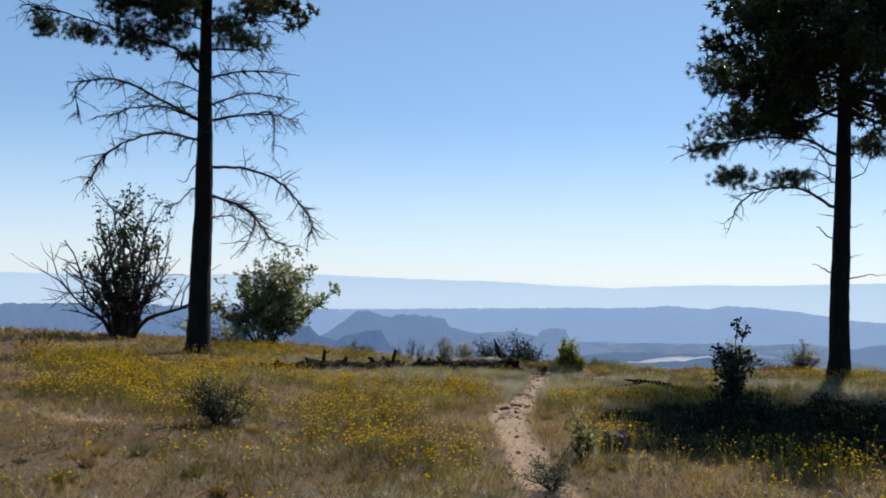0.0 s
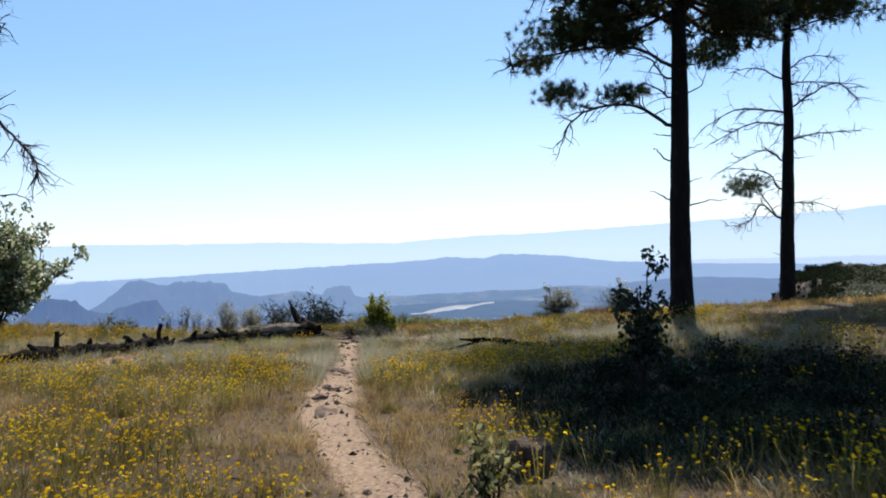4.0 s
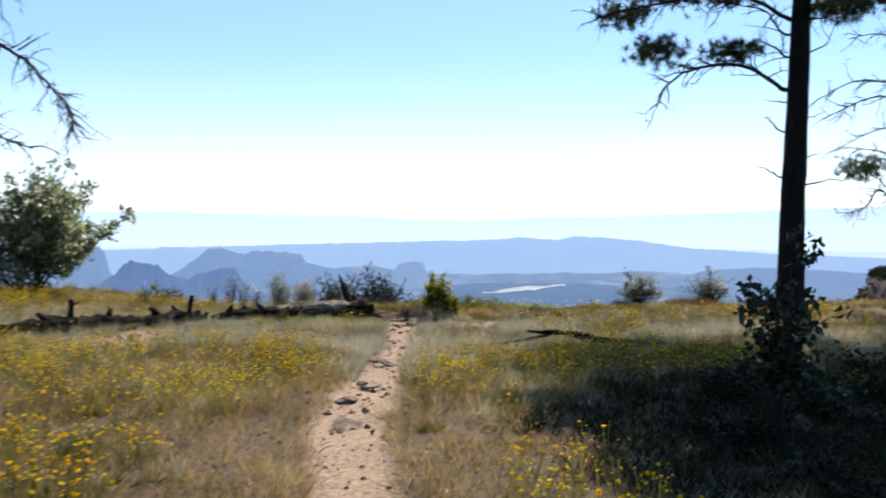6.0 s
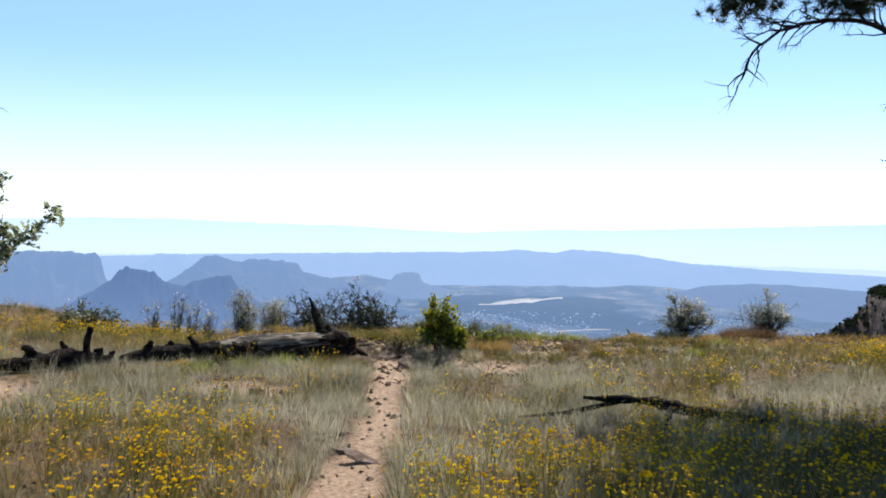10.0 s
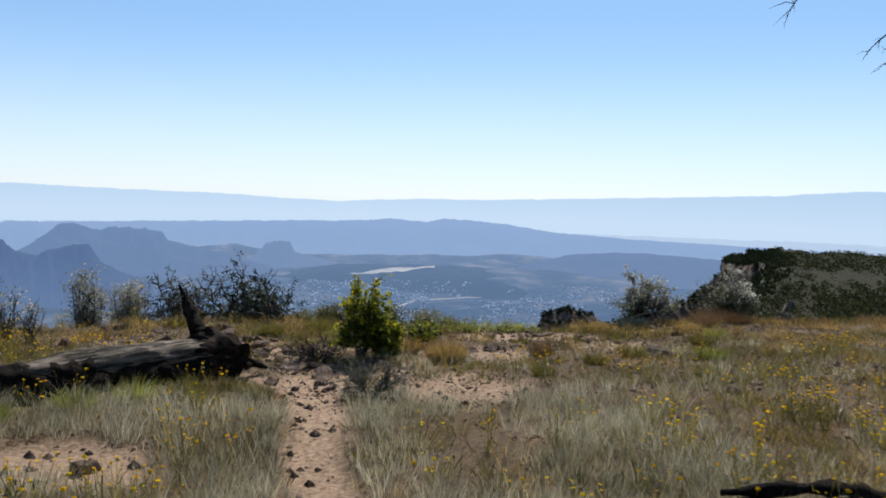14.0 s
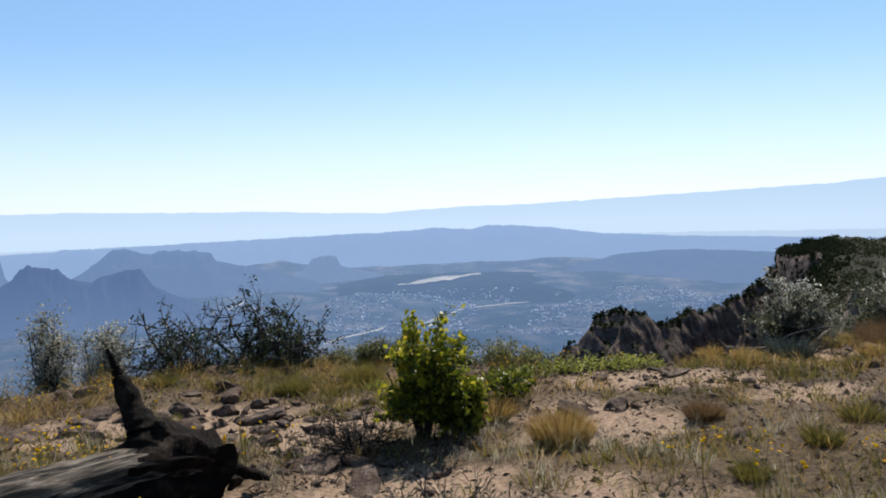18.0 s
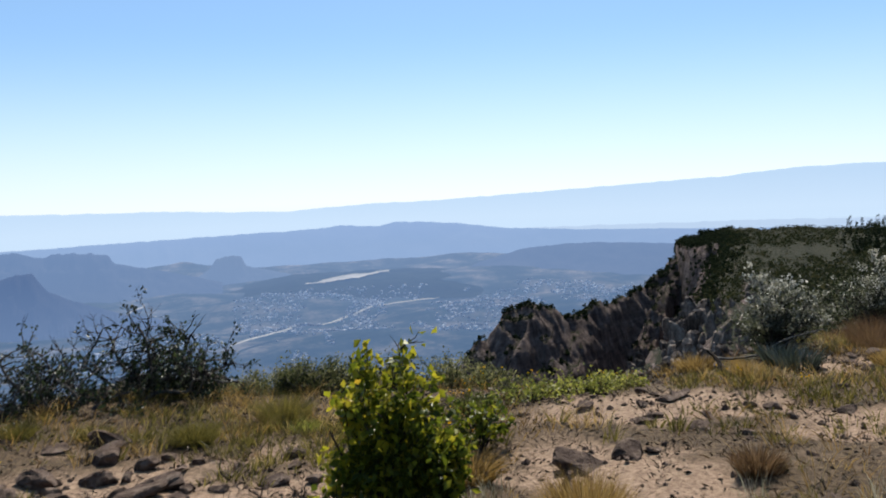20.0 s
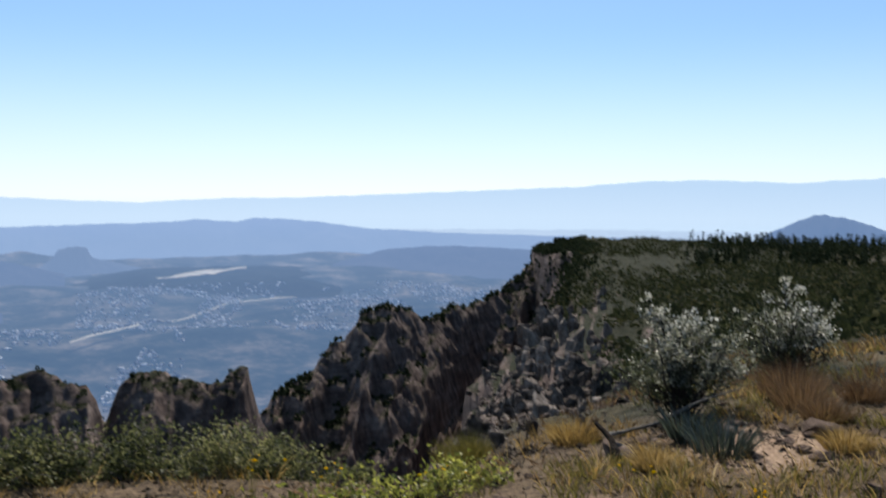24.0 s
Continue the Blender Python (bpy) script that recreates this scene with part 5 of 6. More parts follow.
wood(pale, "burnt_underside", rel(pale, [(-2.35, 12.0, gz(-2.4, 12, 0.08)), (-1.65, 13.02, gz(-1.65, 13.1, 0.1)), (-1.1, 13.72, gz(-1.2, 13.7, 0.12)), (-0.8, 14.1, gz(-0.8, 14.1, 0.08))]), [0.12, 0.13, 0.13, 0.08], M_CHAR, "charred black underside", 0.25, 14, seed=4.0)
timber(pale, "charred_end", rel(pale, [(-1.3, 13.58, gz(-1.3, 13.6, 0.25)), (-1.05, 13.9, gz(-1.05, 13.9, 0.25)), (-0.85, 14.15, gz(-0.85, 14.15, 0.18)), (-0.75, 14.3, gz(-0.75, 14.3, 0.12))]), [0.1, 0.17, 0.14, 0.05], M_CHAR, "blackened broken end", 0.5, 30, 12, seed=3.0)
SNAG = [(-1.1, 13.84, 0.2, 0.15), (-1.09, 13.88, 0.36, 0.14), (-1.12, 13.92, 0.48, 0.1), (-1.18, 13.96, 0.6, 0.075), (-1.24, 14.01, 0.74, 0.06), (-1.29, 14.05, 0.87, 0.034), (-1.34, 14.07, 0.96, 0.008)]
wood(pale, "snag", rel(pale, [(x_ - 0.11, y_, gz(-1.2, 13.7, z_)) for x_, y_, z_, r_ in SNAG]), [r_ for *q, r_ in SNAG], M_CHAR, "blackened upright horn of burnt wood", 0.3, 16, seed=7.0)
wood(pale, "knob", rel(pale, [(-1.14, 13.86, gz(-1.2, 13.7, 0.3)), (-1.1, 13.88, gz(-1.2, 13.7, 0.42)), (-1.09, 13.9, gz(-1.2, 13.7, 0.52))]), [0.1, 0.075, 0.03], M_CHAR, "", 0.35, 12, seed=12.0)
wood(pale, "splinter", rel(pale, [(-0.98, 14.0, gz(-1, 14, 0.2)), (-0.75, 14.25, gz(-0.8, 14.2, 0.15)), (-0.5, 14.4, gz(-0.5, 14.4, 0.06))]), [0.1, 0.07, 0.02], M_CHAR, "", 0.35, 9, seed=8.0)

for k in range(34):
    a_ = cl_.uniform(0, 1)
    q = np.array([-2.3, 12.2]) * (1 - a_) + np.array([-0.6, 14.3]) * a_ + cl_.normal(0, 0.1, 2)
    w_ = cl_.uniform(0.05, 0.15)
    ob = part("char_chunk", rock_geo(w_, w_ * 0.7, w_ * cl_.uniform(0.5, 1.1), 1000 + k, 0.5), M_CHAR, pale, smooth_faces=False)
    ob.location = Vector((q[0], q[1], gz(q[0], q[1], cl_.uniform(0.02, 0.2 + 0.12 * (a_ > 0.75))))) - pale.location

stick = thing("fallen_branch", 2.6, 8.8, gz(2.6, 8.8), "dark forked dead branch lying in the grass", "branch")
wood(stick, "main_fork", rel(stick, [(2.25, 8.6, gz(2.3, 8.6, 0.25)), (2.5, 8.7, gz(2.5, 8.7, 0.22)), (2.95, 8.8, gz(2.9, 8.8, 0.19)), (3.3, 8.88, gz(3.4, 8.8, 0.11)), (3.75, 8.8, gz(3.7, 8.7, 0.05)), (4.2, 8.6, gz(4.2, 8.6, 0.02))]), [0.014, 0.03, 0.045, 0.062, 0.06, 0.04], M_CHAR, "", 0.5, 12, seed=6.0)
wood(stick, "side_fork", rel(stick, [(2.7, 8.76, gz(2.7, 8.7, 0.2)), (2.4, 8.74, gz(2.4, 8.7, 0.14)), (2.1, 8.7, gz(2.1, 8.7, 0.09)), (1.6, 8.62, gz(1.6, 8.6, 0.06))]), [0.034, 0.028, 0.022, 0.01], M_CHAR, "", 0.45, 9, seed=4.0)
wood(stick, "side_fork", rel(stick, [(3.2, 8.86, gz(3.2, 8.8, 0.14)), (3.1, 8.6, gz(3.1, 8.6, 0.07)), (3.0, 8.3, gz(3.0, 8.3, 0.02))]), [0.04, 0.034, 0.02], M_CHAR, "", 0.45, 9, seed=14.0)

burnt = thing("dead_branch", 5.3, 19.9, gz(5.3, 19.9), "twisted blackened dead branch on stony ground", "branch")
wood(burnt, "limb", rel(burnt, [(4.95, 19.3, gz(4.95, 19.3, 0.02)), (5.0, 19.5, gz(5, 19.5, 0.18)), (4.98, 19.7, gz(5, 19.7, 0.3))]), [0.03, 0.028, 0.016], M_CHAR, "", 0.25, 9)
wood(burnt, "limb", rel(burnt, [(5.02, 19.6, gz(5, 19.6, 0.2)), (5.5, 20.0, gz(5.5, 20.0, 0.14)), (6.1, 20.3, gz(6.1, 20.3, 0.1)), (6.7, 20.5, gz(6.7, 20.5, 0.22))]), [0.02, 0.018, 0.014, 0.006], M_GREYTWIG, "", 0.2, 8)
wood(burnt, "limb", rel(burnt, [(5.9, 20.2, gz(5.9, 20.2, 0.1)), (6.2, 20.0, gz(6.2, 20.0, 0.25)), (6.8, 20.1, gz(6.8, 20.1, 0.3))]), [0.013, 0.011, 0.005], M_GREYTWIG, "", 0.2, 7)

# left of the way, by the first pine
shrub("oak_bush", -10.1, 17.4, 3.7, 3.0, "large rounded green oak bush at the mesa rim", M_OAK, n_stems=22, leaves=9200, size=(0.17, 0.11), seed=3, clump=0.026, low=0.06)
shrub("half_dead_juniper", -14.2, 15.0, 3.6, 4.2, "half-dead juniper, dark leafy core and bare grey limbs", M_DARKLEAF, M_LIMB, n_stems=10, leaves=2300, size=(0.14, 0.09), seed=14, spread=0.6, low=0.34, thick=2.2, clump=0.026)
shrub("bare_juniper_limbs", -14.4, 15.4, 5.8, 3.8, "fan of bare grey juniper limbs", M_DARKLEAF, M_LIMB, n_stems=20, leaves=0, bare=1.1, seed=15, thick=1.7)
shrub("low_dark_shrub", -3.2, -0.75, 0.95, 0.62, "low dark grey-green shrub in dry grass", M_DARKLEAF, n_stems=18, leaves=4200, size=(0.035, 0.014), seed=21)
shrub("leafy_plant", 1.52, -1.5, 0.5, 0.55, "small leafy plant with pale glossy leaves beside a stone", M_RIMLEAF, n_stems=8, leaves=420, size=(0.075, 0.045), seed=22)
shrub("weedy_clump", 1.25, -2.9, 0.7, 0.26, "grey-green weeds at the path's edge", M_SAGELEAF, n_stems=12, leaves=1200, size=(0.05, 0.012), seed=25)
shrub("oak_sapling", 3.62, 2.05, 0.5, 1.46, "slim dark oak sapling standing in shade", M_DARKLEAF, n_stems=7, leaves=1300, size=(0.085, 0.055), seed=26, spread=0.9, low=0.3, clump=0.03)
shrub("oak_sapling", 4.2, 2.75, 0.7, 0.42, "low spreading oak sapling in shade", M_DARKLEAF, n_stems=9, leaves=700, size=(0.075, 0.045), seed=27)
shrub("yellow_green_oak", 0.66, 15.7, 0.66, 1.02, "small bright yellow-green oak bush with reddening tips", M_BRIGHT, n_stems=16, leaves=3800, size=(0.068, 0.044), seed=31, low=0.14, clump=0.03)
shrub("yellow_green_oak", 0.98, 15.72, 0.46, 0.55, "low bright yellow-green oak bush", M_BRIGHT, n_stems=11, leaves=2000, size=(0.066, 0.044), seed=32, clump=0.03)
shrub("oak_shoot", 0.86, 15.8, 0.14, 1.3, "single tall oak shoot above its bush", M_BRIGHT, n_stems=2, leaves=60, size=(0.07, 0.045), seed=33, low=0.6)
shrub("oak_shoot", 1.62, 17.2, 0.5, 0.36, "small bright green oak shoots", M_BRIGHT, n_stems=7, leaves=420, size=(0.07, 0.045), seed=34)
shrub("path_scrub", 0.62, 12.65, 0.75, 0.42, "low wiry grey scrub in the middle of bare soil", M_SAGELEAF, M_GREYTWIG, n_stems=24, leaves=900, size=(0.035, 0.012), seed=41)
shrub("silver_shrub", 6.55, 20.7, 1.2, 1.1, "silvery seed-headed shrub at the rim", M_SILVER, n_stems=13, leaves=6000, size=(0.05, 0.028), seed=51, low=0.36, clump=0.016, leaf_label="whitish seed heads")
shrub("green_shrub_foot", 6.7, 20.85, 1.2, 0.72, "grey-green undergrowth of a seed-headed shrub", M_SAGELEAF, n_stems=12, leaves=2400, size=(0.05, 0.02), seed=52)
shrub("silver_shrub", 9.2, 22.0, 1.05, 1.08, "large dusty seed-headed shrub on the rim", M_SILVER, n_stems=13, leaves=3600, size=(0.045, 0.026), seed=53, low=0.4, clump=0.018, leaf_label="whitish seed heads")
shrub("green_shrub_foot", 9.0, 22.0, 1.3, 0.9, "brown-green undergrowth of a rim shrub", M_SAGELEAF, n_stems=20, leaves=3200, size=(0.05, 0.02), seed=54)
shrub("dusty_shrub", -4.0, 20.0, 0.8, 1.5, "upright dusty grey-green shrub on the rim", M_DUSTY, n_stems=16, leaves=5600, size=(0.045, 0.022), seed=61, spread=0.7)
shrub("dusty_shrub", -3.35, 20.1, 0.75, 1.1, "upright dusty grey shrub on the rim", M_DUSTY, n_stems=14, leaves=5600, size=(0.045, 0.022), seed=62, spread=0.7)
def sprawl(x, y, w, h, label, seed, n=7, leaves=26):
    """Twisted old shrub: crooked dark limbs that lean out low, forked twigs, thin dark leaves at the tips."""
    global rng
    keep, rng = rng, np.random.default_rng(seed)
    root = thing("twisted_shrub", x, y, ground_z(x, y) - 0.02, label, "shrub", "twisted shrubs along the rim")
    lg = Geo()
    for k in range(n):
        t = rng.uniform(0, 6.28)
        sg = Geo()
        pts = [np.zeros(3)]
        d = np.array([math.cos(t), math.sin(t), 0.5])
        for j in range(5):
            d = d * 0.7 + rng.normal(0, 0.5, 3) + (0, 0, 0.22)
            d /= np.linalg.norm(d)
            pts.append(pts[-1] + d * np.array([w, w, h]) * 0.2)
        p = curve_pts(pts, 4)
        r = 0.026 * rng.uniform(0.7, 1.3)
        tube(sg, p, np.linspace(r, r * 0.3, len(p)), 6, rough=0.2, closed=False)
        limb = part("limb", sg, M_GREYTWIG, root)
        tg = Geo()
        for m in range(23):
            a0 = p[rng.integers(3, len(p))]
            e_ = rng.normal(0, 1, 3) + (0, 0, 0.45)
            e_ *= 0.13 * (w + h) * rng.uniform(0.5, 1.1) / np.linalg.norm(e_)
            q = np.array([a0, a0 + e_ * 0.5 + rng.normal(0, 0.015, 3), a0 + e_])
            tube(tg, q, [r * 0.34, r * 0.22, r * 0.08], 3, closed=False)
            for f in range(3):
                b0 = q[1] + (q[2] - q[1]) * rng.uniform(0, 1)
                g2 = e_ * 0.4 + rng.normal(0, 0.05, 3)
                tube(tg, np.array([b0, b0 + g2 * 0.5 + rng.normal(0, 0.008, 3), b0 + g2]), [r * 0.16, r * 0.12, r * 0.05], 3, closed=False)
                if rng.uniform() < leaves / 60:
                    c = rng.integers(3, 9)
                    leaf_quads(lg, b0 + g2 * rng.uniform(0.3, 1.1, (c, 1)) + rng.normal(0, 0.03, (c, 3)), np.tile(g2, (c, 1)), 0.055, 0.034, 0.8)
        tagged(part("twig", tg, M_LIMB, limb), kind="stuff")
    if lg.v:
        part("foliage", lg, M_DARKLEAF, root)
    rng = keep
    return root


sprawl(-2.35, 20.4, 1.35, 1.2, "dark oak shrub with twisted half-bare limbs", 63, 12, 34)
sprawl(-2.95, 20.2, 1.5, 1.2, "bare twisted dark shrub at the rim", 64, 7, 4)
sprawl(-1.6, 20.5, 1.5, 1.0, "dark twiggy shrub with a few small leaves", 65, 12, 22)
sprawl(-0.95, 20.6, 0.9, 0.8, "small dark oak shrub with crooked limbs", 66, 9, 30)
sprawl(-3.5, 20.4, 1.3, 1.1, "low bare dark shrub at the rim", 67, 6, 6)
for k, (bx, by, bw, bh) in enumerate([(0.55, 21.6, 0.9, 0.62), (1.1, 21.9, 0.9, 0.8), (1.55, 22.1, 0.8, 1.0), (2.0, 22.0, 0.8, 0.92), (2.45, 21.9, 0.8, 1.0), (2.85, 21.8, 0.7, 0.72), (3.2, 21.6, 0.6, 0.5), (0.1, 21.2, 0.8, 0.45), (2.2, 21.4, 0.7, 0.4), (1.4, 21.2, 0.8, 0.36), (3.5, 21.1, 0.5, 0.24), (4.2, 21.5, 0.5, 0.3), (0.25, 20.9, 0.8, 0.42), (0.85, 20.85, 0.8, 0.46), (1.5, 20.95, 0.8, 0.5), (2.1, 20.85, 0.8, 0.46), (2.7, 20.75, 0.7, 0.42), (3.2, 20.5, 0.5, 0.26), (-0.35, 21.1, 0.8, 0.4)]):
    shrub("rim_bush", bx, by, bw, bh, "dusty olive-green leafy bush at the rim's edge", M_RIMLEAF, M_GREYTWIG, n_stems=18, leaves=4200, size=(0.04, 0.022), seed=71 + k, group="bushes along the rim")
# low scrub laid in the pine's shadow, near-black to deepen it
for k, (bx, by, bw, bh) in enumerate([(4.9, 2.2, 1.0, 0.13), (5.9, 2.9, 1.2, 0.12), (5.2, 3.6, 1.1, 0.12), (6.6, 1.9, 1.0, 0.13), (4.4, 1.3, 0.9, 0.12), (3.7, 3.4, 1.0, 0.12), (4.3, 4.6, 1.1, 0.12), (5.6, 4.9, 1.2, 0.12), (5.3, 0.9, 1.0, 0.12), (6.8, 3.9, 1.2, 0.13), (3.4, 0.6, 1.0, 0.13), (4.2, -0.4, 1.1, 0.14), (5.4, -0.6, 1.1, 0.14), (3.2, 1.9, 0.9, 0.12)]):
    shrub("shadow_fill_oak", bx, by, bw, bh, "low near-black oak scrub added to deepen the pine's shadow", M_SHADOW_FILL, n_stems=14, leaves=900, size=(0.055, 0.034), seed=84 + k, group="low oak scrub under the pine")
for k, (bx, by, bw, bh) in enumerate([(3.2, 19.1, 0.9, 0.07), (2.5, 18.9, 0.9, 0.08), (3.8, 19.5, 0.7, 0.07), (1.9, 18.6, 0.7, 0.08)]):
    shrub("creeping_plant", bx, by, bw, bh, "creeping bright green ground plant on bare soil", M_WEED, n_stems=18, leaves=1500, size=(0.045, 0.026), seed=173 + k, group="creeping plants")
shrub("brush_pile", 0.1, 15.3, 0.9, 0.35, "low pile of dark dead twigs", M_DARKLEAF, M_LIMB, n_stems=26, leaves=0, bare=1.1, seed=75)
shrub("far_dead_brush", -12.5, 19.5, 4.0, 0.9, "dark dead brush along the rim", M_DARKLEAF, M_LIMB, n_stems=26, leaves=700, size=(0.1, 0.06), bare=0.6, seed=76)
shrub("far_green_bush", -6.9, 17.7, 1.6, 0.42, "low green bush behind the log", M_SAGELEAF, n_stems=14, leaves=1600, size=(0.08, 0.05), seed=77)
for k, (bx, by, bh) in enumerate([(-4.8, 17.6, 0.85), (-4.4, 17.3, 0.7), (-5.2, 17.4, 0.75), (-4.0, 17.1, 0.6)]):
    shrub("weed_stalks", bx, by, 0.6, bh, "tall dry weed stalks with pale seed heads", M_SILVER, M_GREYTWIG, n_stems=10, leaves=420, size=(0.045, 0.035), seed=78 + 20 * k, low=0.72, spread=0.6, group="weeds behind the log")
for k, (sx, sy, w, h) in enumerate([(19.5, 24.5, 2.0, 0.45), (22, 25, 2.2, 0.5), (24.5, 24, 2.4, 0.6), (20.5, 21, 1.6, 0.4), (28, 23.5, 3, 0.8)]):
    shrub("rim_scrub", sx, sy, w, h, "green scrub on the slope below the rim", M_OAK if k % 2 else M_SAGELEAF, n_stems=14, leaves=2600, size=(0.1, 0.06), seed=90 + k, group="scrub on the slope")
shrub("burnt_stub_shrub", 7.3, 2.6, 0.28, 0.34, "small dark burnt stub", M_DARKLEAF, M_CHAR, n_stems=14, leaves=260, size=(0.05, 0.03), seed=81)
shrub("burnt_stub_shrub", 7.0, 1.35, 0.22, 0.26, "small dark burnt stub", M_DARKLEAF, M_CHAR, n_stems=12, leaves=200, size=(0.05, 0.03), seed=82)

tuft("dry_grass_tuft", 1.72, 15.1, 0.75, 0.5, "rounded tuft of straw-brown dry grass", M_DRY, 2600, 0.003, seed=1, upright=1)
tuft("dry_grass_tuft", 1.35, 16.3, 0.5, 0.4, "tuft of dry grass beside the oak bush", M_DRY, 600, 0.005, seed=2)
tuft("yellow_green_tuft", 5.1, 22.6, 1.15, 0.6, "rounded yellow-green tuft at the rim", M_GREENGRASS, 2200, 0.004, seed=3, upright=0.7)
tuft("yellow_green_tuft", -0.7, 18.3, 0.6, 0.34, "yellow-green tuft among stones", M_GREENGRASS, 1500, 0.0032, seed=4, upright=0.4)
tuft("yellow_green_tuft", 0.1, 19.1, 0.7, 0.5, "yellow-green tuft among stones", M_GREENGRASS, 1600, 0.0032, seed=5, upright=0.4)
tuft("yucca", 5.75, 19.1, 0.75, 0.34, "blue-green spiky yucca rosette", M_YUCCA, 220, 0.012, "yucca", seed=6, stiff=1)
tuft("yucca", 5.95, 19.75, 0.6, 0.34, "dark spiky yucca rosette", M_YUCCA, 120, 0.018, "yucca", seed=7, stiff=1)
for k, (tx, ty, w, h, m) in enumerate([(7.6, 20.2, 0.9, 0.5, M_RUST), (8.1, 20.9, 1.0, 0.55, M_RUST), (7.3, 19.6, 0.7, 0.35, M_RUST), (8.6, 21.4, 1.0, 0.6, M_RUST), (8.3, 20.1, 0.8, 0.4, M_RUST), (3.1, 15.6, 0.5, 0.3, M_RUST),
                                       (5.0, 18.9, 0.5, 0.3, M_DRY), (6.6, 18.7, 0.6, 0.3, M_DRY), (5.3, 20.6, 0.7, 0.4, M_DRY), (3.9, 20.0, 0.4, 0.25, M_DRY)]):
    tuft("dry_grass_tuft", tx, ty, w, h, "rust-brown tuft of dry grass" if m is M_RUST else "pale tuft of dry grass", m, 800, 0.0045, group="dry tufts", seed=20 + k, upright=0.6)

for k, (tx, ty, w, h) in enumerate([(-1.5, 12.2, 0.5, 0.34), (-1.1, 12.5, 0.45, 0.3), (-0.7, 12.9, 0.4, 0.26), (-1.9, 11.8, 0.5, 0.32), (-0.9, 12.0, 0.5, 0.3), (-0.45, 12.4, 0.4, 0.26), (-2.4, 11.3, 0.5, 0.3), (3.4, 14.2, 0.4, 0.26), (4.2, 15.0, 0.5, 0.3), (5.1, 14.6, 0.5, 0.3),
                                    (5.6, 16.0, 0.5, 0.32), (4.4, 13.3, 0.4, 0.24), (6.4, 17.2, 0.5, 0.3), (2.6, 13.6, 0.35, 0.22), (-1.6, 18.7, 0.5, 0.24), (0.3, 18.6, 0.4, 0.2), (-2.3, 18.9, 0.5, 0.28), (1.1, 19.3, 0.5, 0.26)]):
    tuft("leafy_weed", tx, ty, w, h, "fresh yellow-green leafy weed on stony soil", M_WEED if k % 3 == 0 else M_GREENGRASS, 380, 0.0055, "weed", "leafy weeds", seed=60 + k, upright=0.3)
bg_ = np.random.default_rng(91)
for k in range(90):
    ty = bg_.uniform(-8, 9)
    tx = np.interp(ty, WAY_Y, WAY_X) + bg_.choice([-1, 1]) * bg_.uniform(0.45, 5.5)
    if pine_shadow(np.array([tx]), np.array([ty]))[0] > 0.2:
        continue
    w, h = bg_.uniform(0.2, 0.42), bg_.uniform(0.13, 0.26)
    m, what = ((M_DRY, "rounded tuft of straw-coloured bunch grass"), (M_SAGELEAF, "grey-green tuft of bunch grass"), (M_RUST, "brown withered tuft of bunch grass"), (M_GREENGRASS, "olive-green tuft of bunch grass"))[k % 4]
    tuft("bunch_grass", tx, ty, w, h, what, m, 260, 0.005, group="tufts of bunch grass", seed=200 + k, upright=0.2)
rock(1.85, -0.75, 0.46, 0.4, 0.66, 5, "rounded grey-brown boulder beside a leafy plant", "", "boulder")
for k, (x_, y_, w_, d_, h_) in enumerate([(-0.05, 7.5, 0.32, 0.2, 0.1), (0.2, 7.15, 0.34, 0.16, 0.05), (0.08, 3.85, 0.32, 0.2, 0.07), (0.16, 4.95, 0.3, 0.16, 0.05), (0.2, 2.75, 0.46, 0.26, 0.04), (0.0, 5.6, 0.16, 0.12, 0.06),
                                          (4.12, 12.1, 0.26, 0.2, 0.2), (-1.44, 10.26, 0.24, 0.18, 0.18), (2.6, 16.5, 0.34, 0.26, 0.2), (3.4, 16.9, 0.42, 0.24, 0.16), (5.9, 17.7, 0.4, 0.3, 0.26), (3.0, 14.7, 0.34, 0.24, 0.2),
                                          (4.8, 15.4, 0.46, 0.3, 0.24), (3.9, 18.3, 0.36, 0.22, 0.07), (3.3, 17.6, 0.22, 0.15, 0.07), (2.9, 18.2, 0.3, 0.2, 0.08), (1.2, -4.9, 0.3, 0.22, 0.12), (1.35, -5.2, 0.26, 0.2, 0.1), (1.3, -2.1, 0.26, 0.18, 0.14),
                                          (0.9, 15.1, 0.4, 0.24, 0.14), (5.2, 19.6, 0.5, 0.35, 0.25), (6.3, 19.9, 0.55, 0.4, 0.28), (6.9, 19.3, 0.4, 0.3, 0.2), (7.5, 18.9, 0.5, 0.32, 0.22), (4.6, 20.9, 0.5, 0.4, 0.3), (4.3, 21.3, 0.6, 0.4, 0.3),
                                          (-2.4, -3.3, 0.22, 0.16, 0.12), (-1.2, 0.3, 0.26, 0.2, 0.14), (-5.2, 4.6, 0.34, 0.24, 0.16), (-0.6, -1.5, 0.2, 0.16, 0.12), (-1.6, -1.8, 0.18, 0.14, 0.12), (2.9, -3.0, 0.2, 0.16, 0.1)]):
    rock(x_, y_, w_ * (0.8 if k == 4 else 1), d_, h_, 100 + k, material=M_SLAB if k < 6 else None)
rr_ = np.random.default_rng(5)
for k in range(215):
    if k < 105:
        x_, y_ = rr_.normal(-1.3, 1.25), rr_.normal(16.6, 1.0)
    elif k > 150:
        x_, y_ = rr_.normal(6.2, 1.1), rr_.normal(19.6, 0.9)
    else:
        x_, y_ = rr_.normal(3.5, 1.0), rr_.normal(17.2, 1.1)
    s_ = (0.1 + 0.32 * rr_.uniform() ** 2.0) * (1.45 if k < 105 else 0.6)
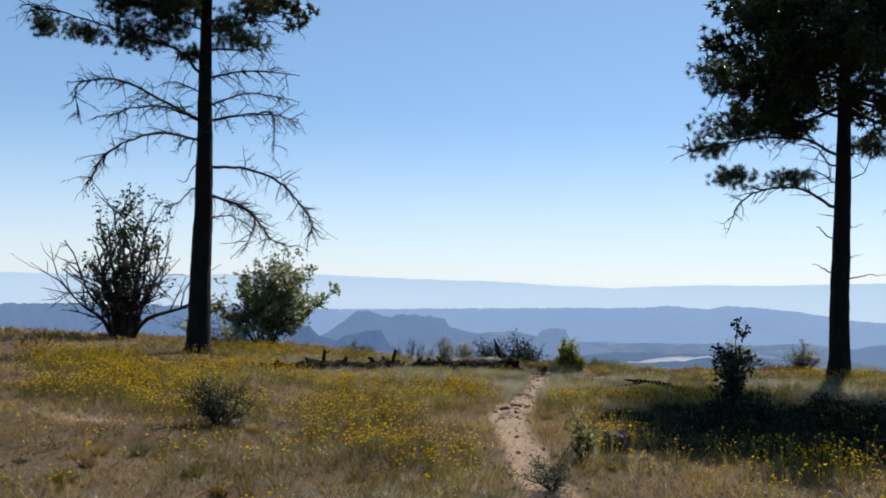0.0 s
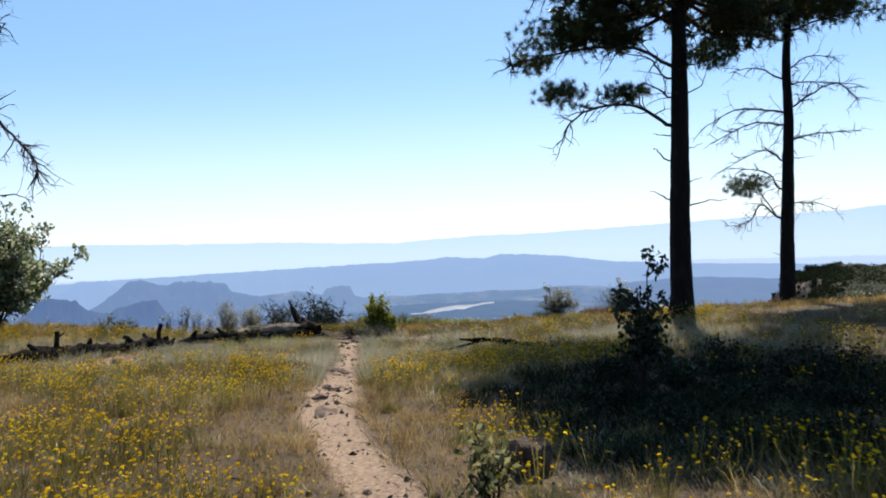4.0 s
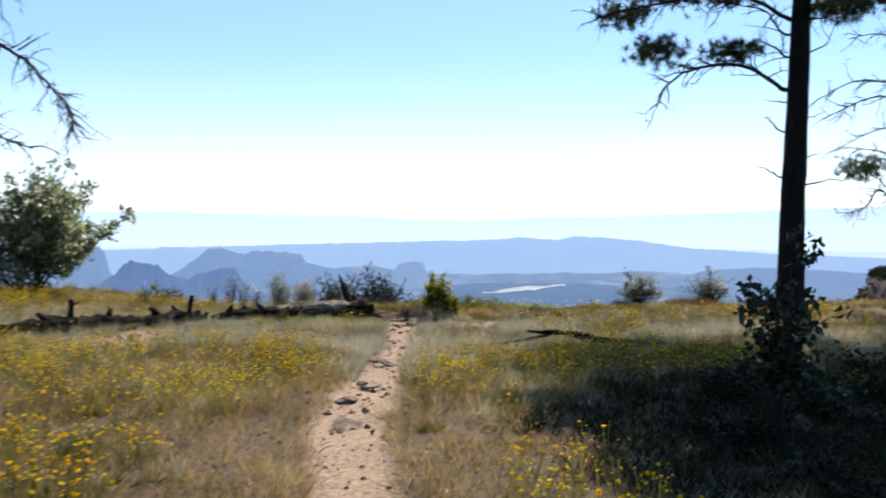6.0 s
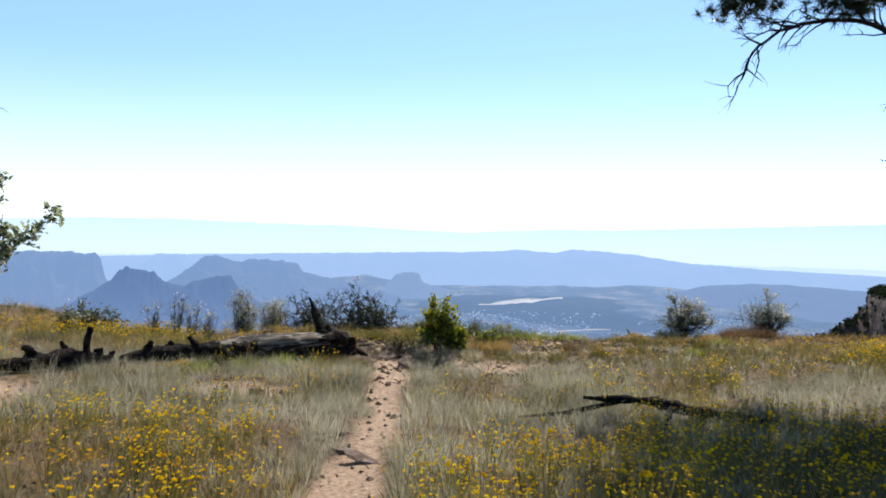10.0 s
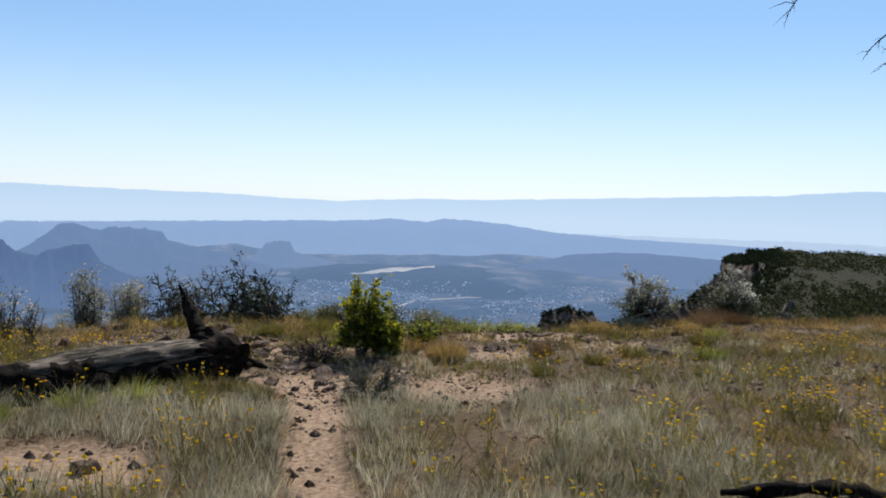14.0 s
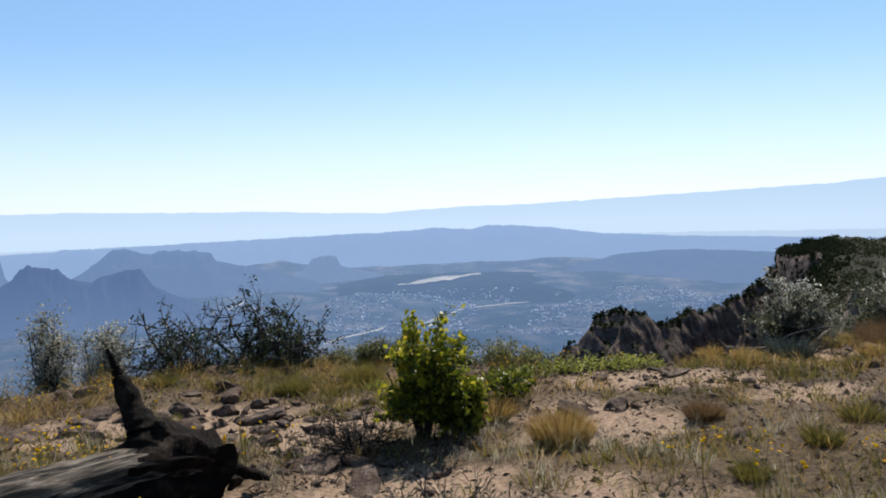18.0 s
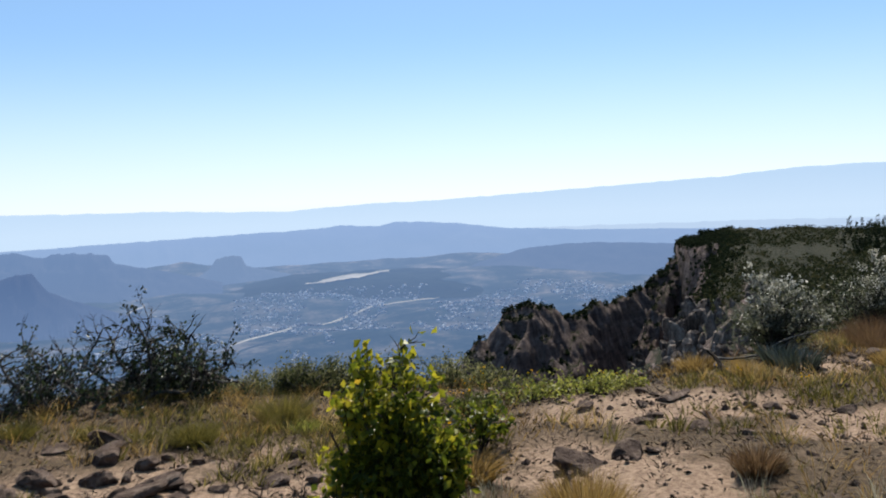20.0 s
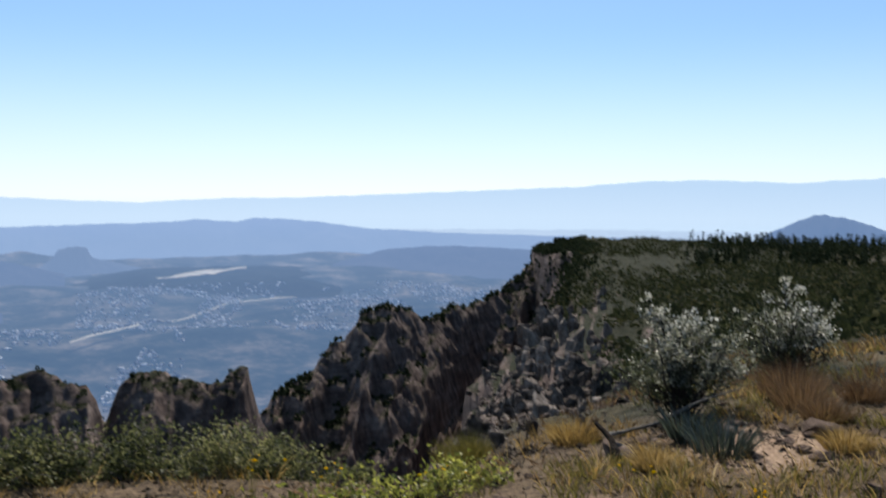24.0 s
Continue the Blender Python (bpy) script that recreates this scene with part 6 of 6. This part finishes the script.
    rock(x_, y_, s_, s_ * rr_.uniform(0.5, 0.9), s_ * rr_.uniform(0.3, 0.6), 300 + k, "broken brown stone among rubble on bare soil", "rubble by the rim")
for k in range(70):
    x_, y_ = rr_.uniform(-6, 6), rr_.uniform(-9, 4)
    if abs(x_ - np.interp(y_, WAY_Y, WAY_X)) < 0.4:
        continue
    s_ = 0.06 + 0.16 * rr_.uniform() ** 2
    rock(x_, y_, s_ * 1.2, s_, s_ * rr_.uniform(0.5, 0.8), 600 + k, "dark stone lying among dry grass and litter", "stones in the meadow")
for k in range(60):
    x_, y_ = rr_.normal(-0.1, 0.8), rr_.normal(15.0, 0.8)
    s_ = 0.05 + 0.16 * rr_.uniform() ** 2
    rock(x_, y_, s_ * 1.3, s_, s_ * rr_.uniform(0.5, 0.9), 700 + k, "small broken brown stone on bare soil", "small stones by the log")

# ---------------------------------------------------------------- meadow
def scatter(n, x0, x1, y0, y1, density):
    x, y = rng.uniform(x0, x1, n), rng.uniform(y0, y1, n)
    keep = rng.uniform(0, 1, n) < density(x, y)
    x, y = x[keep], y[keep]
    ok = rim_distance(x, y) > -1.4
    return x[ok], y[ok]


def way_gap(x, y):
    return np.abs(x - np.interp(y, WAY_Y, WAY_X))


def meadow(name, xy, blades_each, height, spread, width, material, label, lean=0.5, hvar=(0.5, 1.15)):
    x, y = xy
    n = len(x)
    z = land_z(x, y)
    k = blades_each
    th = rng.uniform(0.6, 1.3, n)
    t = rng.uniform(0, 2 * np.pi, n * k)
    rr = np.sqrt(rng.uniform(0, 1, n * k))
    bx, by = np.repeat(x, k) + np.cos(t) * rr * spread, np.repeat(y, k) + np.sin(t) * rr * spread
    base = np.stack([bx, by, np.repeat(z, k) - 0.015], 1)
    ln = rr * lean + 0.1
    t2 = t + rng.normal(0, 0.8, n * k)
    d = np.stack([np.cos(t2) * ln, np.sin(t2) * ln, np.ones(n * k)], 1)
    L = height * np.repeat(th, k) * rng.uniform(*hvar, n * k)
    dist = np.hypot(np.maximum(0, np.abs(bx - 0.6) - 5), np.maximum(0, by - 14))
    W = width * rng.uniform(0.6, 1.4, n * k) * (1 + np.clip(dist / 10, 0, 1.5))
    g = Geo()
    blades(g, base, d, L, W, 0.22)
    return tagged(part(name, g, material), label, "grass", kind="stuff")


def open_ground(x, y):
    return np.clip(1 - bareness(x, y) * 1.6, 0, 1)


# straw, weeds and flowers are thinned inside the shadow mask, which keeps it dark
def dry_density(x, y):
    clump = np.clip(0.5 + 0.9 * fbm(x * 0.9, y * 0.9, 1.0, 4) + 1.1 * vnoise(x * 2.6, y * 2.6, 21.0), 0.02, 1)
    thin = np.where(y < 0, 0.55, 1) * (1 - 0.4 * smooth(6, 8, y) * smooth(13.5, 12, y)) * np.where((y > 12.5) & (np.abs(x - 1.5) < 5) & (y < 17.2), 0.45, 1)
    return (1 - 0.93 * pine_shadow(x, y)) * open_ground(x, y) * clump * thin * np.clip(1.25 - way_gap(x, y) / 22, 0.25, 1)


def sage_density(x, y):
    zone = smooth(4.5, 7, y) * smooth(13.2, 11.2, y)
    return (1 - 0.93 * pine_shadow(x, y)) * open_ground(x, y) * np.clip((zone * np.clip(1.3 - way_gap(x, y) / 7, 0, 1) + 0.1) * (0.7 + 0.9 * fbm(x * 0.8, y * 0.8, 4.0, 3)), 0, 1)


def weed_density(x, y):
    return (1 - 0.93 * pine_shadow(x, y)) * open_ground(x, y) * np.clip(0.15 + 1.1 * fbm(x * 0.55, y * 0.55, 7.0, 3), 0, 1) * np.clip(1.2 - way_gap(x, y) / 14, 0.1, 1)


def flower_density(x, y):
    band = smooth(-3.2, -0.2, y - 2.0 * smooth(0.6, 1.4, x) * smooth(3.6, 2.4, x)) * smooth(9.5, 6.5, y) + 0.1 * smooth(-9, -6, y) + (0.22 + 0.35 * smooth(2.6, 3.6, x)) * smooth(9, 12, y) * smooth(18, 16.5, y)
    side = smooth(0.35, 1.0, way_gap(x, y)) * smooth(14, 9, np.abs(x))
    return (1 - 0.97 * pine_shadow(x, y)) * open_ground(x, y) * np.clip(band * side * ((0.26 + 0.14 * smooth(0, 3, y)) + 1.6 * fbm(x * 0.5, y * 0.5, 11.0, 3)), 0, 1)


meadow("dry_grass", scatter(31000, -17, 17, -9, 21.5, dry_density), 14, 0.22, 0.1, 0.0038, M_DRY, "dry straw-coloured meadow grass", 0.75)
meadow("dry_grass_outer", scatter(6500, -45, 40, -14, 30, lambda x, y: np.where(np.abs(x) > 13, 0.85, 0.0) * open_ground(x, y)), 9, 0.3, 0.2, 0.014, M_DRY, "dry straw-coloured grass farther off", 0.7)
meadow("litter", scatter(11000, -9, 9, -9, 20, lambda x, y: (1 - 0.5 * smooth(0, 4, y)) * np.clip(1 - bareness(x, y), 0.06, 1)), 6, 0.1, 0.13, 0.009, M_RUST, "brown dead stalks and litter among the grass", 2.2)
meadow("grey_green_grass", scatter(14500, -7, 9, 3, 16, sage_density), 24, 0.225, 0.09, 0.0032, M_SAGE, "upright grey-green meadow grass", 0.35)
meadow("green_weeds", scatter(12500, -12, 12, -8, 21, weed_density), 15, 0.2, 0.09, 0.0065, M_GREENGRASS, "yellow-green weeds in the meadow", 0.6)


def rim_density(x, y):
    az, r = polar(x, y)
    return np.clip((rim_distance(x, y) > 0.1) * (y > 20) * np.where(az < 30, 0.22, 1) * (0.25 + 0.75 * smooth(1.5, 4, rim_distance(x, y))) * (0.2 + 0.8 * fbm(x * 0.6, y * 0.6, 5.0, 3)), 0, 1)


meadow("rim_grass", scatter(3600, 4, 18, 20, 33, rim_density), 12, 0.22, 0.14, 0.006, M_RUST, "thin dry grass along the stony rim", 0.6)
meadow("rim_weeds", scatter(1500, 4, 18, 20, 33, rim_density), 12, 0.26, 0.12, 0.008, M_GREENGRASS, "olive weeds along the stony rim", 0.6)


def bank_density(x, y):
    return np.clip((0.15 + 1.2 * fbm(x * 1.1, y * 1.1, 14.0, 3)) * smooth(12.2, 13.5, y) * (1 - 0.75 * bareness(x, y)), 0, 1)


meadow("bank_weeds", scatter(5200, -4.5, 9.5, 12, 20.8, bank_density), 14, 0.13, 0.07, 0.005, M_GREENGRASS, "small olive and yellow-green weeds on stony soil", 0.7)
meadow("bank_stalks", scatter(5000, -4.5, 9.5, 12, 20.8, lambda x, y: 0.8 - 0.5 * bareness(x, y)), 9, 0.09, 0.1, 0.005, M_LITTER, "dark dead stalks and twigs on stony soil", 2.0)


# dark blades fill the shadow mask and stand in for deeper shade
meadow("shadow_fill", scatter(8200, -1, 11, -4.5, 10, pine_shadow), 15, 0.17, 0.13, 0.011, M_SHADOW_FILL, "near-black blades filling the pine's cast shadow to deepen it", 0.8)


def front_density(x, y):
    return np.clip(0.1 + 1.3 * fbm(x * 0.8, y * 0.8, 17.0, 3), 0, 1) * smooth(3, -0.5, y) * open_ground(x, y)


meadow("front_weeds", scatter(4200, -7, 7, -9.5, 3, front_density), 16, 0.13, 0.08, 0.0055, M_SAGE, "low grey-green weeds among litter", 0.8)
meadow("front_stalks", scatter(2600, -7, 7, -9.5, 4, lambda x, y: 0.9 * open_ground(x, y)), 7, 0.08, 0.13, 0.005, M_LITTER, "dark dead stalks and twigs among the grass", 2.4)
meadow("fine_straw", scatter(7500, -6.5, 6.5, -7, 7, lambda x, y: open_ground(x, y) * np.clip(0.55 + 1.0 * vnoise(x * 2.1, y * 2.1, 41.0), 0.03, 1) * (0.5 + 0.5 * smooth(-4, -1, y)) * (1 - 0.93 * pine_shadow(x, y))), 13, 0.17, 0.1, 0.0032, M_DRY, "fine upright straw stalks over the meadow", 0.45)


def build_flowers():
    x, y = scatter(24000, -13, 12, -8, 19.5, flower_density)
    n = len(x)
    z = land_z(x, y)
    k = 7
    h = np.repeat(rng.uniform(0.16, 0.36, n), k) * rng.uniform(0.7, 1.12, n * k)
    bx, by = np.repeat(x, k), np.repeat(y, k)
    dx, dy = rng.normal(0, 0.085, n * k), rng.normal(0, 0.085, n * k)
    base = np.stack([bx + dx * 0.25, by + dy * 0.25, np.repeat(z, k)], 1)
    head = np.stack([bx + dx, by + dy, np.repeat(z, k) + h], 1)
    stems = Geo()
    s = np.stack([np.full(n * k, 0.0025), rng.normal(0, 0.0015, n * k), np.zeros(n * k)], 1)
    v = np.stack([base - s, base + s, head + s * 0.6, head - s * 0.6], 1)
    stems.add(v.reshape(-1, 3), np.arange(n * k * 4).reshape(-1, 4))
    leaf_quads(stems, base + (head - base) * rng.uniform(0.1, 0.7, (n * k, 1)) + rng.normal(0, 0.02, (n * k, 3)), rng.normal(0, 1, (n * k, 3)) + (0, 0, 0.6), 0.07, 0.012, 0.3)
    petals = Geo()
    tilt = rng.normal(0, 0.45, (n * k, 2))
    nrm = np.stack([tilt[:, 0], tilt[:, 1] - 0.15, np.ones(n * k)], 1)
    nrm /= np.linalg.norm(nrm, axis=1)[:, None]
    u = np.cross(nrm, (0.0, 1.0, 0.0))
    u /= np.linalg.norm(u, axis=1)[:, None]
    w = np.cross(nrm, u)
    R = rng.uniform(0.007, 0.017, n * k)
    m = 7
    rings = []
    for q in range(m):
        a_ = 2 * np.pi * q / m
        rad = R * rng.uniform(0.8, 1.2, n * k)
        rings.append(head + (u * math.cos(a_) + w * math.sin(a_)) * rad[:, None] + nrm * 0.003 * (q % 2))
    v = np.stack([head + nrm * R[:, None] * 0.5] + rings, 1)
    i = np.arange(n * k)[:, None] * (m + 1)
    petals.add(v.reshape(-1, 3), np.concatenate([i + [0, 1 + q, 1 + (q + 1) % m] for q in range(m)]))
    tagged(part("flower_stems", stems, M_GREENGRASS), "thin green stems of meadow flowers", "flowers", kind="stuff")
    tagged(part("yellow_flowers", petals, M_FLOWER, smooth_faces=False), "small yellow flower heads scattered over the meadow", "flowers", kind="stuff")


build_flowers()


def build_pebbles():
    """Gravel and clods on the bare soil."""
    x, y = scatter(20000, -6, 8, -8, 20.5, lambda x, y: bareness(x, y) * 0.75 + 0.05 + 0.15 * smooth(12, 14, y))
    n = len(x)
    z = land_z(x, y) - 0.035 * bareness(x, y)
    s = 0.007 + 0.04 * rng.uniform(0, 1, n) ** 4.5
    oc = np.array([(1, 0, 0), (0, 1, 0), (-1, 0, 0), (0, -1, 0), (0, 0, 0.8), (0.1, 0.1, -0.8)])
    f = np.array([(0, 1, 4), (1, 2, 4), (2, 3, 4), (3, 0, 4), (1, 0, 5), (2, 1, 5), (3, 2, 5), (0, 3, 5)])
    v = np.stack([x, y, z + s * 0.2], 1)[:, None] + oc[None] * s[:, None, None] * rng.uniform(0.6, 1.3, (n, 6, 3))
    g = Geo().add(v.reshape(-1, 3), (np.arange(n)[:, None, None] * 6 + f[None]).reshape(-1, 3))
    tagged(part("gravel", g, M_ROCK, smooth_faces=False), "small stones and clods on bare soil", "gravel", kind="stuff")


build_pebbles()


def build_litter():
    """Dead leaves, bark chips and twigs strewn over the soil."""
    x, y = scatter(26000, -7, 9, -9, 20.8, lambda x, y: 0.22 + 0.7 * smooth(9, 13, y))
    n = len(x)
    z = land_z(x, y) - 0.03 * bareness(x, y) + 0.008
    flat = rng.normal(0, 1, (n, 3)) * (1, 1, 0.12)
    g = Geo()
    leaf_quads(g, np.stack([x, y, z], 1), flat, 0.055, 0.022, 0.05)
    tagged(part("leaf_litter", g, M_LITTER), "dead leaves and bark chips on the soil", "litter", kind="stuff")


build_litter()


def build_scrub():
    """Bushes on the slopes towards the mesa, and pines along its top."""
    g = Geo()
    n = 13000
    r = 9 * (600 / 9) ** rng.uniform(0, 1, n)
    azd = rng.uniform(14, 75, n)
    r[:6000], azd[:6000] = rng.uniform(150, 610, 6000), rng.uniform(25, 62, 6000)
    p = at_polar(azd, r, np.zeros(n))
    d = rim_distance(p[:, 0], p[:, 1])
    ok = (d > np.where(r < 170, 2 + 0.1 * r, 2)) & (r > 30)
    p, r = p[ok], r[ok]
    d = fbm(p[:, 0] / 30, p[:, 1] / 30, 3.0, 3)
    ok = rng.uniform(-0.6, 0.6, len(p)) < d + 0.15
    p, r = p[ok], r[ok]
    p[:, 2] = land_z(p[:, 0], p[:, 1])
    size = rng.uniform(0.5, 1.3, len(p)) * np.clip(0.1 + r / 75, 0.16, 2.0)
    m = 14
    c = np.repeat(p, m, 0)
    u = rng.normal(0, 1, (len(c), 3))
    u /= np.linalg.norm(u, axis=1)[:, None]
    u *= rng.uniform(0.55, 1.0, (len(c), 1))
    S = np.repeat(size, m)[:, None]
    q = c + u * S * (1.0, 1.0, 0.62) + S * (0, 0, 0.4)
    L = np.repeat(size, m)
    for lo, hi in ((0, 0.3), (0.3, 0.8), (0.8, 1.4), (1.4, 9)):
        k = (L >= lo) & (L < hi)
        leaf_quads(g, q[k], u[k], 0.58 * (lo + min(hi, 2)) / 2, 0.42 * (lo + min(hi, 2)) / 2, 0.6)
    tagged(part("hillside_scrub", g, M_SCRUB), "low green scrub over the slopes", "scrub", kind="stuff")
    g = Geo()
    n = 1300
    azd, r = rng.uniform(36.5, 70, n), rng.uniform(300, 620, n)
    ok = (fbm(azd * 0.5, r / 60, 2.0, 3) > -0.3) & (rng.uniform(0, 1, n) < smooth(36, 38.5, azd))
    azd, r = azd[ok], r[ok]
    p = at_polar(azd, r, np.zeros(len(r)))
    p[:, 2] = land_z(p[:, 0], p[:, 1])
    hgt = rng.uniform(2.5, 9.0, len(r))
    for q, h in zip(p, hgt):
        tube(g, np.array([q, q + (0, 0, h * 0.9)]), [0.22, 0.06], 4, closed=False)
        m = 60
        f = rng.uniform(0.28, 1, m)
        t = rng.uniform(0, 6.28, m)
        R = h * 0.23 * (1.15 - f) ** 0.6 * rng.uniform(0.3, 1.1, m)
        c = q + np.stack([np.cos(t) * R, np.sin(t) * R, f * h], 1)
        leaf_quads(g, c, np.stack([np.cos(t), np.sin(t), 0 * t], 1), 0.95, 0.6, 0.5)
    tagged(part("mesa_woods", g, M_FARTREE), "dark pine woods on the far mesa top", "woods", kind="stuff")


build_scrub()


def block_column(seed, n=8, blocks=4):
    """A pillar of cracked rock, one unit wide and high: uneven stacked blocks, recessed joints, a broken top."""
    r = np.random.default_rng(seed)
    a_ = (np.arange(n) + r.uniform(-0.42, 0.42, n)) * 2 * np.pi / n
    ring0 = np.stack([np.cos(a_), np.sin(a_)], 1) * r.uniform(0.55, 1.1, (n, 1)) * 0.5
    rings, z, off = [], -0.05, np.zeros(2)
    cuts = np.sort(r.uniform(0.2, 0.85, blocks - 1)).tolist() + [0.93]
    for b_, top in enumerate(cuts):
        off = off + r.normal(0, 0.05, 2)
        shape = ring0 * (1.15 - 0.45 * z - r.uniform(0, 0.15)) * r.uniform(0.85, 1.12, (n, 1)) + off
        slope = r.normal(0, 0.22, 2)
        for zz, k in ((z + 0.02, 0.94), (top - 0.06, 1.0), (top, 0.84)):
            rings.append(np.column_stack([off + (shape - off) * k, zz + ((shape - off) @ slope + r.normal(0, 0.018, n)) * (zz > 0.1)]))
        z = top
    rings.append(np.column_stack([off + (shape - off) * 0.3 + r.normal(0, 0.06, 2), rings[-1][:, 2] * 0.4 + 0.6 + r.uniform(-0.03, 0.08)]))
    m = len(rings)
    i = np.arange(m - 1)[:, None] * n
    j = np.arange(n)[None]
    q = np.stack([i + j, i + (j + 1) % n, i + n + (j + 1) % n, i + n + j], -1).reshape(-1, 4)
    return np.concatenate(rings), q


def place(v, q, w, d, h, turn, tilt):
    v = v * (w, d, h)
    c, s_ = math.cos(turn), math.sin(turn)
    v = np.stack([v[:, 0] * c - v[:, 1] * s_, v[:, 0] * s_ + v[:, 1] * c, v[:, 2]], 1)
    return v + v[:, 2:] * np.array([tilt[0], tilt[1], 0]) + q


def build_cliffs():
    """Dark bushes on the ledges of the far spur and the crags in the canyon."""
    leaves = Geo()
    t = rng.uniform(0, 1, 2600)
    ex = np.interp(t, np.linspace(0, 1, 6), [99, 172, 246, 292, 345, 420]) - 42 * rng.uniform(0, 1, 2600) ** 1.3 + 8
    ey = np.interp(t, np.linspace(0, 1, 6), [210, 322, 440, 539, 645, 700]) + rng.normal(0, 6, 2600)
    edge = polar(ex, ey)
    lines = [(edge[0], edge[1], 0.7)]
    for lo, hi, line, back, n in ((7, 29, SPUR, 90, 2200), (-24, 10, KNOB, 45, 1100)):
        azd = rng.uniform(lo, hi, n)
        lines.append((azd, np.interp(azd, line[:, 0], line[:, 1]) + 10 - back * rng.uniform(0, 1, n) ** 1.5, 0.8))
    for azd, r, scale in lines:
        p = at_polar(azd, r, np.zeros(len(r)))
        p[:, 2] = land_z(p[:, 0], p[:, 1])
        slope = np.hypot(land_z(p[:, 0] + 1.5, p[:, 1]) - p[:, 2], land_z(p[:, 0], p[:, 1] + 1.5) - p[:, 2]) / 1.5
        ok = slope < (0.8 if scale > 0.75 else 9.0)
        p, r = p[ok], r[ok]
        size = r * scale * rng.uniform(0.0022, 0.0062, len(r)) * 0.8
        m = 22
        u = rng.normal(0, 1, (len(p) * m, 3))
        u /= np.linalg.norm(u, axis=1)[:, None]
        S = np.repeat(size, m)[:, None]
        c = np.repeat(p, m, 0) + u * S * (1, 1, 0.9) * rng.uniform(0.4, 1, (len(u), 1)) + S * (0, 0, 0.75)
        leaf_quads(leaves, c, u, 0.0032 * np.mean(r) * scale, 0.0022 * np.mean(r) * scale, 0.6)
    tagged(part("cliff_scrub", leaves, M_FARTREE), "dark scrub rooted on cliff ledges", "scrub", kind="stuff")


build_cliffs()


def build_outcrops():
    """Blocky pillars and boulders that step down along the rim towards the mesa."""
    shapes = []
    for k in range(8):
        v, q = block_column(70 + k, 9, 3 + k % 3)
        me = Geo().add(v, q).mesh("rock_column", M_CRAG, False)
        shapes.append(me)
    r_ = np.random.default_rng(19)
    spots = [(9.5, 23.5, 9, 0.6), (11, 27, 9, 0.6), (13, 22.5, 12, 0.7), (12.5, 29, 9, 0.6), (15, 25, 12, 0.8), (16, 21.5, 12, 0.8), (17, 30, 9, 0.7), (18, 24.5, 12, 0.9), (21, 22.5, 14, 0.9), (22, 27, 12, 0.9), (25, 23.5, 14, 0.9), (28, 26, 14, 0.9), (27, 31, 9, 0.8),
             (33, 23.7, 14, 0.8), (36, 28, 12, 0.8), (40, 25.5, 14, 0.8), (48, 24.4, 14, 0.8), (50, 28, 12, 0.8), (60, 25.8, 14, 0.7), (62, 29, 12, 0.7), (75, 26.8, 14, 0.7), (80, 25, 14, 0.7), (100, 27, 14, 0.7), (125, 26.4, 14, 0.7), (120, 29, 10, 0.5), (160, 27.5, 14, 0.6),
             (200, 29.0, 10, 0.45), (205, 26.9, 12, 0.7), (215, 25.2, 10, 0.7), (220, 28.0, 12, 0.55)]
    for r0, az0, count, size in spots:
        c = at_polar(np.array([az0]), np.array([r0]), np.array([0.0]))[0]
        cz = ground_z(c[0], c[1])
        root = thing("rock_outcrop", c[0], c[1], cz, "broken brown-grey rock outcrop of blocky columns along the rim", "rock", "outcrops along the rim")
        for k in range(count):
            a_ = az0 + r_.normal(0, 1.5) * (1 + 12 / r0)
            rr = r0 * (1 + r_.normal(0, 0.08))
            q = at_polar(np.array([a_]), np.array([rr]), np.array([0.0]))[0]
            z = ground_z(q[0], q[1])
            w = r0 * (0.012 + 0.026 * r_.uniform() ** 1.6) * size
            h = w * r_.uniform(1.0, 2.4) * (0.75 if r0 < 30 else 1.0)
            ob = new("rock_column", shapes[r_.integers(8)])
            ob.parent = root
            ob.matrix_local = pose(q[0] - c[0], q[1] - c[1], z - cz - h * 0.38, r_.normal(0, 9), r_.normal(0, 9), r_.uniform(0, 360)) @ Matrix.Diagonal((w * r_.uniform(0.9, 1.6), w * r_.uniform(0.8, 1.2), h, 1))


build_outcrops()


def build_gravel_slope():
    """Rubble between the outcrops."""
    forms = [block_column(90 + k, 5, 1) for k in range(6)]
    g = Geo()
    n = 3400
    r = 6.5 * (130 / 6.5) ** (rng.uniform(0, 1, n) ** 1.35)
    azd = 13 + 10 * (np.log(r / 6.5) / np.log(20)) ** 0.8 + np.abs(rng.normal(0, 5, n)) * np.where(r < 40, 2.0, 1.0) - 1.5
    p = at_polar(azd, r, np.zeros(n))
    p[:, 2] = land_z(p[:, 0], p[:, 1])
    for k in range(n):
        w = r[k] * (0.003 + 0.007 * rng.uniform() ** 2.5) + 0.01
        v, q = forms[rng.integers(6)]
        g.add(place(v, p[k] - (0, 0, w * 0.2), w, w * rng.uniform(0.6, 1), w * rng.uniform(0.35, 0.9), rng.uniform(0, 6.28), rng.normal(0, 0.25, 2)), q)
    tagged(part("rim_rubble", g, M_CRAG, smooth_faces=False), "broken brown rubble down the rim", "rubble", kind="stuff")


build_gravel_slope()
